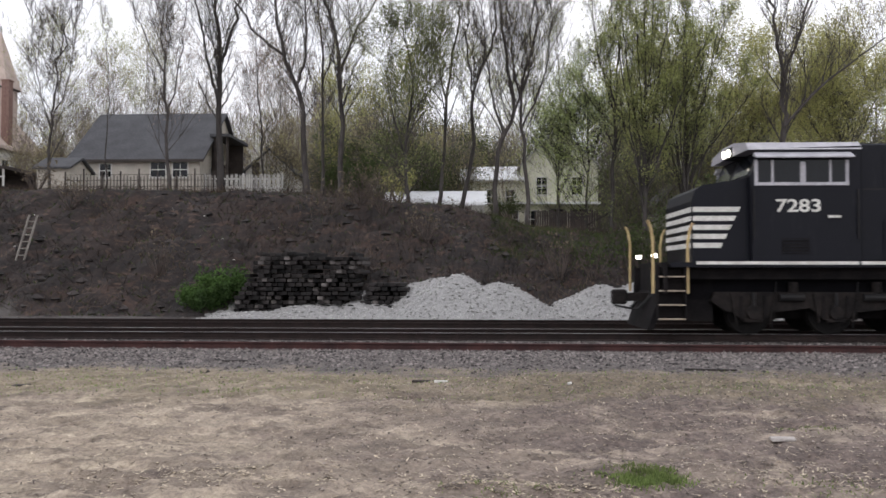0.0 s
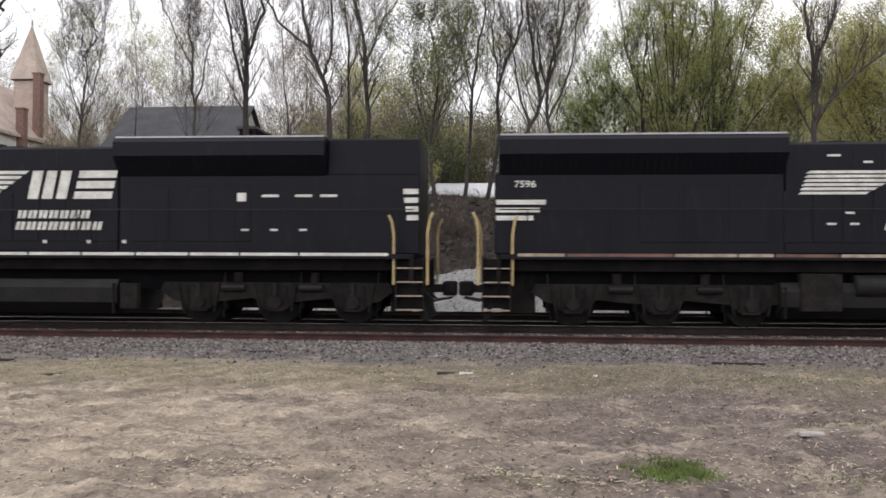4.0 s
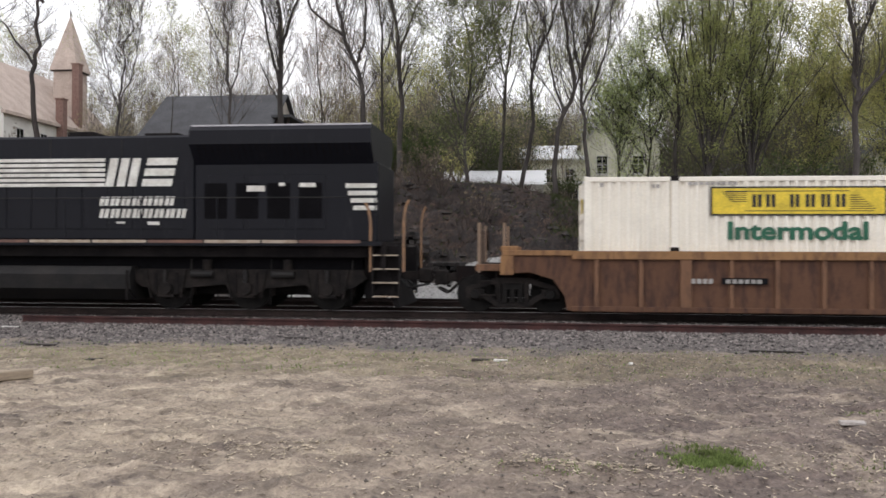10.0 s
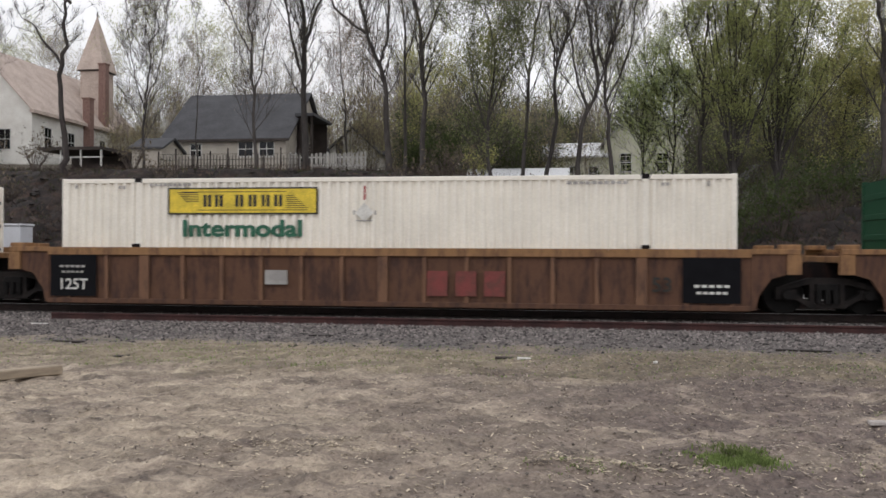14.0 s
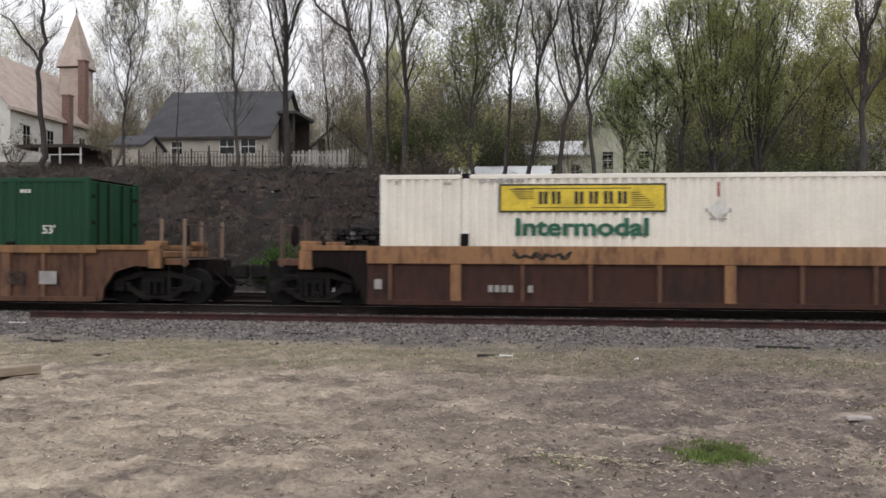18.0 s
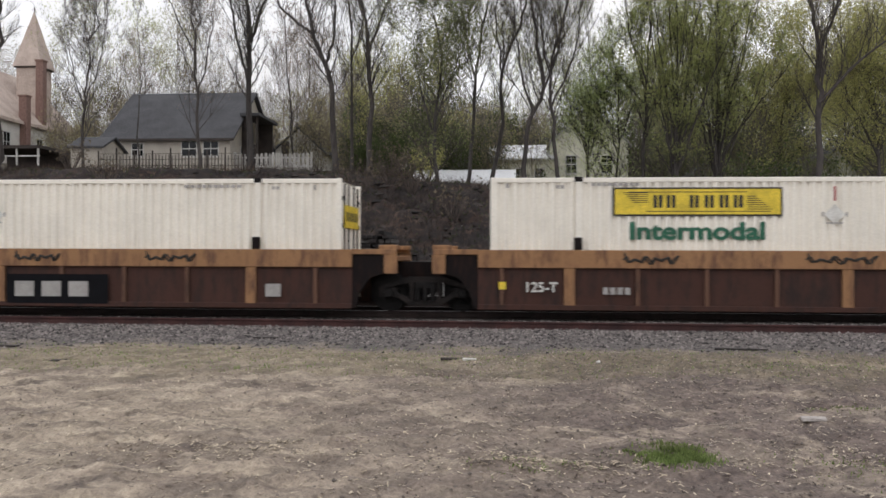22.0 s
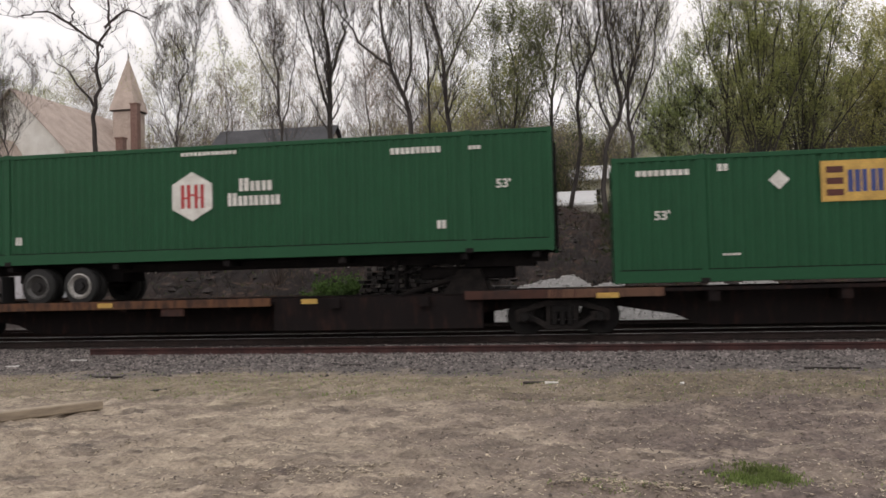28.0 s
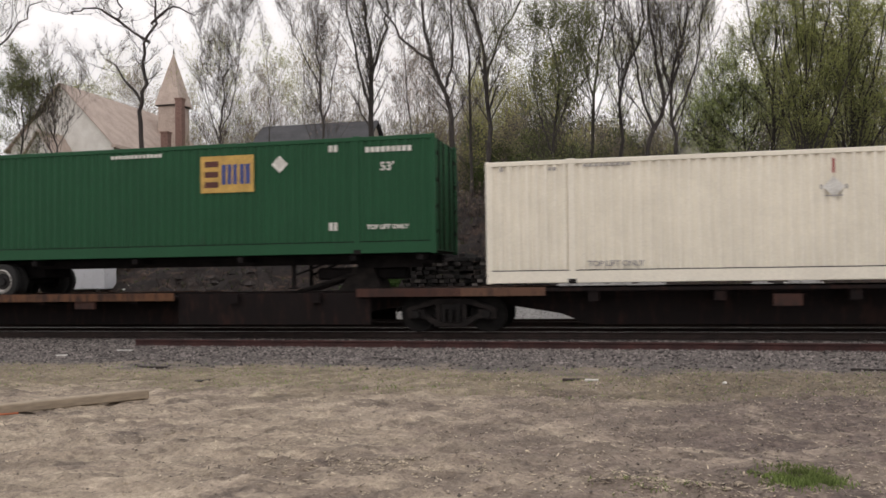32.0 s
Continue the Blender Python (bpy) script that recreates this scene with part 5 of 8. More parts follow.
    for kind, *r in decals:
        if kind == "panel":
            a, z0, b, z1, m_ = r
            boxes("stencil_panel", [(a, -1.462, z0, b, -1.457, z1)], M[m_], car, "painted stencil panel")
        elif kind == "text":
            words, x, z, h, m_ = r
            lettering("stencil_text", words, h, M[m_], car, x, -1.466, z, -1, 0, 0.006, 1.0)
        elif kind == "bars":
            x, z, w_, h, n, m_ = r
            pitch = w_ / n
            letters_as_blocks("stencil_line", [(x + i * pitch, z, x + (i + 0.72) * pitch, z + h, 0) for i in range(n)], M[m_], car, -1.466, "painted stencil marks")
        elif kind == "tag":
            x, z, w_, h = r
            cu = bpy.data.curves.new("scrawl", "CURVE")
            cu.dimensions, cu.bevel_depth, cu.bevel_resolution = "3D", 0.021, 0
            for o in (0, 1):
                sp = cu.splines.new("NURBS")
                pts = [(x + w_ * (i / 17 + 0.03 * math.sin(i * 2.3 + o)), -1.474, z + h * (0.5 + 0.62 * math.sin(i * 1.9 + o * 1.4) * (0.6 + 0.4 * math.cos(i * 0.8)))) for i in range(18)]
                sp.points.add(17)
                for p_, q_ in zip(sp.points, pts):
                    p_.co = (*q_, 1)
                sp.use_endpoint_u = True
            tmp = bpy.data.objects.new("scrawl", cu)
            me = bpy.data.meshes.new_from_object(tmp)
            bpy.data.objects.remove(tmp)
            me.materials.clear()
            me.materials.append(M["ink"])
            ob = new("scrawl", me)
            ob.parent = car
            tagged(ob, "black spray-painted scrawl")
    return car


BOX_L, BOX_W, BOX_H = 16.15, 1.30, 2.90


def wave_side(x0, x1, z0, z1, y_out, depth, pitch):
    """A corrugated steel panel facing +y or -y by the sign of y_out."""
    s_ = 1 if y_out > 0 else -1
    xs, ys = [], []
    n = max(1, round((x1 - x0) / pitch))
    p = (x1 - x0) / n
    for i in range(n):
        a = x0 + i * p
        xs += [a, a + 0.27 * p, a + 0.50 * p, a + 0.77 * p]
        ys += [y_out, y_out, y_out - s_ * depth, y_out - s_ * depth]
    xs.append(x1)
    ys.append(y_out)
    v = [(x, y, z) for z in (z0, z1) for x, y in zip(xs, ys)]
    k = len(xs)
    f = [(i, i + 1, k + i + 1, k + i) if s_ < 0 else (i + 1, i, k + i, k + i + 1) for i in range(k - 1)]
    return v, f


def container(paint, label, pitch=0.225, depth=0.036, group="containers of the train"):
    """A 53-foot container; x = 0 at one end, z = 0 at its underside."""
    c = thing("container", Matrix(), label, "container", group)
    P = M[paint]
    for s_ in (-1, 1):
        v, f = wave_side(0.10, BOX_L - 0.10, 0.30, BOX_H - 0.10, s_ * (BOX_W - 0.006), depth, pitch)
        sp = new("side_panel", soup("side_panel", v, f, P))
        sp.parent = c
        boxes("top_rail", [(0.08, s_ * (BOX_W - 0.08), BOX_H - 0.12, BOX_L - 0.08, s_ * BOX_W, BOX_H - 0.01)], P, c, bevel=0.012)
        boxes("bottom_rail", [(0.08, s_ * (BOX_W - 0.08), 0.02, BOX_L - 0.08, s_ * BOX_W, 0.30)], P, c, bevel=0.012)
        # dark strip that stands in for the shadow under the corrugation's edge
        boxes("rail_shadow_line", [(0.13, s_ * (BOX_W - 0.06), 0.30, BOX_L - 0.13, s_ * (BOX_W - 0.004), 0.322)], M["grime"], c)
        for x in (0.0, BOX_L - 0.12):
            boxes("corner_post", [(x, s_ * (BOX_W - 0.12), 0.0, x + 0.12, s_ * BOX_W, BOX_H)], P, c, bevel=0.012)
        for x in (1.94, 14.09):
            boxes("lift_post", [(x, s_ * (BOX_W - 0.10), 0.02, x + 0.14, s_ * (BOX_W + 0.004), BOX_H - 0.02)], P, c, bevel=0.01)
            for z in (0.0, BOX_H - 0.11):
                boxes("corner_casting", [(x - 0.03, s_ * (BOX_W - 0.12), z, x + 0.17, s_ * (BOX_W + 0.008), z + 0.12)], M["grime"] if paint == "box_white" and z > 1 else P if z > 1 else M["steel"], c, bevel=0.012)
    v, f = wave_side(0.1, BOX_L - 0.1, -BOX_W + 0.08, BOX_W - 0.08, 1.0, 0.02, 0.30)
    v = [(x, z, BOX_H - 0.02 + (y - 1.0)) for x, y, z in v]
    rf = new("roof", soup("roof", v, f, P))
    rf.parent = c
    boxes("floor", [(0.1, -BOX_W + 0.05, 0.03, BOX_L - 0.1, BOX_W - 0.05, 0.12)], M["spine"], c)
    fw = boxes("front_wall", [(0.03, -BOX_W + 0.1, 0.05, 0.08, BOX_W - 0.1, BOX_H - 0.05)], P, c)
    for k in range(5):
        z = 0.5 + 0.48 * k
        boxes("wall_rib", [(0.0, -BOX_W + 0.12, z, 0.035, BOX_W - 0.12, z + 0.14)], P, fw, bevel=0.01)
    for s_ in (-1, 1):
        d = boxes("door", [(BOX_L - 0.09, s_ * 0.01, 0.08, BOX_L - 0.03, s_ * (BOX_W - 0.12), BOX_H - 0.08)], P, c, bevel=0.01)
        for yy in (0.35, 0.85):
            bm = bmesh.new()
            rod(bm, (BOX_L - 0.005, s_ * yy, 0.1), (BOX_L - 0.005, s_ * yy, BOX_H - 0.1), 0.02, 0.02, 8)
            part("lock_rod", bm, M["steel"], d)
        for z in (0.5, 1.1, 1.75, 2.4):
            boxes("hinge", [(BOX_L - 0.03, s_ * (BOX_W - 0.3), z, BOX_L + 0.0, s_ * (BOX_W - 0.13), z + 0.09)], M["steel"], d)
    return c


def marks(c, rows, material="white"):
    """Short rows of stencil bars: x, z, width, height, count."""
    for x, z, w_, h, n in rows:
        pitch = w_ / n
        letters_as_blocks("stencil_line", [(x + i * pitch, z, x + (i + 0.75) * pitch, z + h, 0) for i in range(n)], M[material], c, -BOX_W - 0.005, "small stencil marks")


def yellow_sign(c, x0, z0, x1, z1, deep=True):
    """A yellow board with a dark border, hatched wings and blocky dark shapes in place of a name."""
    y = -BOX_W - 0.006
    b = boxes("sign_border", [(x0 - 0.04, y, z0 - 0.04, x1 + 0.04, y - 0.004, z1 + 0.04)], M["ink"], c, "black edge of the yellow sign")
    boxes("sign_board", [(x0, y - 0.004, z0, x1, y - 0.009, z1)], M["sign_yellow"], c, "yellow painted sign")
    w_, h = x1 - x0, z1 - z0
    y2 = y - 0.012
    rows = [(x0 + w_ * (0.05 + 0.012 * i), z1 - h * (0.16 + 0.075 * i), x0 + w_ * 0.20, z1 - h * (0.13 + 0.075 * i), 0.01) for i in range(6)]
    rows += [(x1 - w_ * 0.20, z0 + h * (0.70 - 0.085 * i), x1 - w_ * (0.15 - 0.016 * i), z0 + h * (0.73 - 0.085 * i), 0.01) for i in range(7)]
    rows += [(x0 + w_ * 0.19, z0 + h * 0.10, x1 - w_ * 0.06, z0 + h * 0.13, 0), (x0 + w_ * 0.08, z1 - h * 0.13, x1 - w_ * 0.20, z1 - h * 0.10, 0)]
    letters_as_blocks("sign_hatching", rows, M["ink"], c, y2, "thin dark hatching on the sign")
    za, zb = z0 + h * 0.26, z0 + h * 0.76
    hh = zb - za
    q = []
    for i, xc in enumerate((0.235, 0.315, 0.455, 0.545, 0.635, 0.72)):
        a = x0 + w_ * xc
        wl_ = w_ * 0.062
        q += [(a, za, a + wl_ * 0.36, zb, 0), (a + wl_ * 0.52, za, a + wl_ * 0.88, zb, 0)]
    letters_as_blocks("sign_emblem", q, M["ink"], c, y2 - 0.001, "blocky black shapes on the yellow sign")


def white_box(sign=True, paint="box_white", diamond=True):
    c = container(paint, "white corrugated container with a yellow sign and green word" if sign else "plain cream corrugated container with small stencils", 0.215, 0.062)
    if sign:
        yellow_sign(c, 2.83, 2.05, 6.50, 2.62)
        lettering("word", "Intermodal", 0.385, M["sign_green"], c, 4.66, -BOX_W - 0.008, 1.49, -1, 0, 0.006, 1.25, "bold green lettering", 0.017)
        d = boxes("door_sign", [(BOX_L + 0.006, -0.95, 1.75, BOX_L + 0.012, 0.95, 2.30)], M["sign_yellow"], c, "yellow board on the doors")
        for k in range(6):
            boxes("sign_bar", [(BOX_L + 0.013, -0.72 + 0.26 * k, 1.92, BOX_L + 0.016, -0.55 + 0.26 * k, 2.14)], M["ink"], d, "dark bar on the yellow board")
        boxes("front_sign", [(-0.012, -0.55, 2.1, -0.004, -0.05, 2.45)], M["sign_yellow"], c, "small yellow board on the front wall")
    if diamond:
        bm = bmesh.new()
        y = -BOX_W - 0.005
        for r, yy in ((0.23, y), ):
            bm.faces.new([bm.verts.new((7.68 + r * a, yy, 2.05 + r * b)) for a, b in ((0, -1), (1, 0), (0, 1), (-1, 0))])
        part("placard", bm, M["white"], c, "white diamond placard")
        letters_as_blocks("placard_frame", [(7.4, 2.0, 7.45, 2.1, 0), (7.91, 2.0, 7.96, 2.1, 0), (7.5, 1.84, 7.86, 1.87, 0)], M["grey_ink"], c, y - 0.002)
        letters_as_blocks("red_mark", [(7.66, 2.35, 7.71, 2.68, 0)], M["ink_red"], c, y - 0.001, "thin red mark")
    marks(c, [(0.35, 2.66, 0.10, 0.10, 1), (1.5, 2.64, 0.2, 0.08, 2), (15.5, 2.62, 0.08, 0.12, 1), (14.5, 2.64, 0.2, 0.07, 2), (2.3, 2.70, 1.1, 0.07, 9), (12.4, 2.68, 1.4, 0.07, 10)], "grey_ink")
    return c


def hexagon(c, x, z, r, bars):
    y = -BOX_W - 0.006
    bm = bmesh.new()
    bm.faces.new([bm.verts.new((x + r * math.sin(k * math.pi / 3), y, z + r * math.cos(k * math.pi / 3))) for k in range(6)])
    part("emblem_ground", bm, M["white"], c, "white hexagon emblem")
    g = r * 0.20
    q = []
    for i, xx in enumerate((-0.48, -0.22, 0.10, 0.36)):
        q.append((x + r * xx, z - r * 0.48, x + r * xx + g * 0.75, z + r * 0.48, 0))
    q += [(x - r * 0.38, z - g * 0.42, x - r * 0.1, z - g * 0.1, 0), (x + r * 0.12, z - g * 0.42, x + r * 0.42, z - g * 0.1, 0), (x - r * 0.10, z + g * 0.12, x + r * 0.14, z + g * 0.5, 0)]
    letters_as_blocks("emblem", q, M[bars], c, y - 0.003, "upright bars on the hexagon")


def name_blocks(c, rows, material="white"):
    """Rows of (x0, x1, z0, z1, count): blocky shapes in place of a name."""
    q = []
    for x0, x1, z0, z1, n in rows:
        p = (x1 - x0) / n
        for i in range(n):
            a, b = x0 + i * p, x0 + (i + 0.84) * p
            h = z1 - z0
            top = z1 if i == 0 else z0 + h * 0.76
            q += [(a, z0, a + (b - a) * 0.40, top, 0), (a + (b - a) * 0.54, z0, b, top, 0)]
    letters_as_blocks("name_shapes", q, M[material], c, -BOX_W - 0.006, "bold blocky shapes beside the emblem")


def gold_sign(c, x0, z0, x1, z1):
    y = -BOX_W - 0.006
    boxes("sign_board", [(x0, y, z0, x1, y - 0.004, z1)], M["sign_orange"], c, "golden yellow sign board")
    w_, h = x1 - x0, z1 - z0
    t = w_ * 0.09
    a = x0 + w_ * 0.08
    letters_as_blocks("sign_shape", [(a, z0 + h * q0, a + w_ * 0.26, z0 + h * q1, 0) for q0, q1 in ((0.14, 0.30), (0.42, 0.58), (0.70, 0.86))], M["ink_brown"], c, y - 0.006, "dark brown bars on the sign")
    a = x0 + w_ * 0.40
    letters_as_blocks("sign_shape", [(a + t * q0, z0 + h * 0.22, a + t * q1, z0 + h * 0.76, 0) for q0, q1 in ((0, 0.9), (1.2, 2.1), (2.4, 3.2), (3.8, 4.7), (4.95, 5.9))], M["ink_blue"], c, y - 0.006, "blue bars on the sign")


def diamond(c, x, z, r=0.22):
    bm = bmesh.new()
    bm.faces.new([bm.verts.new((x + r * a, -BOX_W - 0.006, z + r * b)) for a, b in ((0, -1), (1, 0), (0, 1), (-1, 0))])
    part("placard", bm, M["white"], c, "white diamond placard")


def note(c, words, x, z, h=0.2, material="white"):
    lettering("stencil_text", words, h, M[material], c, x, -BOX_W - 0.006, z, -1, 0, 0.006, 1.05, "small painted stencil text")


# three tan well cars and their boxes
tan_label = "rust-stained tan well car unit carrying one container"
w1 = well_car("tan", "ca", tan_label, [("panel", 3.0, 0.72, 4.0, 0.86, "panel_black"), ("bars", 2.35, 0.73, 0.5, 0.11, 4, "grey_ink"), ("bars", 3.1, 0.74, 0.8, 0.09, 6, "grey_ink"), ("panel", 10.1, 0.55, 10.65, 0.90, "grey_ink"), ("text", "53", 14.5, 0.50, 0.32, "ink"), ("panel", 14.95, 0.25, 16.2, 1.28, "panel_black"), ("bars", 15.2, 0.92, 0.8, 0.08, 4, "grey_ink"), ("bars", 15.25, 0.55, 0.7, 0.06, 5, "white"), ("bars", 15.2, 0.42, 0.8, 0.05, 6, "white")])
roll(w1, 75.85)
w2 = well_car("tan", "aa", tan_label, [("panel", -0.2, 0.25, 1.0, 1.28, "panel_black"), ("text", "125T", 0.4, 0.42, 0.26, "white"), ("bars", 0.05, 0.95, 0.7, 0.06, 5, "grey_ink"), ("bars", 0.1, 0.82, 0.6, 0.05, 5, "grey_ink"), ("panel", 5.3, 0.58, 5.85, 0.92, "grey_ink"), ("bars", 9.2, 0.35, 2.0, 0.58, 3, "faded_red"), ("text", "53", 14.5, 0.50, 0.32, "ink"), ("panel", 14.95, 0.25, 16.2, 1.28, "panel_black"), ("bars", 15.2, 0.6, 0.8, 0.06, 5, "white"), ("bars", 15.25, 0.45, 0.7, 0.06, 5, "white")])
roll(w2, 95.42)
w3 = well_car("tan", "ac", tan_label, [("panel", -0.2, 0.25, 0.95, 1.28, "panel_black"), ("text", "125T", 0.37, 0.42, 0.26, "white"), ("bars", 0.05, 0.95, 0.7, 0.06, 5, "grey_ink"), ("bars", 0.1, 0.82, 0.6, 0.05, 5, "grey_ink"), ("panel", 5.0, 0.55, 5.55, 0.92, "grey_ink"), ("panel", 10.9, 0.72, 12.5, 0.90, "panel_black"), ("bars", 10.98, 0.76, 0.56, 0.10, 4, "grey_ink"), ("bars", 11.75, 0.76, 0.68, 0.10, 6, "grey_ink"), ("text", "53", 14.35, 0.50, 0.32, "ink"), ("panel", 14.95, 0.5, 15.4, 0.82, "grey_ink")])
roll(w3, 115.03)
for s_, z_ in ((75.85, 0.24), (95.42, 0.24)):
    roll(white_box(diamond=s_ > 80), s_, z_)
M["box_deep_green"] = rusted("deep_green_container_paint", (0.0105, 0.056, 0.027), (0.013, 0.046, 0.025), 0.1, 0.5, spec=0.2)
g1 = container("box_deep_green", "dark green corrugated container with a golden sign")
gold_sign(g1, 4.42, 1.72, 5.86, 2.62)
diamond(g1, 3.62, 1.88)
note(g1, "53'", 1.05, 1.45, 0.20)
note(g1, "53'", 15.1, 1.52, 0.20)
marks(g1, [(1.45, 2.45, 0.24, 0.08, 2), (2.35, 2.42, 1.2, 0.13, 9), (7.3, 2.62, 1.6, 0.09, 14), (14.35, 2.52, 0.3, 0.09, 3)])
roll(g1, 115.03, 0.22)

# three maroon well cars
mar_label = "maroon well car unit with orange top chord and scrawls"
x1 = well_car("maroon", "ca", mar_label, [("tag", 3.1, 1.10, 1.3, 0.26), ("bars", 2.55, 0.40, 0.6, 0.16, 4, "grey_ink"), ("bars", 3.45, 0.40, 0.16, 0.16, 1, "grey_ink"), ("panel", -0.1, 0.45, 0.08, 0.68, "grey_ink"), ("panel", 15.9, 0.35, 16.1, 0.55, "grey_ink"), ("bars", 14.3, 0.35, 0.5, 0.3, 1, "maroon"), ("panel", 7.9, 1.10, 8.4, 1.20, "sign_orange"), ("panel", 13.5, 1.08, 14.0, 1.2, "sign_orange")])
roll(x1, 138.40)
x2 = well_car("maroon", "aa", mar_label, [("tag", 3.1, 1.10, 1.1, 0.26), ("tag", 8.3, 1.12, 1.1, 0.25), ("tag", 11.5, 1.12, 1.2, 0.25), ("text", "125-T", 1.25, 0.50, 0.22, "white"), ("panel", 8.1, 0.15, 10.6, 0.85, "panel_black"), ("bars", 8.3, 0.32, 2.0, 0.36, 3, "grey_ink"), ("panel", 7.9, 1.12, 8.4, 1.22, "sign_orange"), ("panel", 13.5, 1.08, 14.0, 1.2, "sign_orange"), ("bars", 14.4, 0.35, 0.5, 0.3, 1, "grey_ink")])
roll(x2, 158.02)
x3 = well_car("maroon", "ac", mar_label, [("tag", 3.0, 1.10, 1.2, 0.26), ("tag", 7.0, 1.12, 1.5, 0.25), ("tag", 10.2, 1.12, 1.6, 0.25), ("text", "125-T", 1.15, 0.50, 0.22, "white"), ("bars", 2.55, 0.45, 0.65, 0.16, 4, "grey_ink"), ("panel", 0.2, 0.55, 0.36, 0.72, "sign_yellow"), ("panel", 8.1, 1.10, 8.6, 1.2, "white"), ("panel", 13.7, 1.08, 14.2, 1.2, "sign_orange"), ("bars", 13.0, 0.45, 0.5, 0.26, 1, "grey_ink")])
roll(x3, 177.65)
for s_ in (138.40, 158.02, 177.65):
    roll(white_box(), s_, 0.22)


# spine cars
def spine_car(ends, label, trailer=0, orange=()):
    """One unit of a spine car; x = 0 at its first truck's centre, 17.4 m to the next."""
    car = thing("spine_car", Matrix(), label, "flat car", "spine cars of the train")
    L = ends
    bm = bmesh.new()
    prism(bm, [(0.4, 0.78), (0.4, 1.02), (L - 0.4, 1.02), (L - 0.4, 0.78), (L - 2.6, 0.42), (L - 3.2, 0.16), (3.2, 0.16), (2.6, 0.42)], -0.42, 0.42)
    part("centre_sill", bm, M["spine"], car, "deep dark fish-belly centre sill")
    for a in (-0.3, L - 2.3):
        boxes("end_deck", [(a, -1.3, 0.94, a + 2.6, 1.3, 1.06)], M["spine"], car, bevel=0.01)
    for s_ in (-1, 1):
        for a, b in ((-0.3, 2.3), (L - 2.3, L + 0.3)):
            boxes("deck_beam", [(a, s_ * 1.28, 0.88, b, s_ * 1.36, 1.08)], M["maroon_rib"] if a < 0 else M["maroon"], car)
        if trailer:
            boxes("wheel_trough", [(1.2, s_ * 0.5, 0.86, 10.2, s_ * 1.36, 0.93)], M["spine"], car)
            boxes("trough_edge", [(1.2, s_ * 1.34, 0.82, 10.2, s_ * 1.40, 1.02)], M["deck_edge"], car, "rusty brown deck edge")
            boxes("deep_side", [(10.2, s_ * 1.1, 0.20, 15.4, s_ * 1.16, 0.98)], M["spine"], car)
        else:
            boxes("side_angle", [(2.3, s_ * 1.28, 0.98, L - 2.3, s_ * 1.34, 1.06)], M["spine"], car, "dark rusty deck edge")
        for a, b in orange:
            boxes("yellow_patch", [(a, s_ * 1.402, 0.86, b, s_ * 1.408, 0.98)], M["sign_orange"], car, "yellow reflective patch")
    for x in (3.4, 6.2, 9.0, 11.8, 14.0):
        boxes("cross_arm", [(x - 0.12, -1.3, 0.74, x + 0.12, 1.3, 0.98)], M["spine"], car)
    boxes("cross_arm_end", [(7.3, -1.36, 0.62, 7.9, -1.30, 0.88)], M["maroon"], car)
    bogie(car, 0.0)
    boxes("articulation", [(-0.75, -0.3, 0.70, 0.6, 0.3, 1.0)], M["spine"], car, bevel=0.05)
    if trailer:
        bm = bmesh.new()
        prism(bm, [(14.3, 1.0), (15.5, 1.0), (15.25, 1.62), (14.75, 1.62)], -0.45, 0.45)
        part("hitch", bm, M["truck"], car, "trailer hitch stand")
        bm = bmesh.new()
        for s_ in (-0.4, 0.4):
            rod(bm, (13.2, s_, 1.0), (14.8, s_, 1.45), 0.06, 0.06, 8)
        part("hitch_strut", bm, M["truck"], car)
    return car


f1 = spine_car(15.9, "dark rusty spine car under a red container", 0, ((1.0, 1.5),))
roll(f1, 199.95)
coupler(f1, -2.2, -1)
boxes("coupler_platform", [(-1.9, -1.3, 0.90, -0.3, 1.3, 0.98)], M["deck_edge"], f1)
boxes("end_sill", [(-2.0, -0.2, 0.66, -0.4, 0.2, 0.98)], M["spine"], f1)
lettering("stencil_line", "—— ———", 0.18, M["grey_ink"], f1, 8.5, -1.345, 0.92, -1)
roll(spine_car(17.3, "dark rusty spine car carrying a trailer", 1, ((5.6, 6.0), (11.0, 11.4))), 215.9)
roll(spine_car(17.3, "dark rusty spine car under a green container", 0, ((0.8, 1.3), )), 233.15)
f4 = spine_car(17.4, "dark rusty spine car carrying a trailer", 1)
lettering("stencil_text", "53'", 0.14, M["grey_ink"], f4, 4.1, -1.404, 0.85, -1)
roll(f4, 250.5)
roll(spine_car(17.4, "dark rusty spine car under a cream container", 0), 267.9)

red = container("box_red", "red-orange corrugated container with a white hexagon", 0.235)
hexagon(red, 6.86, 1.72, 0.62, "ink_brown")
name_blocks(red, [(7.86, 8.76, 1.80, 2.10, 3), (7.56, 9.06, 1.46, 1.76, 6), (9.26, 9.9, 1.50, 1.74, 3)])
note(red, "53'", 1.05, 0.55, 0.2)
note(red, "53'", 15.15, 0.55, 0.2)
marks(red, [(2.28, 0.52, 0.2, 0.18, 2), (13.5, 0.55, 0.26, 0.2, 2), (7.0, 2.62, 1.4, 0.09, 12), (11.9, 2.5, 1.6, 0.15, 10)])
roll(red, 198.90, 1.15)
g2 = container("box_green", "green corrugated container with a white hexagon, on a trailer")
hexagon(g2, 7.18, 1.62, 0.62, "ink_red")
name_blocks(g2, [(8.43, 9.33, 1.70, 2.02, 3), (8.13, 9.53, 1.34, 1.66, 5)])
note(g2, "53'", 1.0, 1.55, 0.2)
note(g2, "53'", 15.0, 1.52, 0.2)
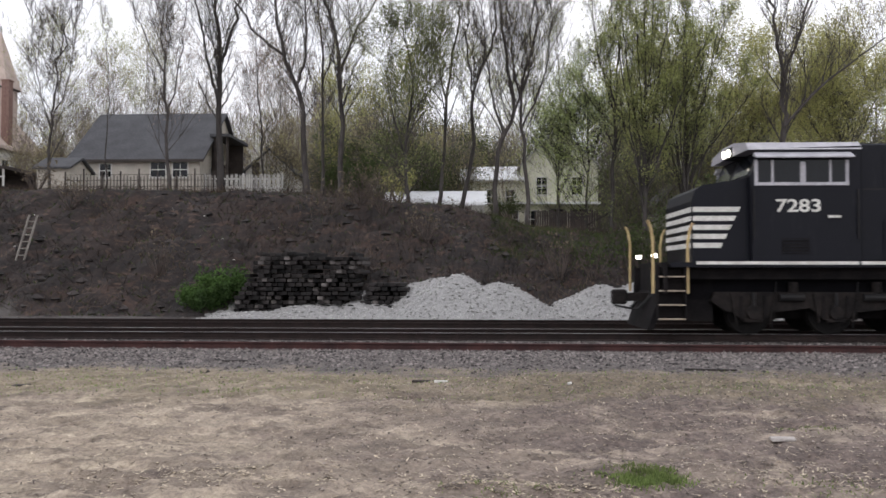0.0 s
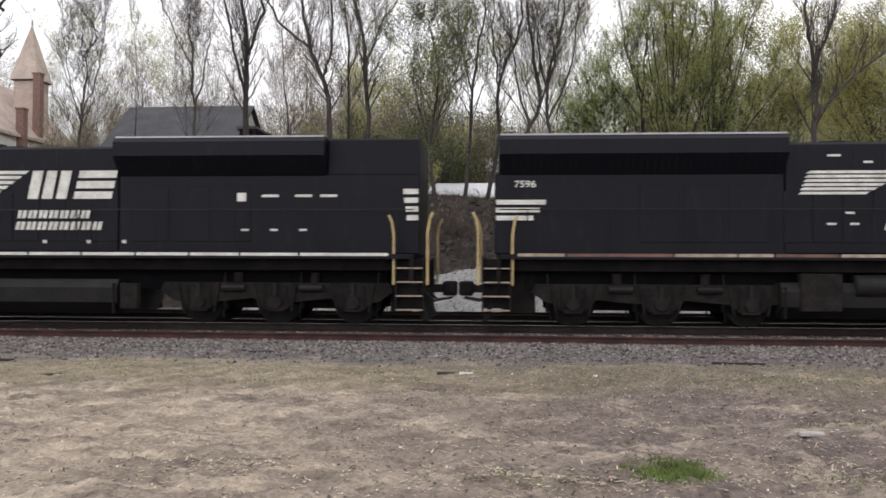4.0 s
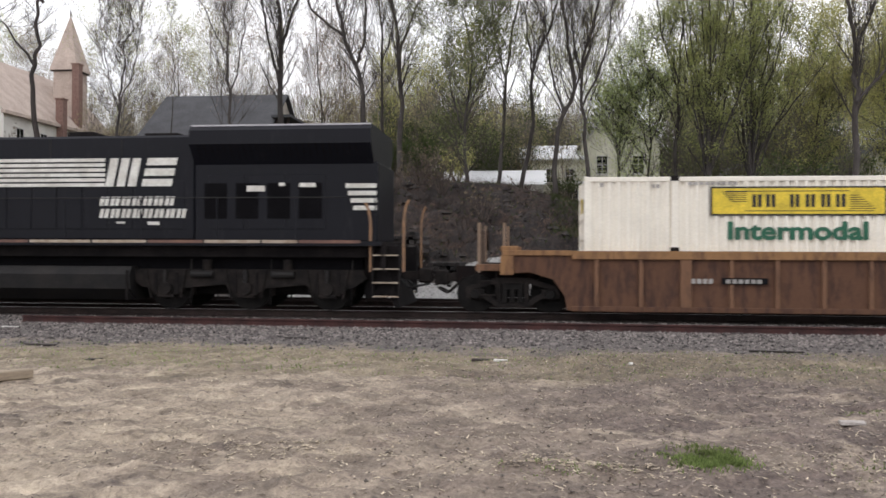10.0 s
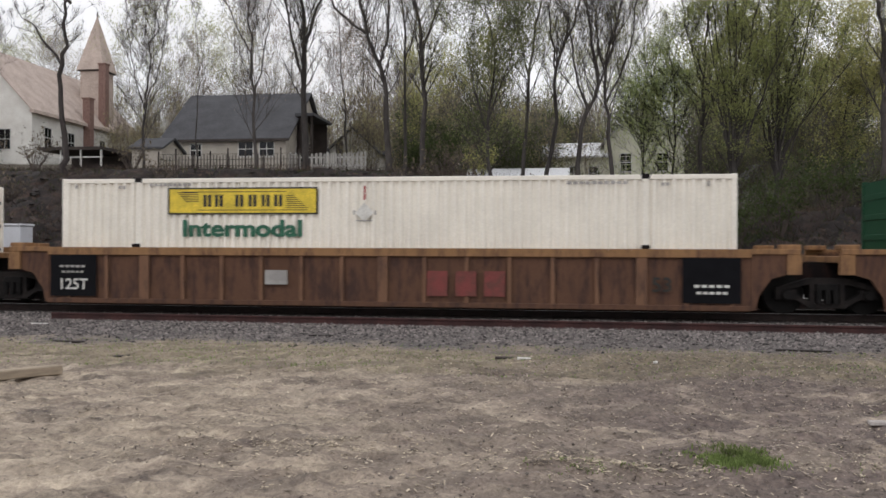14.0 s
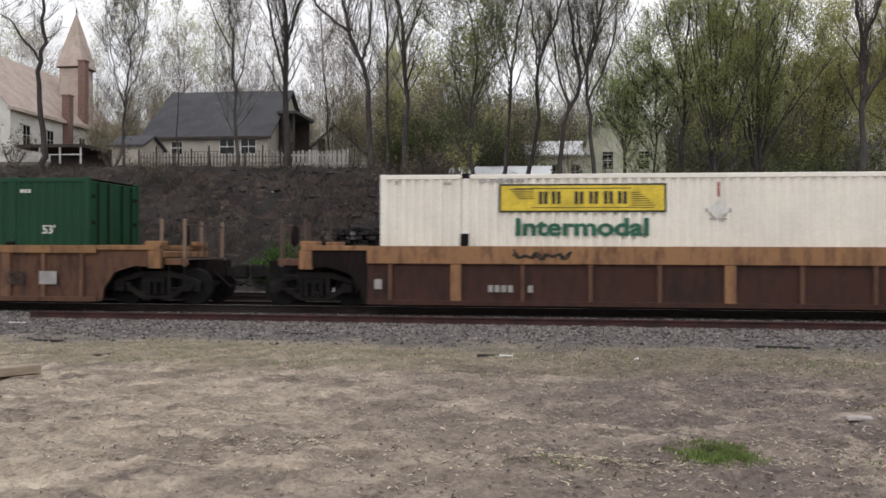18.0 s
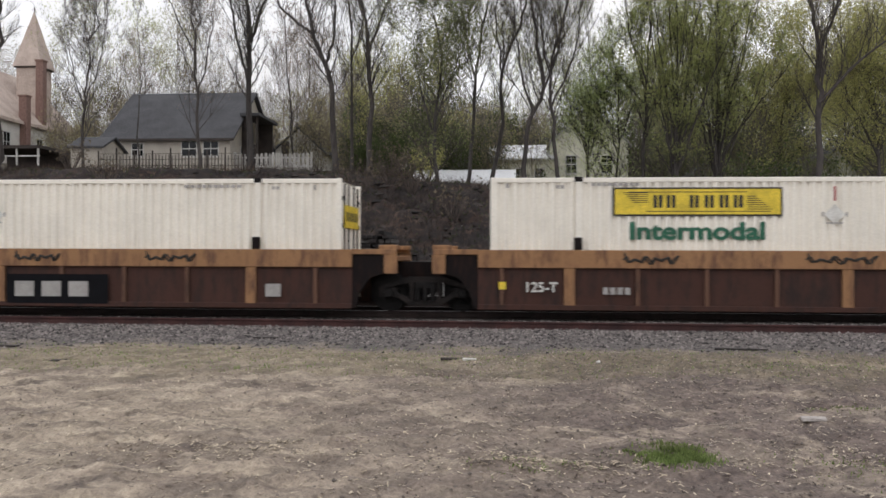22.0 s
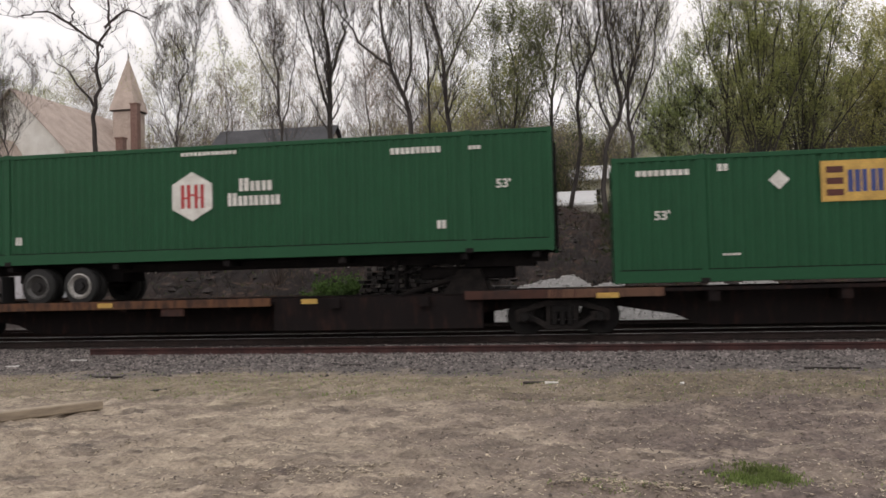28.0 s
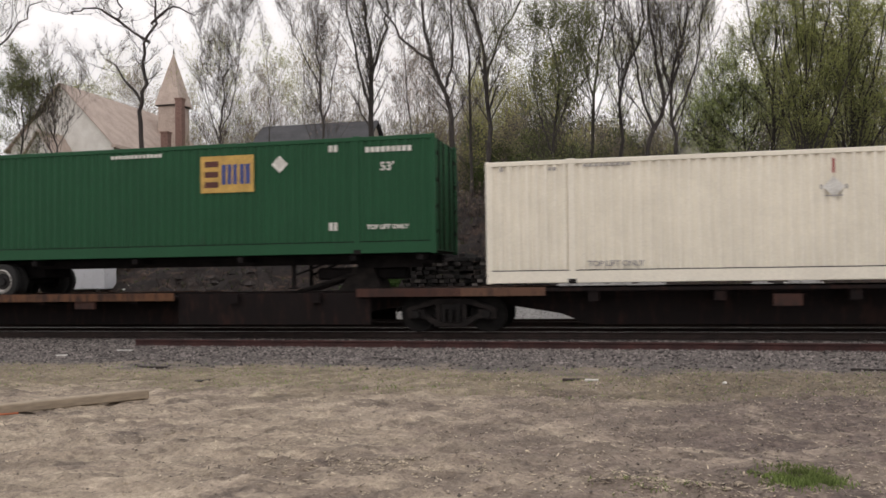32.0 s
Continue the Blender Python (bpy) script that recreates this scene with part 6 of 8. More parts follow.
marks(g2, [(1.4, 2.52, 0.24, 0.08, 3), (2.25, 0.55, 0.2, 0.2, 2), (6.9, 2.64, 1.5, 0.09, 13), (12.3, 2.42, 1.25, 0.15, 10), (14.2, 2.45, 0.3, 0.09, 3), (13.4, 0.6, 0.24, 0.2, 2)])
roll(g2, 216.88, 1.98)
g3 = container("box_green", "green corrugated container with a golden sign, on a flat car")
gold_sign(g3, 4.52, 1.72, 5.90, 2.62)
diamond(g3, 3.65, 2.25)
note(g3, "53'", 1.1, 1.45, 0.2)
note(g3, "53'", 15.1, 1.50, 0.2)
marks(g3, [(0.55, 2.45, 1.2, 0.13, 9), (2.35, 2.5, 0.24, 0.16, 2), (7.3, 2.6, 1.6, 0.09, 14), (14.0, 2.5, 0.26, 0.16, 2), (2.4, 0.6, 0.4, 0.05, 4), (14.0, 0.62, 0.4, 0.06, 4)])
roll(g3, 234.37, 1.15)
g4 = container("box_green", "green corrugated container with a golden sign, on a trailer")
gold_sign(g4, 9.98, 1.64, 11.45, 2.58)
diamond(g4, 12.15, 2.30)
note(g4, "53'", 1.0, 2.02, 0.2)
note(g4, "53'", 14.95, 2.05, 0.2)
note(g4, "TOP LIFT ONLY", 1.1, 0.62, 0.10)
note(g4, "TOP LIFT ONLY", 14.95, 0.62, 0.10)
marks(g4, [(2.35, 2.55, 0.26, 0.16, 2), (2.4, 0.62, 0.24, 0.2, 2), (7.4, 2.62, 1.5, 0.09, 13), (13.45, 2.55, 0.26, 0.16, 2), (14.4, 2.5, 1.2, 0.13, 9), (13.45, 0.6, 0.24, 0.2, 2)])
roll(g4, 251.45, 1.92)
cream = white_box(False, "box_cream")
note(cream, "TOP LIFT ONLY", 3.0, 0.40, 0.12, "grey_ink")
roll(cream, 268.82, 1.15)


def chassis(label, z):
    """A skeletal trailer frame with a tandem of dual wheels, under a container."""
    ch = thing("trailer_chassis", Matrix(), label, "trailer", "trailers on the train")
    for s_ in (-1, 1):
        boxes("frame_rail", [(0.1, s_ * 0.42, -0.22, 15.9, s_ * 0.52, 0.0)], M["grime"], ch)
    for x in (0.2, 2.0, 5.0, 8.0, 11.0, 14.0, 15.7):
        boxes("cross_member", [(x - 0.08, -1.22, -0.14, x + 0.08, 1.22, 0.0)], M["grime"], ch)
    for x in (2.82, 4.02):
        ax = bmesh.new()
        rod(ax, (x, -1.0, -0.55), (x, 1.0, -0.55), 0.07, 0.07, 10)
        ax = part("axle", ax, M["grime"], ch)
        for s_ in (-1, 1):
            for off in (0.86, 1.16):
                bm = bmesh.new()
                for r0_, r1_, a, b in ((0.28, 0.45, 0.0, 0.03), (0.45, 0.48, 0.03, 0.07), (0.48, 0.48, 0.07, 0.19), (0.48, 0.45, 0.19, 0.23), (0.45, 0.28, 0.23, 0.26)):
                    rod(bm, (x, s_ * (off - 0.13 + a), -0.55), (x, s_ * (off - 0.13 + b), -0.55), r0_, r1_, 28, False)
                w_ = part("tyre", bm, M["rubber"], ax, "black road tyre", True)
            bm = bmesh.new()
            rod(bm, (x, s_ * 1.22, -0.55), (x, s_ * 1.295, -0.55), 0.22, 0.30, 28, False)
            rod(bm, (x, s_ * 1.295, -0.55), (x, s_ * 1.28, -0.55), 0.30, 0.33, 28, False)
            part("rim", bm, M["rim"] if x > 3 else M["dull_rim"], ax, "steel wheel rim", True)
            bm = bmesh.new()
            rod(bm, (x, s_ * 1.215, -0.55), (x, s_ * 1.225, -0.55), 0.25, 0.12, 24, False)
            rod(bm, (x, s_ * 1.18, -0.55), (x, s_ * 1.28, -0.55), 0.12, 0.10, 14)
            part("wheel_hub", bm, M["tank"], ax, "dark wheel hub")
    boxes("slider_frame", [(1.8, -0.55, -0.45, 4.8, 0.55, -0.22)], M["grime"], ch)
    for s_ in (-1, 1):
        boxes("mud_flap", [(1.75, s_ * 0.75, -0.95, 1.78, s_ * 1.25, -0.25)], M["rubber"], ch)
        bm = bmesh.new()
        rod(bm, (12.2, s_ * 0.6, -0.82), (12.2, s_ * 0.6, -0.1), 0.06, 0.06, 8)
        rod(bm, (12.2, s_ * 0.6, -0.84), (12.2, s_ * 0.6, -0.80), 0.14, 0.14, 10)
        rod(bm, (12.2, s_ * 0.6, -0.5), (13.0, s_ * 0.5, -0.2), 0.03, 0.03, 6)
        part("landing_leg", bm, M["grime"], ch)
    boxes("bumper", [(0.05, -1.2, -0.82, 0.15, 1.2, -0.70), (0.05, -0.7, -0.7, 0.15, -0.6, -0.2), (0.05, 0.6, -0.7, 0.15, 0.7, -0.2)], M["grime"], ch)
    boxes("kingpin_plate", [(13.9, -0.55, -0.32, 15.6, 0.55, -0.22)], M["grime"], ch)
    boxes("cargo_guard", [(12.7, -0.2, -0.62, 15.1, 0.2, -0.3)], M["grime"], ch, bevel=0.05)
    return ch


roll(chassis("black skeletal trailer chassis with tandem road wheels", 1.98), 216.9, 1.98)
roll(chassis("black skeletal trailer chassis with pale wheel rims", 1.92), 251.47, 1.92)


# ---- gravel heaps, tie stack, things on the bank ----
def heap(name, cx, cy, peaks, x0, x1, label, seed):
    """A heap of crushed stone; peaks are (x, y, height, spread)."""
    hr = np.random.default_rng(seed)
    xs, ys = np.arange(x0, x1, 0.12), np.arange(cy - 2.6, cy + 2.6, 0.12)
    gx_, gy_ = np.meshgrid(xs, ys)
    z = np.full(gx_.shape, -1.0)
    for px_, py_, h_, sp in peaks:
        d = np.hypot(gx_ - px_, (gy_ - py_) * 1.15)
        z = np.maximum(z, h_ - np.sqrt((d * 0.62) ** 2 + 0.05) * h_ / sp)
    z = z + 0.05 * np.sin(gx_ * 3.1 + gy_) * np.sin(gy_ * 4.3) + hr.normal(0, 0.012, z.shape)
    g = land(gx_, gy_)
    zz = np.where(z > -0.12, g + np.maximum(z, -0.12), g - 0.12)
    n_, k_ = zz.shape
    ii = np.arange(n_ * k_).reshape(n_, k_)
    q_ = np.stack([ii[:-1, :-1], ii[:-1, 1:], ii[1:, 1:], ii[1:, :-1]], -1).reshape(-1, 4)
    hi_ = np.maximum.reduce([z[:-1, :-1], z[:-1, 1:], z[1:, 1:], z[1:, :-1]]).reshape(-1)
    q_ = q_[hi_ > -0.1]
    hp = new(name, soup(name, np.stack([gx_, gy_, zz], -1).reshape(-1, 3).tolist(), q_.tolist(), M["gravel"]))
    tagged(hp, label, "gravel heap", "gravel heaps")
    ok = np.argwhere(z > 0.02)
    pick = ok[hr.integers(0, len(ok), int(len(ok) * 1.6))]
    sp_ = np.stack([gx_[pick[:, 0], pick[:, 1]] + hr.uniform(-0.06, 0.06, len(pick)), gy_[pick[:, 0], pick[:, 1]] + hr.uniform(-0.06, 0.06, len(pick)), zz[pick[:, 0], pick[:, 1]]], -1)
    st_ = new("loose_stones", stones("loose_stones", sp_, hr.uniform(0.02, 0.05, len(sp_)), M["gravel_stone"], hr))
    st_.parent = hp
    tagged(st_, kind="stuff")


heap("gravel_heap", 0, 28.2, [(-0.75, 28.2, 1.66, 1.60), (0.6, 28.3, 1.42, 1.45), (-5.6, 28.0, 0.55, 1.3), (-3.8, 28.0, 0.48, 1.3), (-7.4, 27.9, 0.30, 1.2)], -10, 3.0, "pale grey crushed stone heap beside the tracks", 21)
heap("gravel_heap", 0, 28.2, [(4.1, 28.3, 1.32, 1.4), (5.3, 28.4, 1.42, 1.5), (7.6, 28.3, 1.0, 1.6)], 2.3, 11, "second pale grey crushed stone heap", 22)

pr = random.Random(4)
stack = thing("tie_stack", pose(-5.55, 29.4, 0.12), "stack of old creosoted railway ties with broken ends", "tie stack")
bm = bmesh.new()
box(bm, -0.096, -1.25, -0.060, 0.096, 1.25, 0.060, 0.012)
old_tie = finish(bm, "tie", M["tie_end"])
pale_tie = old_tie.copy()
pale_tie.materials[0] = M["tie_pale"]
for layer_ in range(15):
    z = 0.07 + layer_ * 0.146
    left = -2.75 + 0.075 * layer_ + pr.uniform(-0.1, 0.1)
    right = (3.2 if layer_ < 3 else 2.1 if layer_ < 5 else 1.5) + pr.uniform(-0.1, 0.1)
    x = left
    while x < right:
        if pr.random() < 0.96 - (0.35 if layer_ == 14 else 0):
            share("tie", pale_tie if pr.random() < (0.34 if layer_ in (3, 4, 8, 12) else 0.08) else old_tie, stack, pose(x, pr.uniform(-0.16, 0.16), z + pr.uniform(-0.012, 0.012), 0, 0, pr.uniform(-2, 2)))
        x += 0.206 + pr.uniform(0, 0.02) + (0.1 if pr.random() < 0.06 else 0)
low = thing("tie_stack", pose(-2.9, 29.4, 0.12), "low stack of old creosoted railway ties", "tie stack")
for layer_ in range(8):
    x = -0.75 + pr.uniform(-0.1, 0.1)
    while x < 0.95 - 0.08 * layer_:
        share("tie", old_tie, low, pose(x, pr.uniform(-0.16, 0.16), 0.07 + layer_ * 0.146, 0, 0, pr.uniform(-3, 3)))
        x += 0.21 + pr.uniform(0, 0.03)

ladder = thing("ladder", pose(-17.45, 31.6, float(land(-17.45, 31.6)) + 0.05, -24, 0, -6), "old pale wooden ladder lying against the bank", "ladder")
M["old_wood"] = mat("old_pale_wood", (0.23, 0.21, 0.185), 0.9, color2=(0.14, 0.125, 0.11), scale=6, stretch=(1, 1, 0.2))
for s_ in (-0.17, 0.17):
    boxes("side_rail", [(s_ - 0.03, -0.03, 0.0, s_ + 0.03, 0.03, 1.95)], M["old_wood"], ladder)
for k in range(6):
    boxes("rung", [(-0.15, -0.02, 0.2 + 0.29 * k, 0.15, 0.02, 0.24 + 0.29 * k)], M["old_wood"], ladder)

M["timber"] = mat("weathered_timber", (0.38, 0.315, 0.23), 0.9, color2=(0.24, 0.19, 0.14), scale=3, fine=30, bump=0.4, stretch=(0.2, 1, 1))
M["dark_timber"] = mat("dark_timber", (0.05, 0.042, 0.036), 0.95, scale=3)
M["cord"] = mat("orange_cord", (0.50, 0.15, 0.07), 0.8)
tim = thing("timber", pose(-7.24, 8.84, 0.0, 0, 0, 54), "weathered square timber lying on the dirt", "timber")
boxes("timber_beam", [(-1.5, -0.08, 0.0, 1.55, 0.08, 0.115)], M["timber"], tim, bevel=0.012)
bm = bmesh.new()
cp = [(-0.9 + 0.16 * i, -0.16 - 0.05 * math.sin(i * 1.7), 0.025 + 0.01 * math.sin(i)) for i in range(6)]
for a, b in zip(cp, cp[1:]):
    rod(bm, a, b, 0.012, 0.012, 5)
tagged(part("cord", bm, M["cord"]), "faded orange cord lying beside the timber", "cord").matrix_basis = pose(-7.24, 8.84, 0.0, 0, 0, 54)

M["dull_white"] = rusted("scuffed_white_paint", (0.62, 0.63, 0.66), (0.40, 0.40, 0.42), 0.2, 0.7)
wb_ = thing("utility_box", pose(-21.5, 30.2, float(land(-21.5, 30.2)) - 0.12), "scuffed white metal box at the bank's foot", "box")
boxes("box_body", [(-1.1, -0.4, 0.05, 1.1, 0.4, 1.34)], M["dull_white"], wb_, bevel=0.03)
boxes("box_lid", [(-1.15, -0.45, 1.34, 1.15, 0.45, 1.42)], M["dull_white"], wb_, bevel=0.02)
for x in (-0.9, 0.7):
    boxes("skid", [(x, -0.42, -0.05, x + 0.2, 0.42, 0.05)], M["dark_timber"], wb_)
lr = random.Random(8)
M["litter_grey"] = mat("dull_paper", (0.42, 0.38, 0.35), 0.9, scale=5)
for x, y, lx, ly, m_, name, lab in ((2.9, 8.33, 0.11, 0.06, "litter_grey", "paper_scrap", "crumpled pale paper scrap on the dirt"), (-10.9, 16.6, 0.16, 0.05, "litter", "paper_scrap", "flat white scrap on the ballast"), (-11.6, 15.4, 0.13, 0.04, "litter", "paper_scrap", "flat white scrap on the ballast"), (-0.55, 12.5, 0.10, 0.03, "litter", "wood_splinter", "pale wood splinter at the ballast edge"), (-0.8, 12.6, 0.18, 0.04, "tie", "wood_splinter", "dark wood splinter at the ballast edge"), (3.8, 14.2, 0.42, 0.03, "tie", "wood_strip", "dark strip of wood lying on the ballast"), (-6.66, 12.2, 0.11, 0.08, "tie", "clod", "dark clod on the dirt"), (-4.4, 15.2, 0.25, 0.03, "tie", "wood_strip", "dark strip of wood lying on the ballast"), (-8.4, 13.6, 0.3, 0.05, "tie", "wood_splinter", "dark wood splinter on the dirt"), (1.3, 12.3, 0.03, 0.02, "litter", "paper_scrap", "small white scrap on the dirt"), (2.4, 11.2, 0.03, 0.02, "litter", "paper_scrap", "small white scrap on the dirt")):
    bm = bmesh.new()
    box(bm, -lx, -ly, -0.01, lx, ly, 0.018, 0.006)
    for v in bm.verts:
        v.co.z += lr.uniform(-0.008, 0.012)
        v.co.y += lr.uniform(-0.2, 0.2) * ly
    ob = part(name, bm, M[m_], at=pose(x, y, float(land(x, y)) + 0.012, 0, 0, lr.uniform(-10, 10)))
    tagged(ob, lab, "scrap")

# brush, stones and leaf litter on the bank
M["litter_leaf"] = mat("dead_leaves", (0.085, 0.056, 0.040), 0.95, color2=(0.045, 0.032, 0.025), scale=2, bump=0, island=0.6)
M["stick"] = mat("fallen_sticks", (0.13, 0.11, 0.095), 0.95, color2=(0.07, 0.058, 0.05), scale=2, bump=0, island=0.5)
s = scatter(26000, -30, 22, 28.8, 42)
s = s[np.sin(s[:, 0] * 1.1 + 2 * np.sin(s[:, 1] * 0.7)) + rng.normal(0, 0.5, len(s)) > -0.4]
ob = new("dry_brush", blades("dry_brush", s, 0.48, M["brush"], 1.2, 0.010))
tagged(ob, "dead brown stalks and brambles over the bank", "brush", kind="stuff")
s = scatter(16000, -30, 22, 28.8, 41)
s = s[np.sin(s[:, 0] * 0.8 + 1.5 * np.sin(s[:, 1] * 0.9 + 1)) + rng.normal(0, 0.3, len(s)) > 0.3]
ob = new("dry_brush", blades("dry_brush", s, 0.40, M["dry_grass"], 1.0, 0.006))
tagged(ob, "tan dry grass over the bank", "brush", kind="stuff")
s = scatter(900, -30, 4, 28.8, 38)
ob = new("bank_rocks", stones("bank_rocks", s, 0.04 + 0.24 * rng.random(len(s)) ** 3, M["rock"], rng, 0.5))
tagged(ob, "dark weathered rocks cropping out of the bank", "rocks", kind="stuff")
s = scatter(9000, -30, 20, 28.8, 41)
ob = new("leaf_litter", strewn("leaf_litter", s, 0.05, 0.03, M["litter_leaf"]))
tagged(ob, "dead brown leaves lying on the bank", "leaf litter", kind="stuff")
s = scatter(3200, -30, 20, 28.8, 41)
ob = new("fallen_sticks", strewn("fallen_sticks", s, 0.45, 0.011, M["stick"]))
tagged(ob, "fallen grey sticks lying on the bank", "sticks", kind="stuff")
s = scatter(7000, 0.5, 9, 33.5, 40)
ob = new("bank_grass", blades("bank_grass", s, 0.22, M["leaf_dark"], 0.5, 0.016))
tagged(ob, "green grass on the upper bank", "grass", kind="stuff")
s = scatter(90, -30, 12, 28.7, 38)
ob = new("pale_litter", stones("pale_litter", s, 0.03 + 0.07 * rng.random(len(s)) ** 3, M["litter"], rng, 0.4))
tagged(ob, "pale scraps scattered over the bank", "litter", kind="stuff")
s = scatter(5500, -28, 20, 28.6, 41)
ob = new("ground_ivy", blades("ground_ivy", s, 0.15, M["leaf_dark"], 0.9, 0.03))
tagged(ob, "sparse low green plants on the bank", "plants", kind="stuff")


def leaves(name, spots, size, material, jitter):
    n = len(spots)
    c = spots + rng.normal(0, jitter, (n, 3))
    a = rng.normal(0, 1, (n, 3))
    a /= np.linalg.norm(a, axis=1)[:, None]
    b = np.cross(a, rng.normal(0, 1, (n, 3)))
    b /= np.linalg.norm(b, axis=1)[:, None] + 1e-9
    sz = size * rng.uniform(0.6, 1.3, (n, 1))
    sz = sz * 1.25
    v = np.stack([c - a * sz, c + b * sz * 0.95, c + a * sz], 1).reshape(-1, 3)
    return soup(name, v.tolist(), np.arange(3 * n).reshape(-1, 3).tolist(), material)


# ---- trees ----
class Wood:
    """Gathers tapered tubes into one mesh."""

    def __init__(self, seed):
        self.v, self.f, self.tips, self.r = [], [], [], random.Random(seed)

    def tube(self, pts, radii, n):
        base = len(self.v)
        k = len(pts)
        for i, p in enumerate(pts):
            w = (pts[min(i + 1, k - 1)] - pts[max(i - 1, 0)]).normalized()
            u = w.cross(Vector((0.3, 1, 0.1))).normalized()
            t = w.cross(u)
            for j in range(n):
                a = math.tau * j / n
                self.v.append(p + radii[i] * (math.cos(a) * u + math.sin(a) * t))
        for i in range(k - 1):
            for j in range(n):
                q, q2 = base + i * n + j, base + i * n + (j + 1) % n
                self.f.append((q, q2, q2 + n, q + n))

    def limb(self, start, way, length, r, level, fine):
        """One branch that curves upward and carries smaller ones."""
        rr = self.r
        if level == 3:
            # a twig: one slender cone
            w = (way.normalized() + Vector((rr.gauss(0, 0.1), rr.gauss(0, 0.1), rr.gauss(0.1, 0.08)))).normalized()
            tip, u = start + w * length, w.cross(Vector((0.3, 1, 0.1))).normalized() * r
            t, b = w.cross(u), len(self.v)
            self.v += [start + u, start - 0.5 * u + 0.87 * t, start - 0.5 * u - 0.87 * t, tip]
            self.f += [(b, b + 1, b + 3), (b + 1, b + 2, b + 3), (b + 2, b, b + 3)]
            self.tips += [start.lerp(tip, 0.55), tip]
            return
        k = (6, 5, 3)[level]
        pts, p, w = [start], start.copy(), way.normalized()
        for i in range(k):
            w = (w + Vector((rr.gauss(0, 0.09), rr.gauss(0, 0.09), rr.gauss(0.07, 0.07)))).normalized()
            p = p + w * (length / k)
            pts.append(p.copy())
        radii = [max(r * (1 - 0.78 * i / k), 0.0045) for i in range(k + 1)]
        self.tube(pts, radii, (6, 4, 3)[level])
        if length < 0.3:
            self.tips += pts[1:]
            return
        for i in range(fine[level]):
            u = rr.uniform(0.25, 1.0)
            j = min(int(u * k), k - 1)
            q = pts[j].lerp(pts[j + 1], u * k - j)
            d = (pts[j + 1] - pts[j]).normalized()
            side = Vector((rr.gauss(0, 1), rr.gauss(0, 1), rr.gauss(0.35, 0.4))).normalized()
            self.limb(q, d * 0.9 + side * (0.62 if level == 1 else 0.8), length * rr.uniform(0.30, 0.56), max(radii[j] * 0.5, 0.0055), level + 1, fine)
        self.tips.append(pts[-1])


def stem_points(st, y, rr, extend):
    pts = [Vector((p[0], y + (p[2] if len(p) > 2 else 0.0), p[1])) for p in st]
    if extend:
        d = (pts[-1] - pts[-2]).normalized()
        pts += [pts[-1] + d * extend * 0.5 + Vector((rr.gauss(0, 0.2), 0, 0)), pts[-1] + d * extend + Vector((rr.gauss(0, 0.4), 0, 0.3))]
    out = []
    k = len(pts)
    for i in range(k - 1):
        p0, p1, p2, p3 = pts[max(i - 1, 0)], pts[i], pts[i + 1], pts[min(i + 2, k - 1)]
        for j in range(4):
            t = j / 4
            out.append(0.5 * ((2 * p1) + (p2 - p0) * t + (2 * p0 - 5 * p1 + 4 * p2 - p3) * t * t + (3 * p1 - p0 - 3 * p2 + p3) * t ** 3))
    out.append(pts[-1])
    for i, p in enumerate(out[1:], 1):
        p.x += rr.gauss(0, 0.045)
        p.y += rr.gauss(0, 0.05) * min(i, 6) / 2
    return out


def tree(y, stems, r, leaf, amount, size, label, seed, bark="bark", extend=4.0, boughs=9, fine=(0, 9, 7, 0), low=0.35, reach=2.6, jitter=0.12, group="trees on the bank", rise=(0.9, 2.3)):
    """A tree whose stems follow given lines of (x, height); boughs and twigs are grown along them."""
    w = Wood(seed)
    x0 = stems[0][0][0]
    z0 = float(land(x0, y))
    first = [(x0, z0 - 0.15)] + [p for p in stems[0] if p[1] > z0 + 0.4]
    for n, st in enumerate([first] + list(stems[1:])):
        pts = stem_points(st, y + (0 if n == 0 else w.r.gauss(0, 0.1)), w.r, extend if n < 3 else extend * 0.5)
        k = len(pts)
        ra = r * 0.66 if n == 0 else r * 0.30
        run = [0.0]
        for p, q in zip(pts, pts[1:]):
            run.append(run[-1] + (q - p).length)
        radii = [max(ra * (1 - 0.90 * (d / run[-1]) ** 0.8), 0.014) * (1.28 if n == 0 and i == 0 else 1) for i, d in enumerate(run)]
        w.tube(pts, radii, 9 if n == 0 else 7)
        a0 = low if n == 0 else 0.10
        count = boughs if n == 0 else max(3, int(boughs * 0.65 * min(1.0, run[-1] / 6)))
        for b in range(count):
            u = a0 + (1 - a0) * (b + w.r.random()) / count
            i = next((m - 1 for m in range(1, k) if run[m] >= u * run[-1]), k - 2)
            p = pts[i].lerp(pts[i + 1], (u * run[-1] - run[i]) / max(run[i + 1] - run[i], 1e-6))
            ang = w.r.uniform(0, math.tau)
            way = Vector((math.cos(ang), math.sin(ang), w.r.uniform(*rise)))
            w.limb(p, way, reach * w.r.uniform(0.6, 1.25) * (1.2 - 0.62 * u), min(max(radii[i] * 0.34, 0.014), 0.05), 1, fine)
        w.tips.append(pts[-1])
    base = Vector((x0, y, z0))
    tr = thing("tree", Matrix.Translation(base), label, "tree", group)
    trunk = soup("trunk", [tuple(v - base) for v in w.v], w.f, M[bark])
    for p in trunk.polygons:
        p.use_smooth = True
    t_ob = new("trunk", trunk)
    t_ob.parent = tr
    if amount:
        tips = np.array([tuple(t - base) for t in w.tips])
        pick = tips[rng.integers(0, len(tips), amount)]
        c = new("crown", leaves("crown", pick, size, M[leaf], jitter))
        c.parent = tr
        tagged(c, kind="stuff")
    return tr


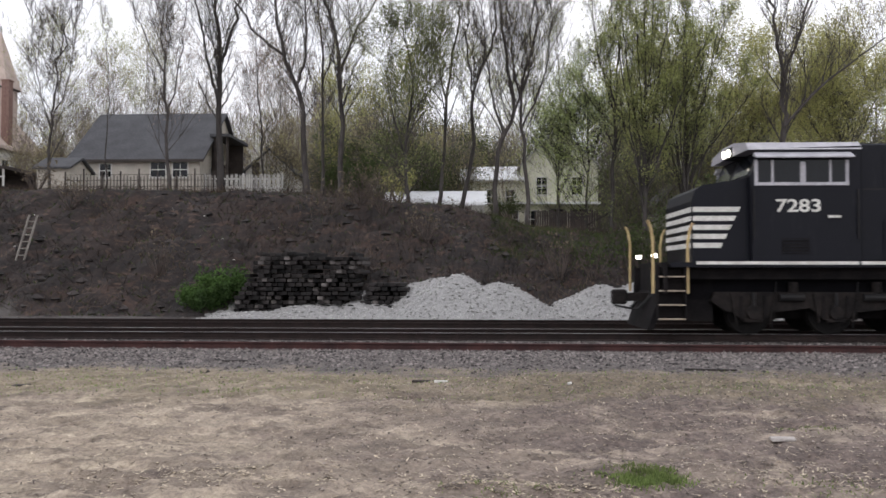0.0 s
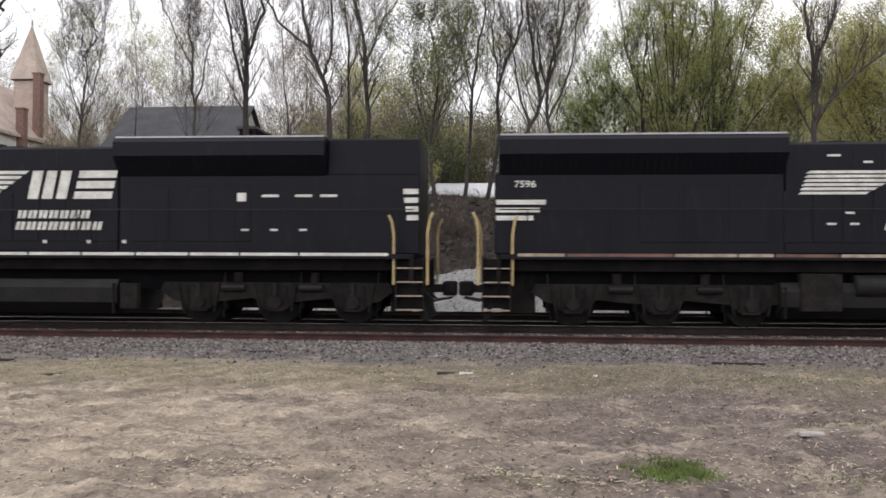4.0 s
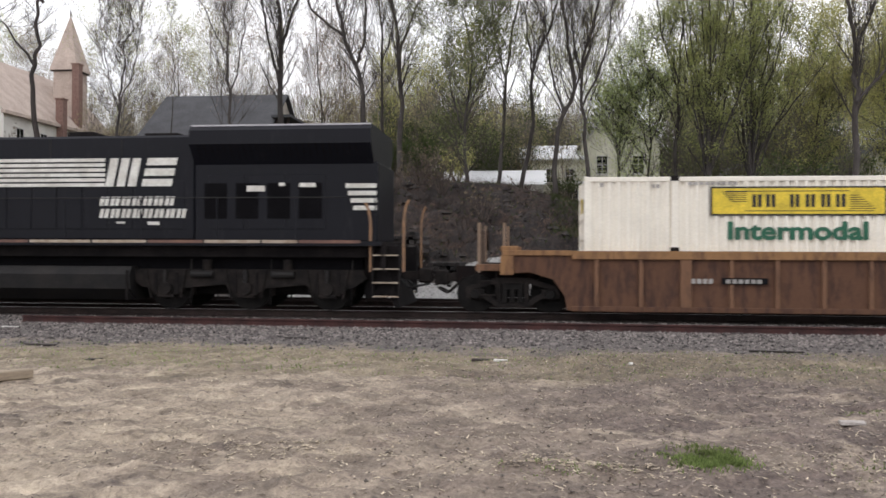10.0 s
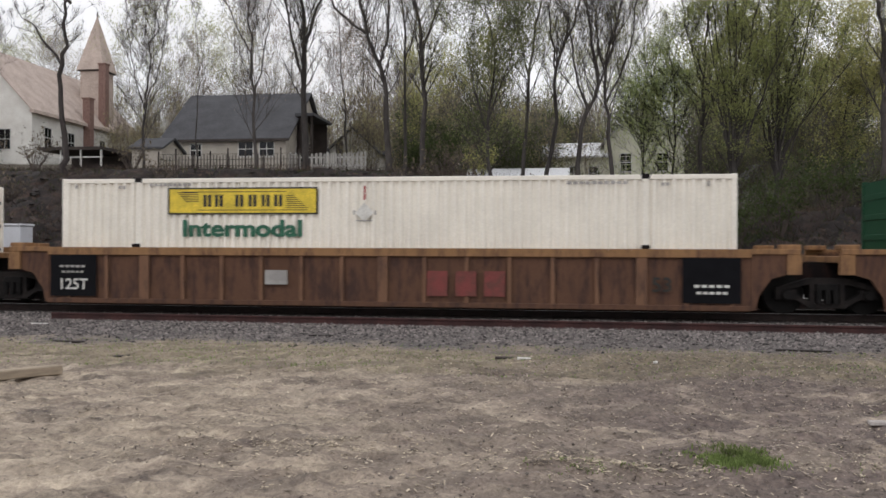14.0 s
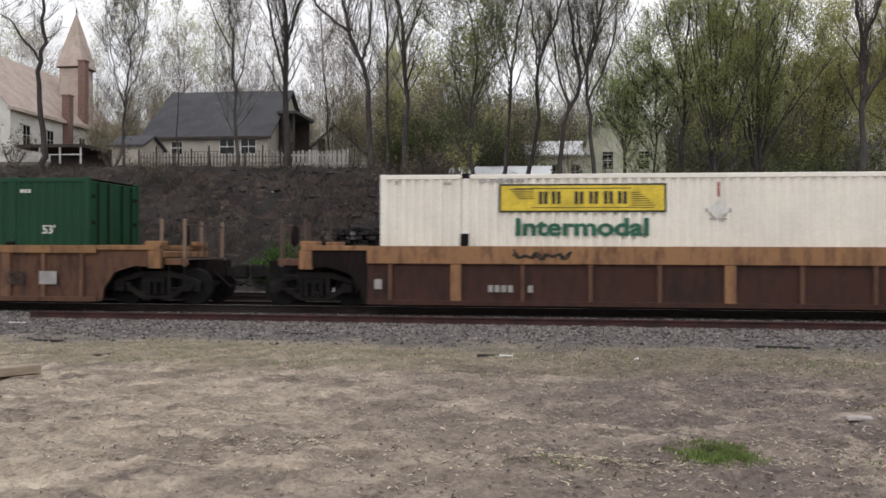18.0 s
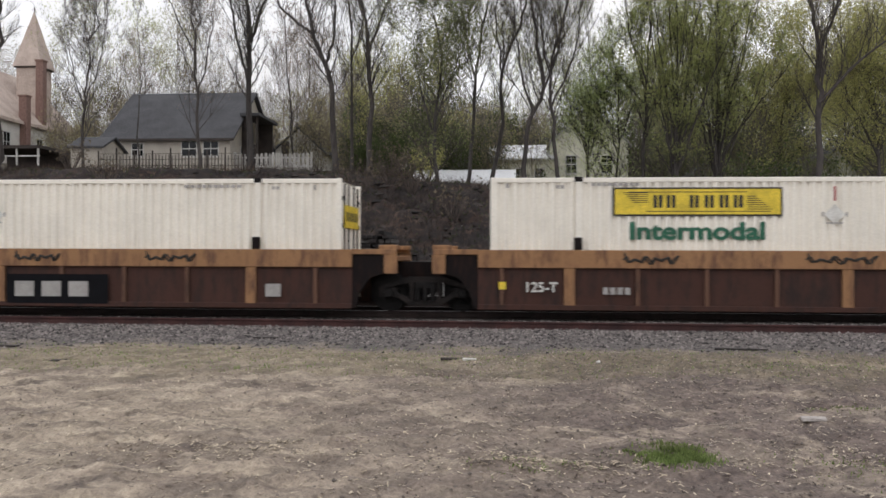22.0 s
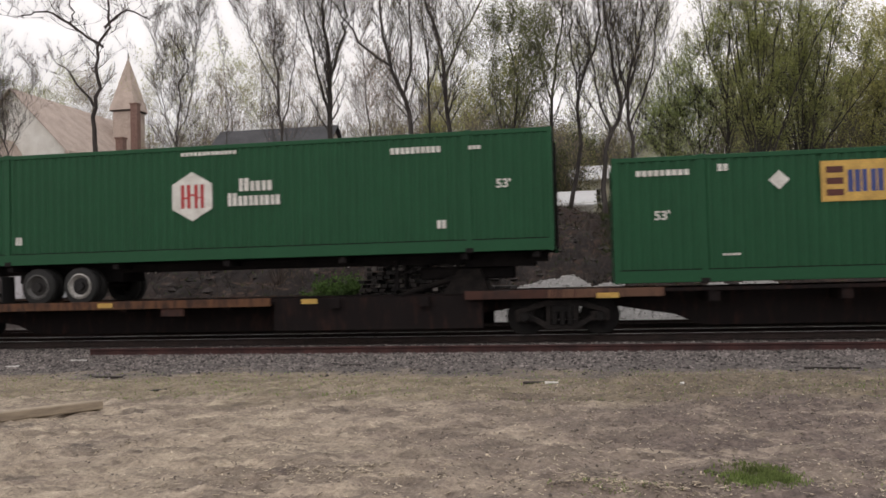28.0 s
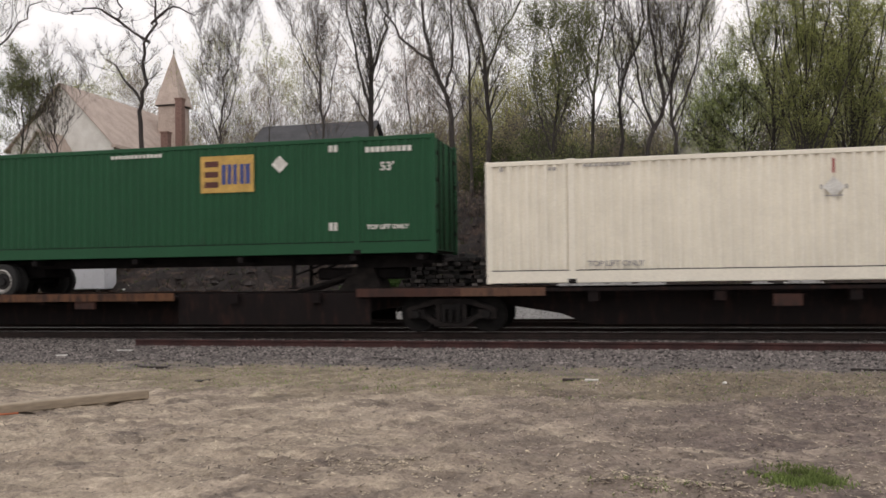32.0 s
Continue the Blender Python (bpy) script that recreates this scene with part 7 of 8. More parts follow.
TREES = [
    ("bud", 42, 0.13, [[(-21.71, 5.55), (-21.76, 8.68), (-21.58, 10.61), (-20.96, 13.92)], [(-21.65, 9.08), (-20.86, 11.0), (-20.37, 13.74)], [(-21.76, 8.85), (-22.38, 11.16), (-22.8, 13.48)]]),
    ("thin", 46, 0.08, [[(-20.65, 5.29), (-20.62, 10.37), (-20.59, 12.51), (-20.77, 14.88)]]),
    ("bud", 40, 0.15, [[(-14.84, 4.53), (-15.0, 9.2), (-15.19, 11.99), (-15.28, 14.76)], [(-15.0, 9.01), (-14.39, 11.74), (-14.08, 14.2)], [(-15.13, 11.2), (-16.15, 13.12), (-16.72, 14.5)]]),
    ("bare", 42, 0.30, [[(-12.92, 5.35), (-13.07, 9.56), (-13.09, 12.48), (-13.29, 15.38)], [(-13.1, 10.08), (-13.76, 12.49), (-14.27, 14.82)], [(-13.09, 11.94), (-12.47, 13.65), (-12.2, 15.37)]]),
    ("bare", 42, 0.27, [[(-8.58, 5.51), (-8.89, 9.53), (-9.12, 10.9), (-9.88, 12.82), (-10.3, 15.34)], [(-9.13, 11.07), (-8.73, 12.44), (-8.75, 15.32)], [(-9.73, 12.48), (-11.18, 13.64), (-11.9, 14.79)]]),
    ("bare", 46, 0.16, [[(-8.56, 5.88), (-8.59, 12.4), (-8.83, 16.62)], [(-8.59, 11.93), (-8.01, 14.11), (-7.96, 16.61)]]),
    ("bare", 42, 0.25, [[(-7.05, 5.33), (-6.87, 8.95), (-6.99, 11.82), (-7.37, 14.16), (-7.75, 15.31)], [(-6.93, 11.65), (-6.23, 13.55), (-5.16, 15.28)]]),
    ("bud", 56, 0.12, [[(-14.43, 8.37), (-14.73, 13.5), (-15.14, 17.89)]]),
    ("leafy", 39, 0.15, [[(-3.26, 3.81), (-3.45, 7.18), (-3.1, 10.72), (-3.47, 12.6)], [(-3.4, 6.91), (-4.14, 9.54), (-4.41, 11.6)], [(-3.35, 7.7), (-2.44, 10.05), (-1.92, 11.8)]]),
    ("bare", 44, 0.18, [[(-2.01, 5.67), (-1.69, 10.86), (-1.11, 14.86), (-0.99, 15.87)], [(-1.72, 10.54), (-2.32, 13.21), (-2.47, 15.29)]]),
    ("bare", 43, 0.19, [[(-0.99, 3.86), (-0.39, 7.33), (-0.3, 10.64), (0.67, 13.55), (0.85, 15.52)], [(-0.3, 10.47), (-0.68, 13.22), (-0.53, 15.54)]]),
    ("bare", 41, 0.21, [[(0.72, 4.21), (0.91, 7.44), (1.65, 9.46), (1.27, 12.08), (1.0, 14.87)], [(1.18, 8.26), (0.59, 10.19), (0.31, 12.39)], [(1.54, 9.22), (2.36, 11.27), (2.5, 13.75)]]),
    ("bare", 41, 0.18, [[(2.37, 3.75), (2.19, 7.05), (2.0, 10.2), (2.66, 12.97), (2.75, 14.85)], [(2.08, 8.66), (3.18, 11.26), (3.45, 13.74)], [(2.0, 9.9), (1.54, 12.38), (1.41, 14.31)]]),
    ("green", 47, 0.12, [[(5.84, 4.06), (5.99, 8.8), (6.1, 12.6)], [(5.95, 7.2), (6.8, 10.2)], [(5.95, 7.0), (5.2, 9.8)]]),
    ("pale", 46, 0.19, [[(7.05, 4.61), (7.29, 10.17), (7.52, 14.31), (7.71, 16.41)], [(7.29, 10.26), (6.45, 13.34), (6.16, 15.81)]]),
    ("pale", 51, 0.11, [[(4.7, 3.9), (4.6, 8.0), (4.8, 11.5), (4.7, 13.6)], [(4.62, 7.0), (5.6, 9.6), (6.0, 11.8)], [(4.62, 7.4), (3.8, 10.0), (3.5, 11.6)]]),
    ("yellow", 52, 0.15, [[(16.22, 4.48), (16.17, 8.62), (16.47, 11.4)], [(16.21, 8.3), (17.31, 10.6)], [(16.17, 7.96), (15.12, 10.6)]]),
    ("green", 48, 0.08, [[(4.5, 3.7), (4.5, 8.0), (4.6, 11.6)], [(4.5, 6.8), (5.3, 9.6)], [(4.5, 7.0), (3.9, 9.4)]]),
    ("bare", 43, 0.30, [[(15.17, 4.26), (15.16, 8.61), (15.16, 11.48), (14.81, 13.39), (14.64, 15.34)], [(15.18, 11.34), (15.93, 13.38), (16.51, 15.32)], [(15.16, 8.92), (16.96, 10.9), (18.91, 12.44)]]),
    ("yellow", 46, 0.20, [[(19.23, 4.14), (19.29, 7.08), (19.04, 9.6), (18.79, 11.8)], [(19.24, 7.57), (20.52, 9.59), (21.15, 11.3)], [(19.25, 6.6), (18.2, 8.8), (17.6, 10.2)]]),
    ("crooked", 38, 0.25, [[(-23.74, 6.4), (-24.0, 9.41), (-23.76, 11.4), (-23.62, 13.39), (-23.08, 14.84), (-23.28, 16.96)], [(-23.53, 13.47), (-25.12, 14.61), (-25.24, 15.43), (-25.68, 16.6)], [(-25.15, 14.67), (-26.47, 15.47), (-27.68, 15.37)], [(-23.33, 14.38), (-22.14, 15.14), (-21.21, 14.77)], [(-23.87, 10.4), (-24.84, 11.61), (-25.48, 12.52)]]),
    ("evergreen", 46, 0.14, [[(-37.3, 7.6), (-37.2, 11.45), (-37.3, 14.6)], [(-37.2, 10.4), (-36.6, 13.0)], [(-37.2, 10.2), (-38.2, 13.2)]]),
    ("bud", 47, 0.12, [[(-35.7, 7.72), (-35.6, 10.0), (-35.9, 12.6), (-35.8, 14.0)], [(-35.6, 9.6), (-34.6, 11.6), (-34.0, 13.0)], [(-35.65, 9.2), (-36.6, 11.2), (-37.0, 12.6)]]),
    ("bare", 44, 0.26, [[(-38.99, 7.61), (-38.79, 12.11), (-38.18, 16.93), (-37.78, 19.69)], [(-38.59, 14.53), (-36.19, 16.77), (-35.01, 18.06)]]),
]
KIND = {
    "bud": dict(leaf="leaf_bud", amount=6500, size=0.026, label="slender tree with sparse tan spring buds", extend=2.0, reach=2.5, boughs=34, low=0.12, fine=(0, 9, 8, 0), rise=(0.8, 2.2)),
    "thin": dict(leaf="leaf_bud", amount=700, size=0.024, label="thin young tree with few buds", extend=2.0, reach=1.6, boughs=10),
    "bare": dict(leaf="leaf_olive", amount=8000, size=0.026, label="tall grey-barked tree with nearly bare twigs", extend=4.5, reach=2.9, boughs=44, low=0.24, fine=(0, 9, 7, 0), rise=(1.1, 2.9)),
    "leafy": dict(leaf="leaf_moss", amount=26000, size=0.034, label="tree with dense olive-green spring leaves", extend=0.8, reach=2.1, boughs=44, low=0.02, jitter=0.35, rise=(0.3, 1.5), fine=(0, 8, 6, 0)),
    "green": dict(leaf="leaf_green", amount=15000, size=0.034, label="small tree with bright green young leaves", extend=0.4, reach=1.9, boughs=40, low=0.04, jitter=0.3, rise=(0.1, 1.1)),
    "pale": dict(leaf="leaf_pale", amount=13000, size=0.036, label="tree with pale green opening leaves", extend=3.0, reach=2.6, boughs=34, low=0.2, jitter=0.16, rise=(0.7, 2.2), fine=(0, 9, 7, 0)),
    "fan": dict(leaf="leaf_fan", amount=38000, size=0.036, label="many-stemmed tree with a fan of branches and new leaves", extend=0.6, reach=1.9, boughs=18, low=0.10, jitter=0.15, rise=(0.8, 2.4), fine=(0, 8, 7, 0)),
    "yellow": dict(leaf="leaf_yellow", amount=17000, size=0.042, label="tree with yellow-green spring leaves", extend=0.6, reach=2.4, boughs=32, low=0.15, jitter=0.2, rise=(0.5, 1.8)),
    "evergreen": dict(leaf="leaf_moss", amount=22000, size=0.036, label="dense dark evergreen tree beside the church", extend=0.4, reach=1.9, boughs=40, low=0.05, jitter=0.2, rise=(0.1, 0.9)),
    "crooked": dict(leaf="leaf_bud", amount=2200, size=0.024, label="crooked dark-barked tree with twisting limbs", bark="dark_bark", extend=1.2, reach=1.7, boughs=22, low=0.42, fine=(0, 8, 7, 0), rise=(0.0, 1.2)),
}


def fan(x, y, h, left, right, count, seed):
    """Stems that spread from a low fork into a domed crown."""
    fr = random.Random(seed)
    z = float(land(x, y))
    st = [[(x, z), (x + 0.05, z + 0.16 * h), (x + 0.1 * (left + right), z + 0.6 * h), (x + 0.12 * (left + right), z + 0.95 * h)]]
    for k in range(count):
        u = (k + 0.5) / count
        dx = left + (right - left) * u
        out = abs(dx) / max(-left, right)
        dy = fr.uniform(-1, 1) * 2.4
        top = z + h * (0.98 - 0.38 * out * out + fr.uniform(-0.05, 0.04))
        fork = z + h * fr.uniform(0.10, 0.24)
        st.append([(x + 0.04 * dx, fork, 0.03 * dy), (x + 0.30 * dx, fork + 0.34 * (top - fork), 0.3 * dy), (x + 0.72 * dx, fork + 0.72 * (top - fork), 0.7 * dy), (x + dx, top, dy)])
    return tree(y, st, 0.21, seed=seed, **KIND["fan"])


fan(8.45, 44, 12.6, -2.4, 3.0, 13, 141)
fan(10.9, 45.6, 12.2, -2.6, 3.4, 13, 142)
for i, (kind, y, r, stems) in enumerate(TREES):
    tree(y, stems, r, seed=100 + i, **KIND[kind])


def wild(kind, x, y, h, seed, group):
    """A tree of the woods behind, with no given line."""
    wr = random.Random(seed)
    z = float(land(x, y))
    lean = wr.uniform(-0.06, 0.06) * h
    st = [[(x, z), (x + lean * 0.4, z + h * 0.4), (x + lean, z + h)]]
    for n in range(2):
        a = wr.uniform(0.3, 0.55)
        dx = wr.choice((-1, 1)) * wr.uniform(0.08, 0.2) * h
        st.append([(x + lean * a, z + h * a), (x + dx * 0.6, z + h * (a + 0.22)), (x + dx, z + h * (a + 0.42))])
    d = dict(KIND[kind])
    d.update(extend=0.5, low=0.10, boughs=17, reach=0.27 * h, jitter=0.4, rise=(0.4, 1.7), fine=(0, 5, 3, 0), amount=min(int(d["amount"] * 0.27) + 1200, 5500), size=0.066, bark="far_bark", leaf={"leaf_moss": "leaf_yellow"}.get(d["leaf"], d["leaf"]))
    return tree(y, st, 0.0055 * h, seed=seed, group=group, **d)


# woods behind the houses: a few grown, then repeated
stock = [wild(k, x, y, h, 300 + i, "woods behind the houses") for i, (k, x, y, h) in enumerate((("pale", -40, 100, 15), ("bud", -30, 84, 14), ("leafy", -6, 62, 10), ("pale", 4, 86, 14), ("yellow", 24, 62, 13), ("bare", 14, 66, 16), ("bud", -18, 76, 12)))]
wr = random.Random(77)
for k in range(80):
    y = wr.uniform(72, 120)
    x = wr.uniform(-0.78, 0.58) * y
    if -0.13 < x / y < 0.13 and wr.random() < 0.85 or -0.76 < x / y < -0.54 and y < 100 or -0.5 < x / y < -0.1 and wr.random() < 0.5 or -29 < x < -10 and y < 72:
        continue
    src = stock[wr.choice((0, 1, 3, 5, 6) if x / y < -0.12 else range(len(stock)))]
    sc = wr.uniform(0.8, 1.15)
    copy_thing(src, Matrix.Translation((x, y, float(land(x, y)))) @ Matrix.Rotation(wr.uniform(0, math.tau), 4, "Z") @ Matrix.Scale(sc, 4))
for x, y, k, sc in ( (19.5, 46, 4, 1.0), (23.5, 52, 5, 1.1), (26, 60, 4, 1.2), (21.5, 58, 2, 1.3), (24, 47, 4, 0.9), (13.5, 54, 4, 1.0), (21, 55, 4, 0.9), (24.5, 50, 2, 1.2), (12.2, 50, 5, 0.95), (17.5, 60, 4, 0.9), (-11, 70, 0, 0.8),  (-9.5, 58, 2, 0.75), (-31.5, 70, 6, 0.8), (11, 60, 2, 1.2), (28, 46, 4, 0.9), (14.2, 49, 4, 1.1), (17.4, 52, 4, 1.15), (20.5, 49, 4, 1.1), (23, 58, 4, 1.2),  ):
    copy_thing(stock[k], Matrix.Translation((x, y, float(land(x, y)))) @ Matrix.Rotation(x * 1.7, 4, "Z") @ Matrix.Scale(sc * (0.72 if x > 12 else 1.0), 4))

def far_woods(count, x0, x1, y0, y1, h0, h1, leaf, size, per, twigs, label, seed):
    """Distant woodland: fans of fine twigs on thin stems, with small leaves among them."""
    fr = np.random.default_rng(seed)
    x, y = fr.uniform(x0, x1, count), fr.uniform(y0, y1, count)
    z, h = land(x, y), fr.uniform(h0, h1, count)

    def cloud(k):
        u = fr.random((count, k))
        wide = 0.27 * h[:, None] * np.sin(np.pi * (0.12 + 0.80 * u)) * np.sqrt(fr.random((count, k)))
        a = fr.random((count, k)) * math.tau
        ex, ey = wide * np.cos(a), wide * np.sin(a)
        return np.stack([x[:, None] + ex, y[:, None] + ey, z[:, None] + h[:, None] * (0.04 + 0.96 * u)], -1).reshape(-1, 3), np.stack([ex, ey], -1).reshape(-1, 2)

    if per:
        ob_ = new("far_woods", leaves("far_woods", cloud(per)[0], size, M[leaf], 0.3))
        tagged(ob_, label, "woods", kind="stuff")
    c, e = cloud(twigs)
    hh = np.repeat(h, twigs)
    d = np.concatenate([e * 0.5 + fr.normal(0, 0.035, e.shape) * hh[:, None], (0.10 * hh * fr.uniform(0.5, 1.5, len(hh)))[:, None]], 1)
    w_ = np.stack([fr.uniform(0.006, 0.020, len(hh)), 0 * hh, 0 * hh], -1)
    v = np.stack([c - d - w_, c - d + w_, c + 0.8 * d], 1).reshape(-1, 3)
    n = len(v)
    k = np.arange(count)
    b = np.stack([x, y, z], -1)
    r_ = np.stack([0.0055 * h, 0 * h, 0 * h], -1)
    tip = b + np.stack([fr.normal(0, 0.03, count) * h, 0 * h, 0.9 * h], -1)
    v = np.concatenate([v, np.stack([b - r_, b + r_, tip], 1).reshape(-1, 3)])
    st_ = new("far_twigs", soup("far_twigs", v.tolist(), np.arange(len(v)).reshape(-1, 3).tolist(), M["far_twig"]))
    tagged(st_, "fine grey twigs and stems of the distant woods", "woods", kind="stuff")


far_woods(40, -52, -8, 88, 104, 8, 14, "leaf_olive", 0.06, 520, 480, "grey and olive spring woods behind the cottage", 42)
far_woods(26, -13, 6, 78, 100, 7, 13, "leaf_olive", 0.06, 500, 420, "grey and olive spring twigs behind the houses", 41)
far_woods(60, -120, -8, 100, 130, 5, 11, "leaf_bud", 0.07, 700, 350, "distant woods with tan and grey spring twigs", 31)
far_woods(64, -66, 66, 98, 130, 6, 13, "leaf_pale", 0.08, 1100, 250, "distant woods with pale green spring leaves", 32)
far_woods(50, -52, -4, 76, 92, 3, 7, "leaf_olive", 0.06, 1100, 350, "brown and olive thicket behind the cottage", 36)
far_woods(50, -16, 60, 80, 100, 5, 10, "leaf_yellow", 0.07, 1200, 150, "woods with yellow-green spring leaves", 33)
far_woods(34, -17, 2, 62, 78, 3, 8, "leaf_olive", 0.06, 1400, 350, "olive undergrowth behind the tree trunks", 37)
far_woods(16, -12, 0, 58, 66, 3, 6, "leaf_dark", 0.06, 1700, 250, "dark evergreen undergrowth behind the tree trunks", 38)
far_woods(40, -14, 8, 78, 98, 5, 10, "leaf_dark", 0.09, 1500, 200, "dark green undergrowth between the houses", 34)
far_woods(70, 9, 48, 68, 88, 4, 9, "leaf_dark", 0.09, 1100, 250, "dark green undergrowth behind the trees", 35)
far_woods(70, 9, 46, 72, 92, 7, 14, "leaf_moss", 0.075, 1300, 200, "mossy green woods behind the trees", 39)
far_woods(34, 7.5, 30, 49, 57, 3, 7, "leaf_moss", 0.045, 900, 250, "green thicket before the pale houses", 40)


# shrubs
def shrub(x, y, h, wdt, leaf, amount, label, seed, size=0.06):
    w = Wood(seed)
    z = float(land(x, y))
    b = Vector((x, y, z))
    for k in range(14):
        a = k * 2.4
        w.limb(b + Vector((0.1 * math.cos(a), 0.1 * math.sin(a), -0.05)), Vector((math.cos(a) * wdt, math.sin(a) * wdt, h)), h * w.r.uniform(0.7, 1.1), 0.025, 2, (0, 0, 5, 0))
    sh = thing("shrub", Matrix.Translation(b), label, "shrub", "shrubs on the bank")
    st = new("stem", soup("stem", [tuple(v - b) for v in w.v], w.f, M["twig"]))
    st.parent = sh
    if amount:
        tips = np.array([tuple(t - b) for t in w.tips])
        c = new("foliage", leaves("foliage", tips[rng.integers(0, len(tips), amount)], size, M[leaf], 0.12))
        c.parent = sh
        tagged(c, kind="stuff")
    return sh


for i, (x, y, h, wd, leaf, n, lab) in enumerate((
        (-9.5, 28.9, 0.65, 1.0, "leaf_bush", 3000, "low bright green bush at the bank's foot"), (-8.8, 29.1, 0.95, 0.8, "leaf_bush", 2600, "low bright green bush at the bank's foot"),
        (-5.2, 37.2, 1.6, 0.9, "leaf_brown", 160, "leafless brown shrub on the bank"), (-4.2, 36.8, 1.8, 0.9, "leaf_brown", 160, "leafless brown shrub on the bank"), (-6.4, 36.0, 1.3, 1.0, "leaf_brown", 120, "leafless brown shrub on the bank"),
        (-2.2, 34.2, 1.4, 0.8, "leaf_brown", 100, "leafless brown shrub on the bank"), (-17.2, 35.0, 1.3, 0.9, "leaf_brown", 120, "leafless brown shrub on the bank"), (-12.0, 31.4, 1.2, 0.6, "leaf_brown", 60, "leafless brown shrub on the bank"),
        (3.0, 32.2, 1.9, 0.7, "leaf_brown", 60, "pale leafless shrub at the bank's foot"), (4.2, 31.6, 1.6, 0.9, "leaf_dark", 300, "thin shrub at the bank's foot"), (6.4, 33.0, 1.9, 0.9, "leaf_dark", 900, "dark leafy shrub on the bank"),
        (8.2, 34.0, 2.2, 0.9, "leaf_dark", 1200, "dark leafy shrub on the bank"), (10.4, 35.0, 2.2, 1.0, "leaf_dark", 1200, "dark leafy shrub on the bank"), (13.0, 35.5, 2.0, 1.0, "leaf_dark", 900, "dark leafy shrub on the bank"),
        (16.0, 36.0, 2.0, 1.0, "leaf_brown", 300, "leafless brown shrub on the bank"), (-24.6, 35.0, 1.4, 1.0, "leaf_brown", 200, "leafless brown shrub on the bank"), (-20.6, 38.6, 1.4, 0.8, "leaf_brown", 200, "leafless brown shrub on the bank"), (-27, 40.6, 1.6, 0.9, "leaf_brown", 300, "leafless brown shrub on the bank"), (-30, 41, 1.8, 0.9, "leaf_brown", 300, "leafless brown shrub on the bank"),
        (-8.2, 48.0, 1.9, 0.8, "leaf_dark", 1600, "dense dark evergreen shrub"), (-7.0, 50.0, 2.3, 0.7, "leaf_dark", 1800, "dense dark evergreen shrub"), (1.4, 50.0, 1.4, 0.8, "leaf_dark", 900, "dark evergreen shrub near the pale house"), (-5.0, 52.0, 1.8, 0.9, "leaf_yellow", 900, "yellow-green shrub between the tree trunks"))):
    shrub(x, y, h, wd, leaf, n, lab, 500 + i)


# ---- buildings on the terrace ----
M["wall_cream"] = mat("cream_siding", (0.50, 0.46, 0.40), 0.8, color2=(0.42, 0.38, 0.33), scale=1.2, fine=18)
M["wall_white"] = mat("white_siding", (0.72, 0.71, 0.67), 0.8, color2=(0.62, 0.60, 0.56), scale=1.0, fine=16)
M["wall_pale"] = mat("pale_yellow_siding", (0.68, 0.67, 0.55), 0.8, color2=(0.58, 0.57, 0.46), scale=1.0, fine=16)
M["roof_dark"] = mat("dark_shingles", (0.075, 0.076, 0.082), 0.95, color2=(0.055, 0.055, 0.06), scale=0.8, fine=9, bump=0.4, depth=0.03)
M["roof_tan"] = mat("tan_shingles", (0.52, 0.43, 0.375), 0.95, color2=(0.42, 0.34, 0.295), scale=0.8, fine=9, bump=0.4, depth=0.03)
M["roof_metal"] = mat("pale_metal_roof", (0.74, 0.75, 0.76), 0.5, 0.1, (0.66, 0.67, 0.69), 0.8)
M["brick"] = mat("red_brick", (0.25, 0.155, 0.13), 0.9, color2=(0.17, 0.10, 0.085), scale=5, fine=30)
M["dark_wood"] = mat("dark_boards", (0.065, 0.052, 0.046), 0.9, color2=(0.04, 0.032, 0.03), scale=2)
M["trim"] = mat("white_trim", (0.70, 0.69, 0.66), 0.7)
M["grey_wall"] = mat("grey_siding", (0.30, 0.29, 0.28), 0.85, color2=(0.22, 0.21, 0.20), scale=1.5)


def window(parent, x, y, z, w_, h, ax="x", out=-1, name="window"):
    """A sash window let into a wall; ax is the wall's run, out the way it faces."""
    wn_ = new(name)
    wn_.parent = parent
    wn_.matrix_basis = pose(x, y, z, 0, 0, 0 if ax == "x" else 90) if out < 0 else pose(x, y, z, 0, 0, 180 if ax == "x" else 90)
    t = 0.07
    boxes("window_frame", [(-w_ / 2 - t, -0.05, -t, w_ / 2 + t, 0.02, 0), (-w_ / 2 - t, -0.05, h, w_ / 2 + t, 0.02, h + t), (-w_ / 2 - t, -0.05, 0, -w_ / 2, 0.02, h), (w_ / 2, -0.05, 0, w_ / 2 + t, 0.02, h), (-w_ / 2, -0.035, h / 2 - 0.03, w_ / 2, 0.01, h / 2 + 0.03), (-0.02, -0.03, 0, 0.02, 0.0, h)], M["trim"], wn_)
    boxes("pane", [(-w_ / 2, -0.012, 0, w_ / 2, 0.0, h)], M["glass"], wn_)
    boxes("window_sill", [(-w_ / 2 - 0.1, -0.09, -t - 0.05, w_ / 2 + 0.1, 0.0, -t)], M["trim"], wn_)
    return wn_


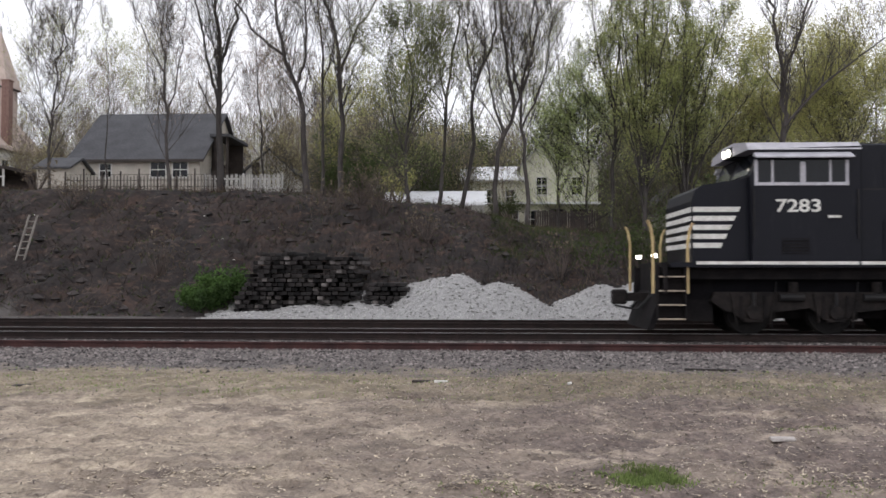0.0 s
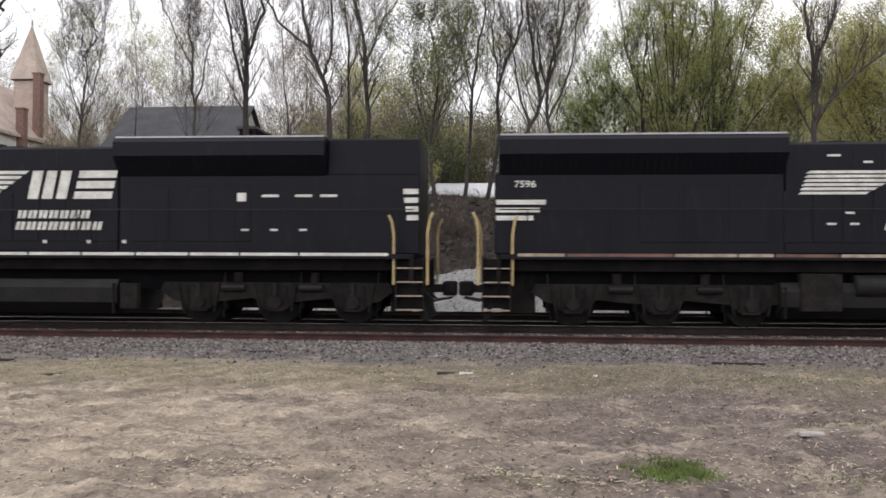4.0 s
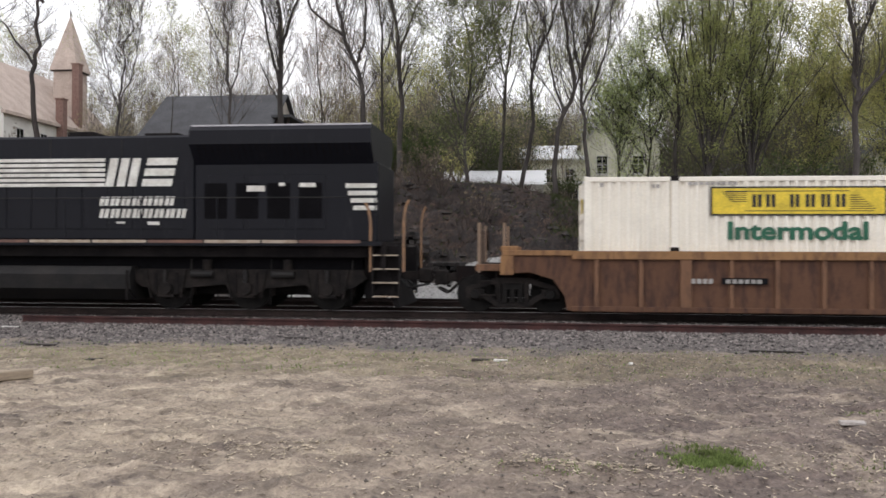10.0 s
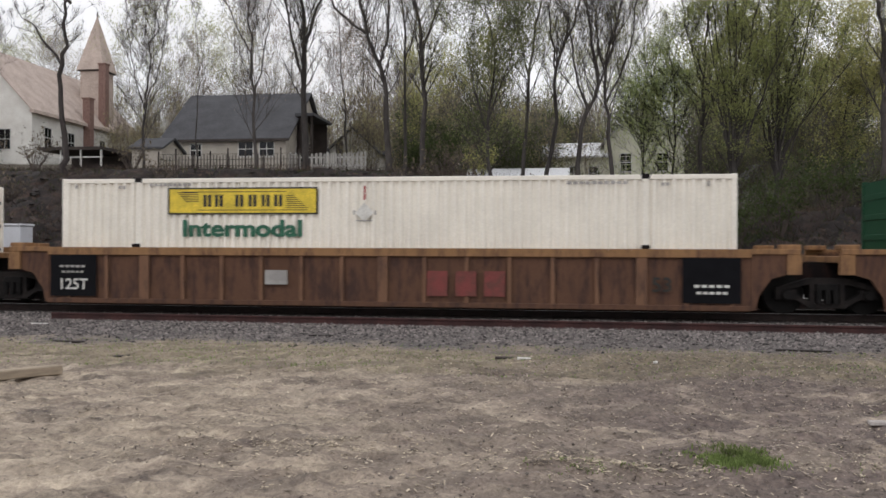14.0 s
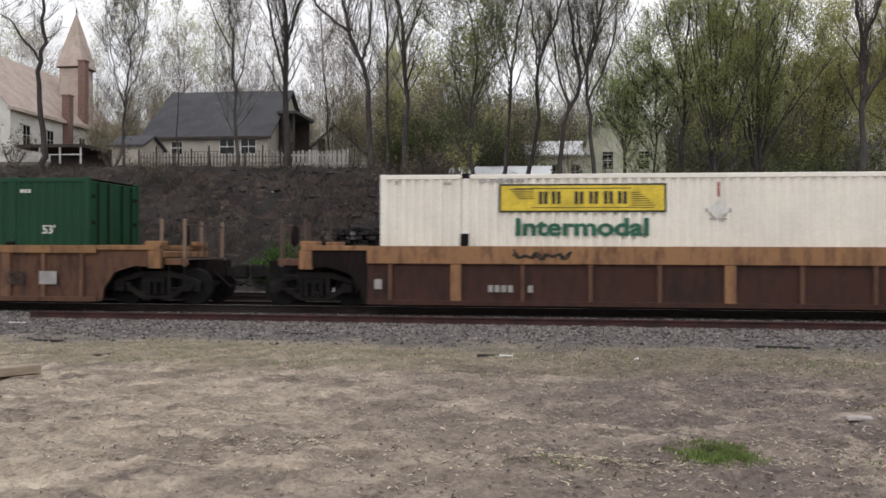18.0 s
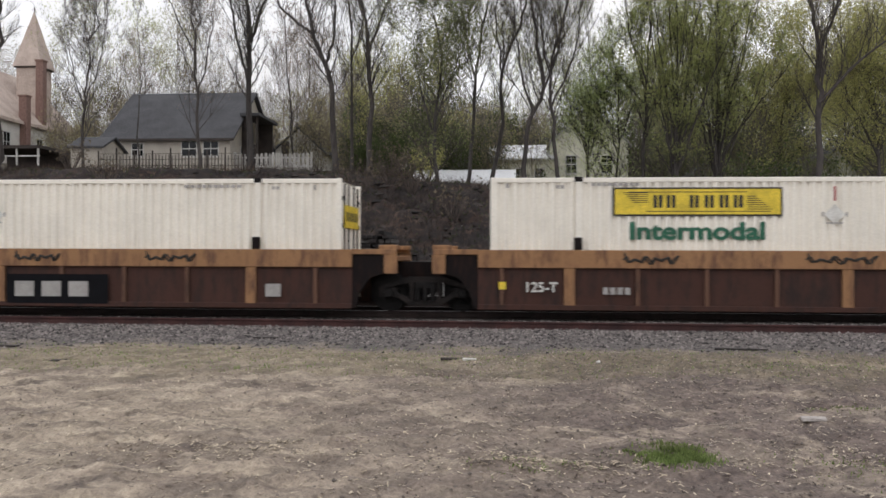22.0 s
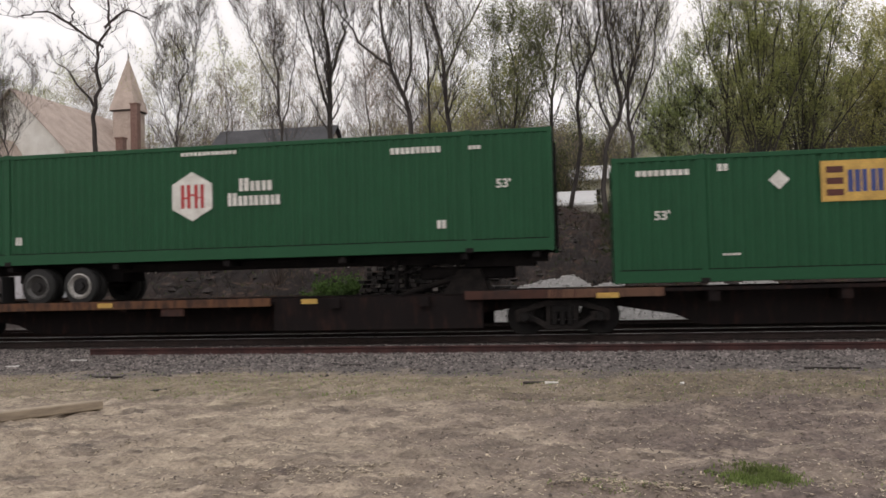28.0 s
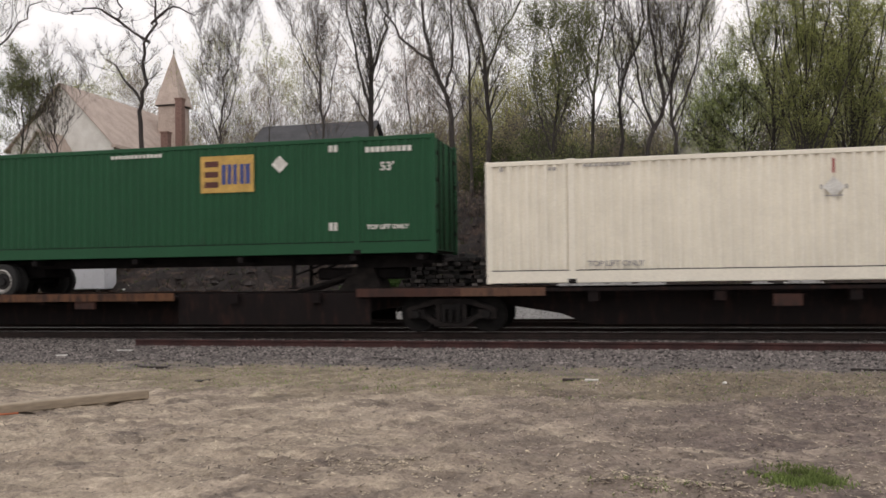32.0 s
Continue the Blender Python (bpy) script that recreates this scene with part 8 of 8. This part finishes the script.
def gable(name, x0, x1, y0, y1, base, eave, ridge, along, wall, roof, label, over=0.3, category="house"):
    """A gabled block; along is the axis that its ridge runs on."""
    h = thing(name, pose(0, 0, 0), label, category)
    bm = bmesh.new()
    if along == "x":
        ym = (y0 + y1) / 2
        extrude_x(bm, [(y0, base), (y0, eave), (ym, ridge - 0.05), (y1, eave), (y1, base)], x0, x1)
    else:
        xm = (x0 + x1) / 2
        prism(bm, [(x0, base), (x0, eave), (xm, ridge - 0.05), (x1, eave), (x1, base)], y0, y1)
    part("wall", bm, wall, h)
    t = 0.14
    for s_ in (0, 1):
        bm = bmesh.new()
        if along == "x":
            e, m_ = (y0, (y0 + y1) / 2) if s_ == 0 else (y1, (y0 + y1) / 2)
            k = (ridge - eave) / (m_ - e)
            d = -over if s_ == 0 else over
            extrude_x(bm, [(e + d, eave + k * d), (m_, ridge), (m_, ridge + t), (e + d, eave + k * d + t)], x0 - over, x1 + over)
        else:
            e, m_ = (x0, (x0 + x1) / 2) if s_ == 0 else (x1, (x0 + x1) / 2)
            k = (ridge - eave) / (m_ - e)
            d = -over if s_ == 0 else over
            prism(bm, [(e + d, eave + k * d), (m_, ridge), (m_, ridge + t), (e + d, eave + k * d + t)], y0 - over, y1 + over)
        part("roof_slope", bm, roof, h)
    return h


# cottage with the dark roof
cot = gable("cottage", -27.5, -18.7, 56, 66, 6.2, 9.25, 13.1, "x", M["wall_cream"], M["roof_dark"], "cream single-storey cottage with a dark shingle roof")
boxes("eave_board", [(-27.8, 55.68, 9.02, -18.4, 55.74, 9.2)], M["dark_wood"], cot)
for x, w_, h in ((-25.15, 0.75, 0.85), (-21.55, 1.0, 0.95), (-20.05, 1.0, 0.95)):
    window(cot, x, 56, 8.05, w_, h)
window(cot, -18.7, 58.6, 8.0, 0.9, 0.9, "y", 1)
for x in (-25, -23, -21, -19.5):
    boxes("corner_trim", [(x, 55.97, 6.2, x + 0.03, 55.995, 9.0)], M["wall_cream"], cot)
porch = thing("porch", pose(0, 0, 0), "dark two-level timber porch with a brown roof", "porch")
boxes("deck", [(-18.6, 58, 8.0, -17.4, 62, 8.2)], M["dark_wood"], porch)
boxes("porch_roof", [(-18.6, 57.6, 11.0, -17.2, 62.3, 11.2)], M["roof_dark"], porch)
boxes("back_wall", [(-18.6, 61.8, 8.2, -17.45, 61.95, 11.0)], M["dark_wood"], porch)
boxes("side_panel", [(-18.5, 58.0, 8.2, -18.0, 58.08, 11.0)], M["dark_wood"], porch)
for x in (-18.5, -18.0, -17.5):
    boxes("post", [(x - 0.07, 58.0, 6.0, x + 0.07, 58.14, 11.0)], M["dark_wood"], porch)
for k in range(14):
    boxes("baluster", [(-17.98 + k * 0.035, 58.02, 8.2, -17.96 + k * 0.035, 58.06, 9.0)], M["dark_wood"], porch)
boxes("top_rail", [(-18.0, 58.0, 9.0, -17.45, 58.08, 9.06)], M["dark_wood"], porch)
gb = gable("garage", -18.4, -14.7, 66, 72, 6.0, 9.6, 11.3, "y", M["wall_white"], M["roof_dark"], "small white gabled garage behind the porch", category="garage")
boxes("door", [(-17.9, 65.94, 8.2, -17.3, 65.99, 10.3)], M["dark_wood"], gb)
sh = gable("shed", -27.2, -25.2, 51, 54, 5.5, 8.05, 8.75, "x", M["wall_cream"], M["roof_dark"], "small weathered shed beside the cottage", 0.2, "shed")
red_h = gable("cottage", -8.6, -5.6, 70, 76, 6.0, 8.6, 10.2, "x", M["brick"], M["roof_tan"], "low reddish house seen between the trunks")
boxes("fascia", [(-8.9, 69.6, 8.45, -5.3, 69.66, 8.7)], M["trim"], red_h)

# picket fence and wire fence
fence = thing("picket_fence", pose(-13.25, 47.0, float(land(-13.2, 47.0))), "white picket fence with weathered pickets", "fence")
bm = bmesh.new()
prism(bm, [(-0.04, 0.08), (-0.04, 1.02), (0.0, 1.1), (0.04, 1.02), (0.04, 0.08)], -0.012, 0.012)
M["fence_white"] = mat("weathered_white_paint", (0.50, 0.485, 0.46), 0.85, color2=(0.34, 0.325, 0.30), scale=4, vary=0.25)
picket = finish(bm, "picket", M["fence_white"])
for k in range(36):
    share("picket", picket, fence, pose(-2.2 + k * 0.125, 0, 0.04 * math.sin(k), 0, math.sin(k * 3.3) * 2, 0))
for z in (0.3, 0.8):
    boxes("fence_rail", [(-2.25, 0.014, z, 2.25, 0.05, z + 0.08)], M["trim"], fence)
for x in (-2.2, 0.0, 2.2):
    boxes("fence_post", [(x - 0.05, 0.05, -0.2, x + 0.05, 0.14, 1.15)], M["trim"], fence)
wire = thing("wire_fence", pose(-19.0, 46.5, float(land(-19, 46.5))), "wire fence on thin dark posts with grey slats", "fence")
for k in range(9):
    boxes("fence_post", [(-4.2 + k * 1.05, -0.03, -0.2, -4.13 + k * 1.05, 0.03, 1.2 + 0.15 * (k % 3 == 1))], M["dark_wood"], wire)
bm = bmesh.new()
for z in (0.35, 0.7, 1.02):
    rod(bm, (-4.2, 0, z), (4.3, 0, z), 0.012, 0.012, 4)
part("wire", bm, M["steel"], wire)
for k in range(44):
    boxes("slat", [(-4.1 + k * 0.19, 0.02, 0.1, -4.02 + k * 0.19, 0.03, 0.95 + 0.05 * math.sin(k * 1.9))], M["old_wood"], wire)

# church: nave with a tan roof, tower with a spire, brick chimneys
ch = gable("church", -62, -50.2, 75, 95.5, 8.5, 15.1, 21.3, "y", M["wall_white"], M["roof_tan"], "white church with a tan shingle roof and spire", 0.5, "church")
boxes("eave_trim", [(-50.2, 74.6, 14.62, -49.72, 95.9, 14.9)], M["roof_tan"], ch)
for y in (77.5, 81.5, 87.5):
    window(ch, -50.2, y, 11.6, 1.1, 1.9, "y", 1)
for x in (-59, -56, -53):
    window(ch, x, 75, 11.2, 1.1, 1.9)
por = gable("church_porch", -57.8, -54.2, 71.5, 75, 8.0, 13.4, 16.0, "y", M["wall_white"], M["roof_tan"], "small gabled church porch with a tan roof", 0.35, "porch")
tw = boxes("tower", [(-53.3, 88.3, 14, -50.75, 90.8, 21.7)], M["roof_tan"], ch, "shingled square tower")
boxes("tower_base", [(-51.2, 93.5, 10, -49.9, 96.0, 15.0)], M["wall_white"], ch)
bm = bmesh.new()
v = [bm.verts.new(p) for p in ((-53.6, 88.0, 21.6), (-50.45, 88.0, 21.6), (-50.45, 91.1, 21.6), (-53.6, 91.1, 21.6), (-52.02, 89.55, 28.0))]
for q in ((0, 1, 4), (1, 2, 4), (2, 3, 4), (3, 0, 4), (3, 2, 1, 0)):
    bm.faces.new([v[i] for i in q])
part("spire", bm, M["roof_tan"], ch, "tall pointed shingled spire")
boxes("spire_finial", [(-52.07, 89.5, 27.8, -51.97, 89.6, 28.4)], M["dark_wood"], ch)
boxes("tower_eave", [(-53.5, 88.1, 21.45, -50.55, 91.0, 21.6)], M["dark_wood"], ch)
for x, y, z0, z1, w_ in ((-50.3, 83.8, 9.0, 17.5, 0.85), (-50.95, 88.0, 15.2, 22.1, 0.8)):
    c_ = boxes("chimney", [(x, y, z0, x + 0.8, y + w_, z1)], M["brick"], ch, "red brick chimney")
    boxes("chimney_cap", [(x - 0.08, y - 0.08, z1, x + 0.88, y + w_ + 0.08, z1 + 0.15)], M["brick"], c_)

# low carport and white rails before the church
cp_ = thing("carport", pose(-31.6, 53, float(land(-31.6, 53))), "low dark-roofed carport with white rails", "carport")
boxes("carport_roof", [(-2.2, -2, 1.05, 2.4, 2, 1.25)], M["dark_wood"], cp_)
for x in (-2.0, -0.6, 0.8, 2.2):
    boxes("carport_post", [(x - 0.05, -1.9, 0, x + 0.05, -1.8, 1.05)], M["trim"], cp_)
boxes("white_rail", [(-2.1, -1.86, 0.55, 2.3, -1.80, 0.63)], M["trim"], cp_)
boxes("back_panel", [(-2.1, 1.8, 0.0, 2.3, 1.9, 1.05)], M["dark_wood"], cp_)

# pale two-storey house and metal-roofed shed
ph = gable("house", 3.3, 9.4, 68, 77, 3.6, 10.2, 13.2, "y", M["wall_pale"], M["grey_wall"], "pale yellow two-storey house with a gable and porch")
window(ph, 6.35, 68, 10.7, 0.7, 1.3)
for x in (4.95, 7.75):
    window(ph, x, 68, 7.9, 0.8, 1.35)
for x in (2.6, 4.0):
    window(ph, x, 67.0, 5.2, 0.85, 1.3)
ext = boxes("lean_to", [(1.4, 67.0, 3.6, 5.0, 68.0, 7.0)], M["wall_pale"], ph)
boxes("porch_roof", [(1.2, 66.5, 7.0, 9.4, 68.1, 7.18)], M["roof_metal"], ph, "pale porch roof")
boxes("dark_door", [(5.6, 67.93, 4.4, 6.8, 67.985, 6.7), (7.2, 67.93, 4.6, 8.6, 67.985, 6.7)], M["glass"], ph)
for z in np.arange(3.9, 12.6, 0.32):
    in_ = max(0.0, (z - 10.1) * 3.05 / 3.0)
    boxes("clapboard", [(3.3 + in_, 67.975, z, 9.4 - in_, 67.998, z + 0.025)], M["wall_pale"], ph)
wg = gable("house_wing", -1.3, 3.3, 67.5, 75, 3.6, 9.0, 10.4, "x", M["wall_pale"], M["roof_metal"], "lower wing with a pale metal roof")
window(wg, 0.9, 67.5, 7.2, 0.6, 1.0)
window(wg, 2.4, 67.5, 7.2, 0.6, 1.0)
msh = thing("metal_roof_shed", pose(-2.5, 55, 0), "low shed with a white metal roof", "shed")
boxes("shed_wall", [(-3.8, 0.3, 4.5, 2.8, 3.8, 6.2)], M["wall_white"], msh)
bm = bmesh.new()
extrude_x(bm, [(0.0, 5.98), (4.2, 7.25), (4.2, 7.33), (0.0, 6.06)], -4.0, 3.0)
part("metal_roof", bm, M["roof_metal"], msh, "white sheet metal roof")
for k in range(13):
    bm = bmesh.new()
    x = -3.9 + k * 0.57
    extrude_x(bm, [(0.0, 6.06), (4.2, 7.33), (4.2, 7.37), (0.0, 6.10)], x, x + 0.04)
    part("roof_seam", bm, M["roof_metal"], msh)
bf = thing("board_fence", pose(6.4, 62, float(land(6.4, 62))), "dark board fence behind the trees", "fence")
for k in range(28):
    boxes("board", [(-2.4 + k * 0.17, -0.02, 0, -2.25 + k * 0.17, 0.02, 1.75 + 0.05 * math.sin(k * 2.2))], M["dark_wood"], bf)
for z in (0.4, 1.3):
    boxes("fence_rail", [(-2.4, 0.02, z, 2.4, 0.07, z + 0.09)], M["dark_wood"], bf)

# houses towards the east
gh_ = gable("house", 12.2, 14.5, 58, 64, 3.2, 6.4, 7.6, "y", M["grey_wall"], M["roof_dark"], "weathered grey house behind the trees")
eh = gable("house", 15.6, 19.7, 59, 67, 3.2, 6.3, 7.6, "x", M["wall_cream"], M["roof_dark"], "low pale house with a dark bay window")
bay = boxes("bay", [(16.6, 58.0, 3.6, 19.3, 59, 6.0)], M["dark_wood"], eh, "dark bay window")
boxes("bay_frame", [(16.5, 57.96, 5.85, 19.4, 57.99, 6.0), (16.5, 57.96, 4.25, 19.4, 57.99, 4.4), (16.5, 57.96, 4.4, 16.7, 57.99, 5.85), (19.2, 57.96, 4.4, 19.4, 57.99, 5.85)], M["trim"], bay)
wh = gable("house", 19.9, 23.6, 58.4, 66, 3.2, 6.3, 8.6, "y", M["wall_white"], M["roof_dark"], "white clapboard house with a gable end")
window(wh, 20.6, 58.4, 5.0, 0.5, 1.0)
window(wh, 22.4, 58.4, 5.0, 0.7, 1.1)


def motions():
    for ob, s, z, turn in ROLLING:
        walk(ob, [(t, pose(s + d, TRACK, RAIL + z, 0, 0, turn)) for t, d in S_ROWS])


motions()
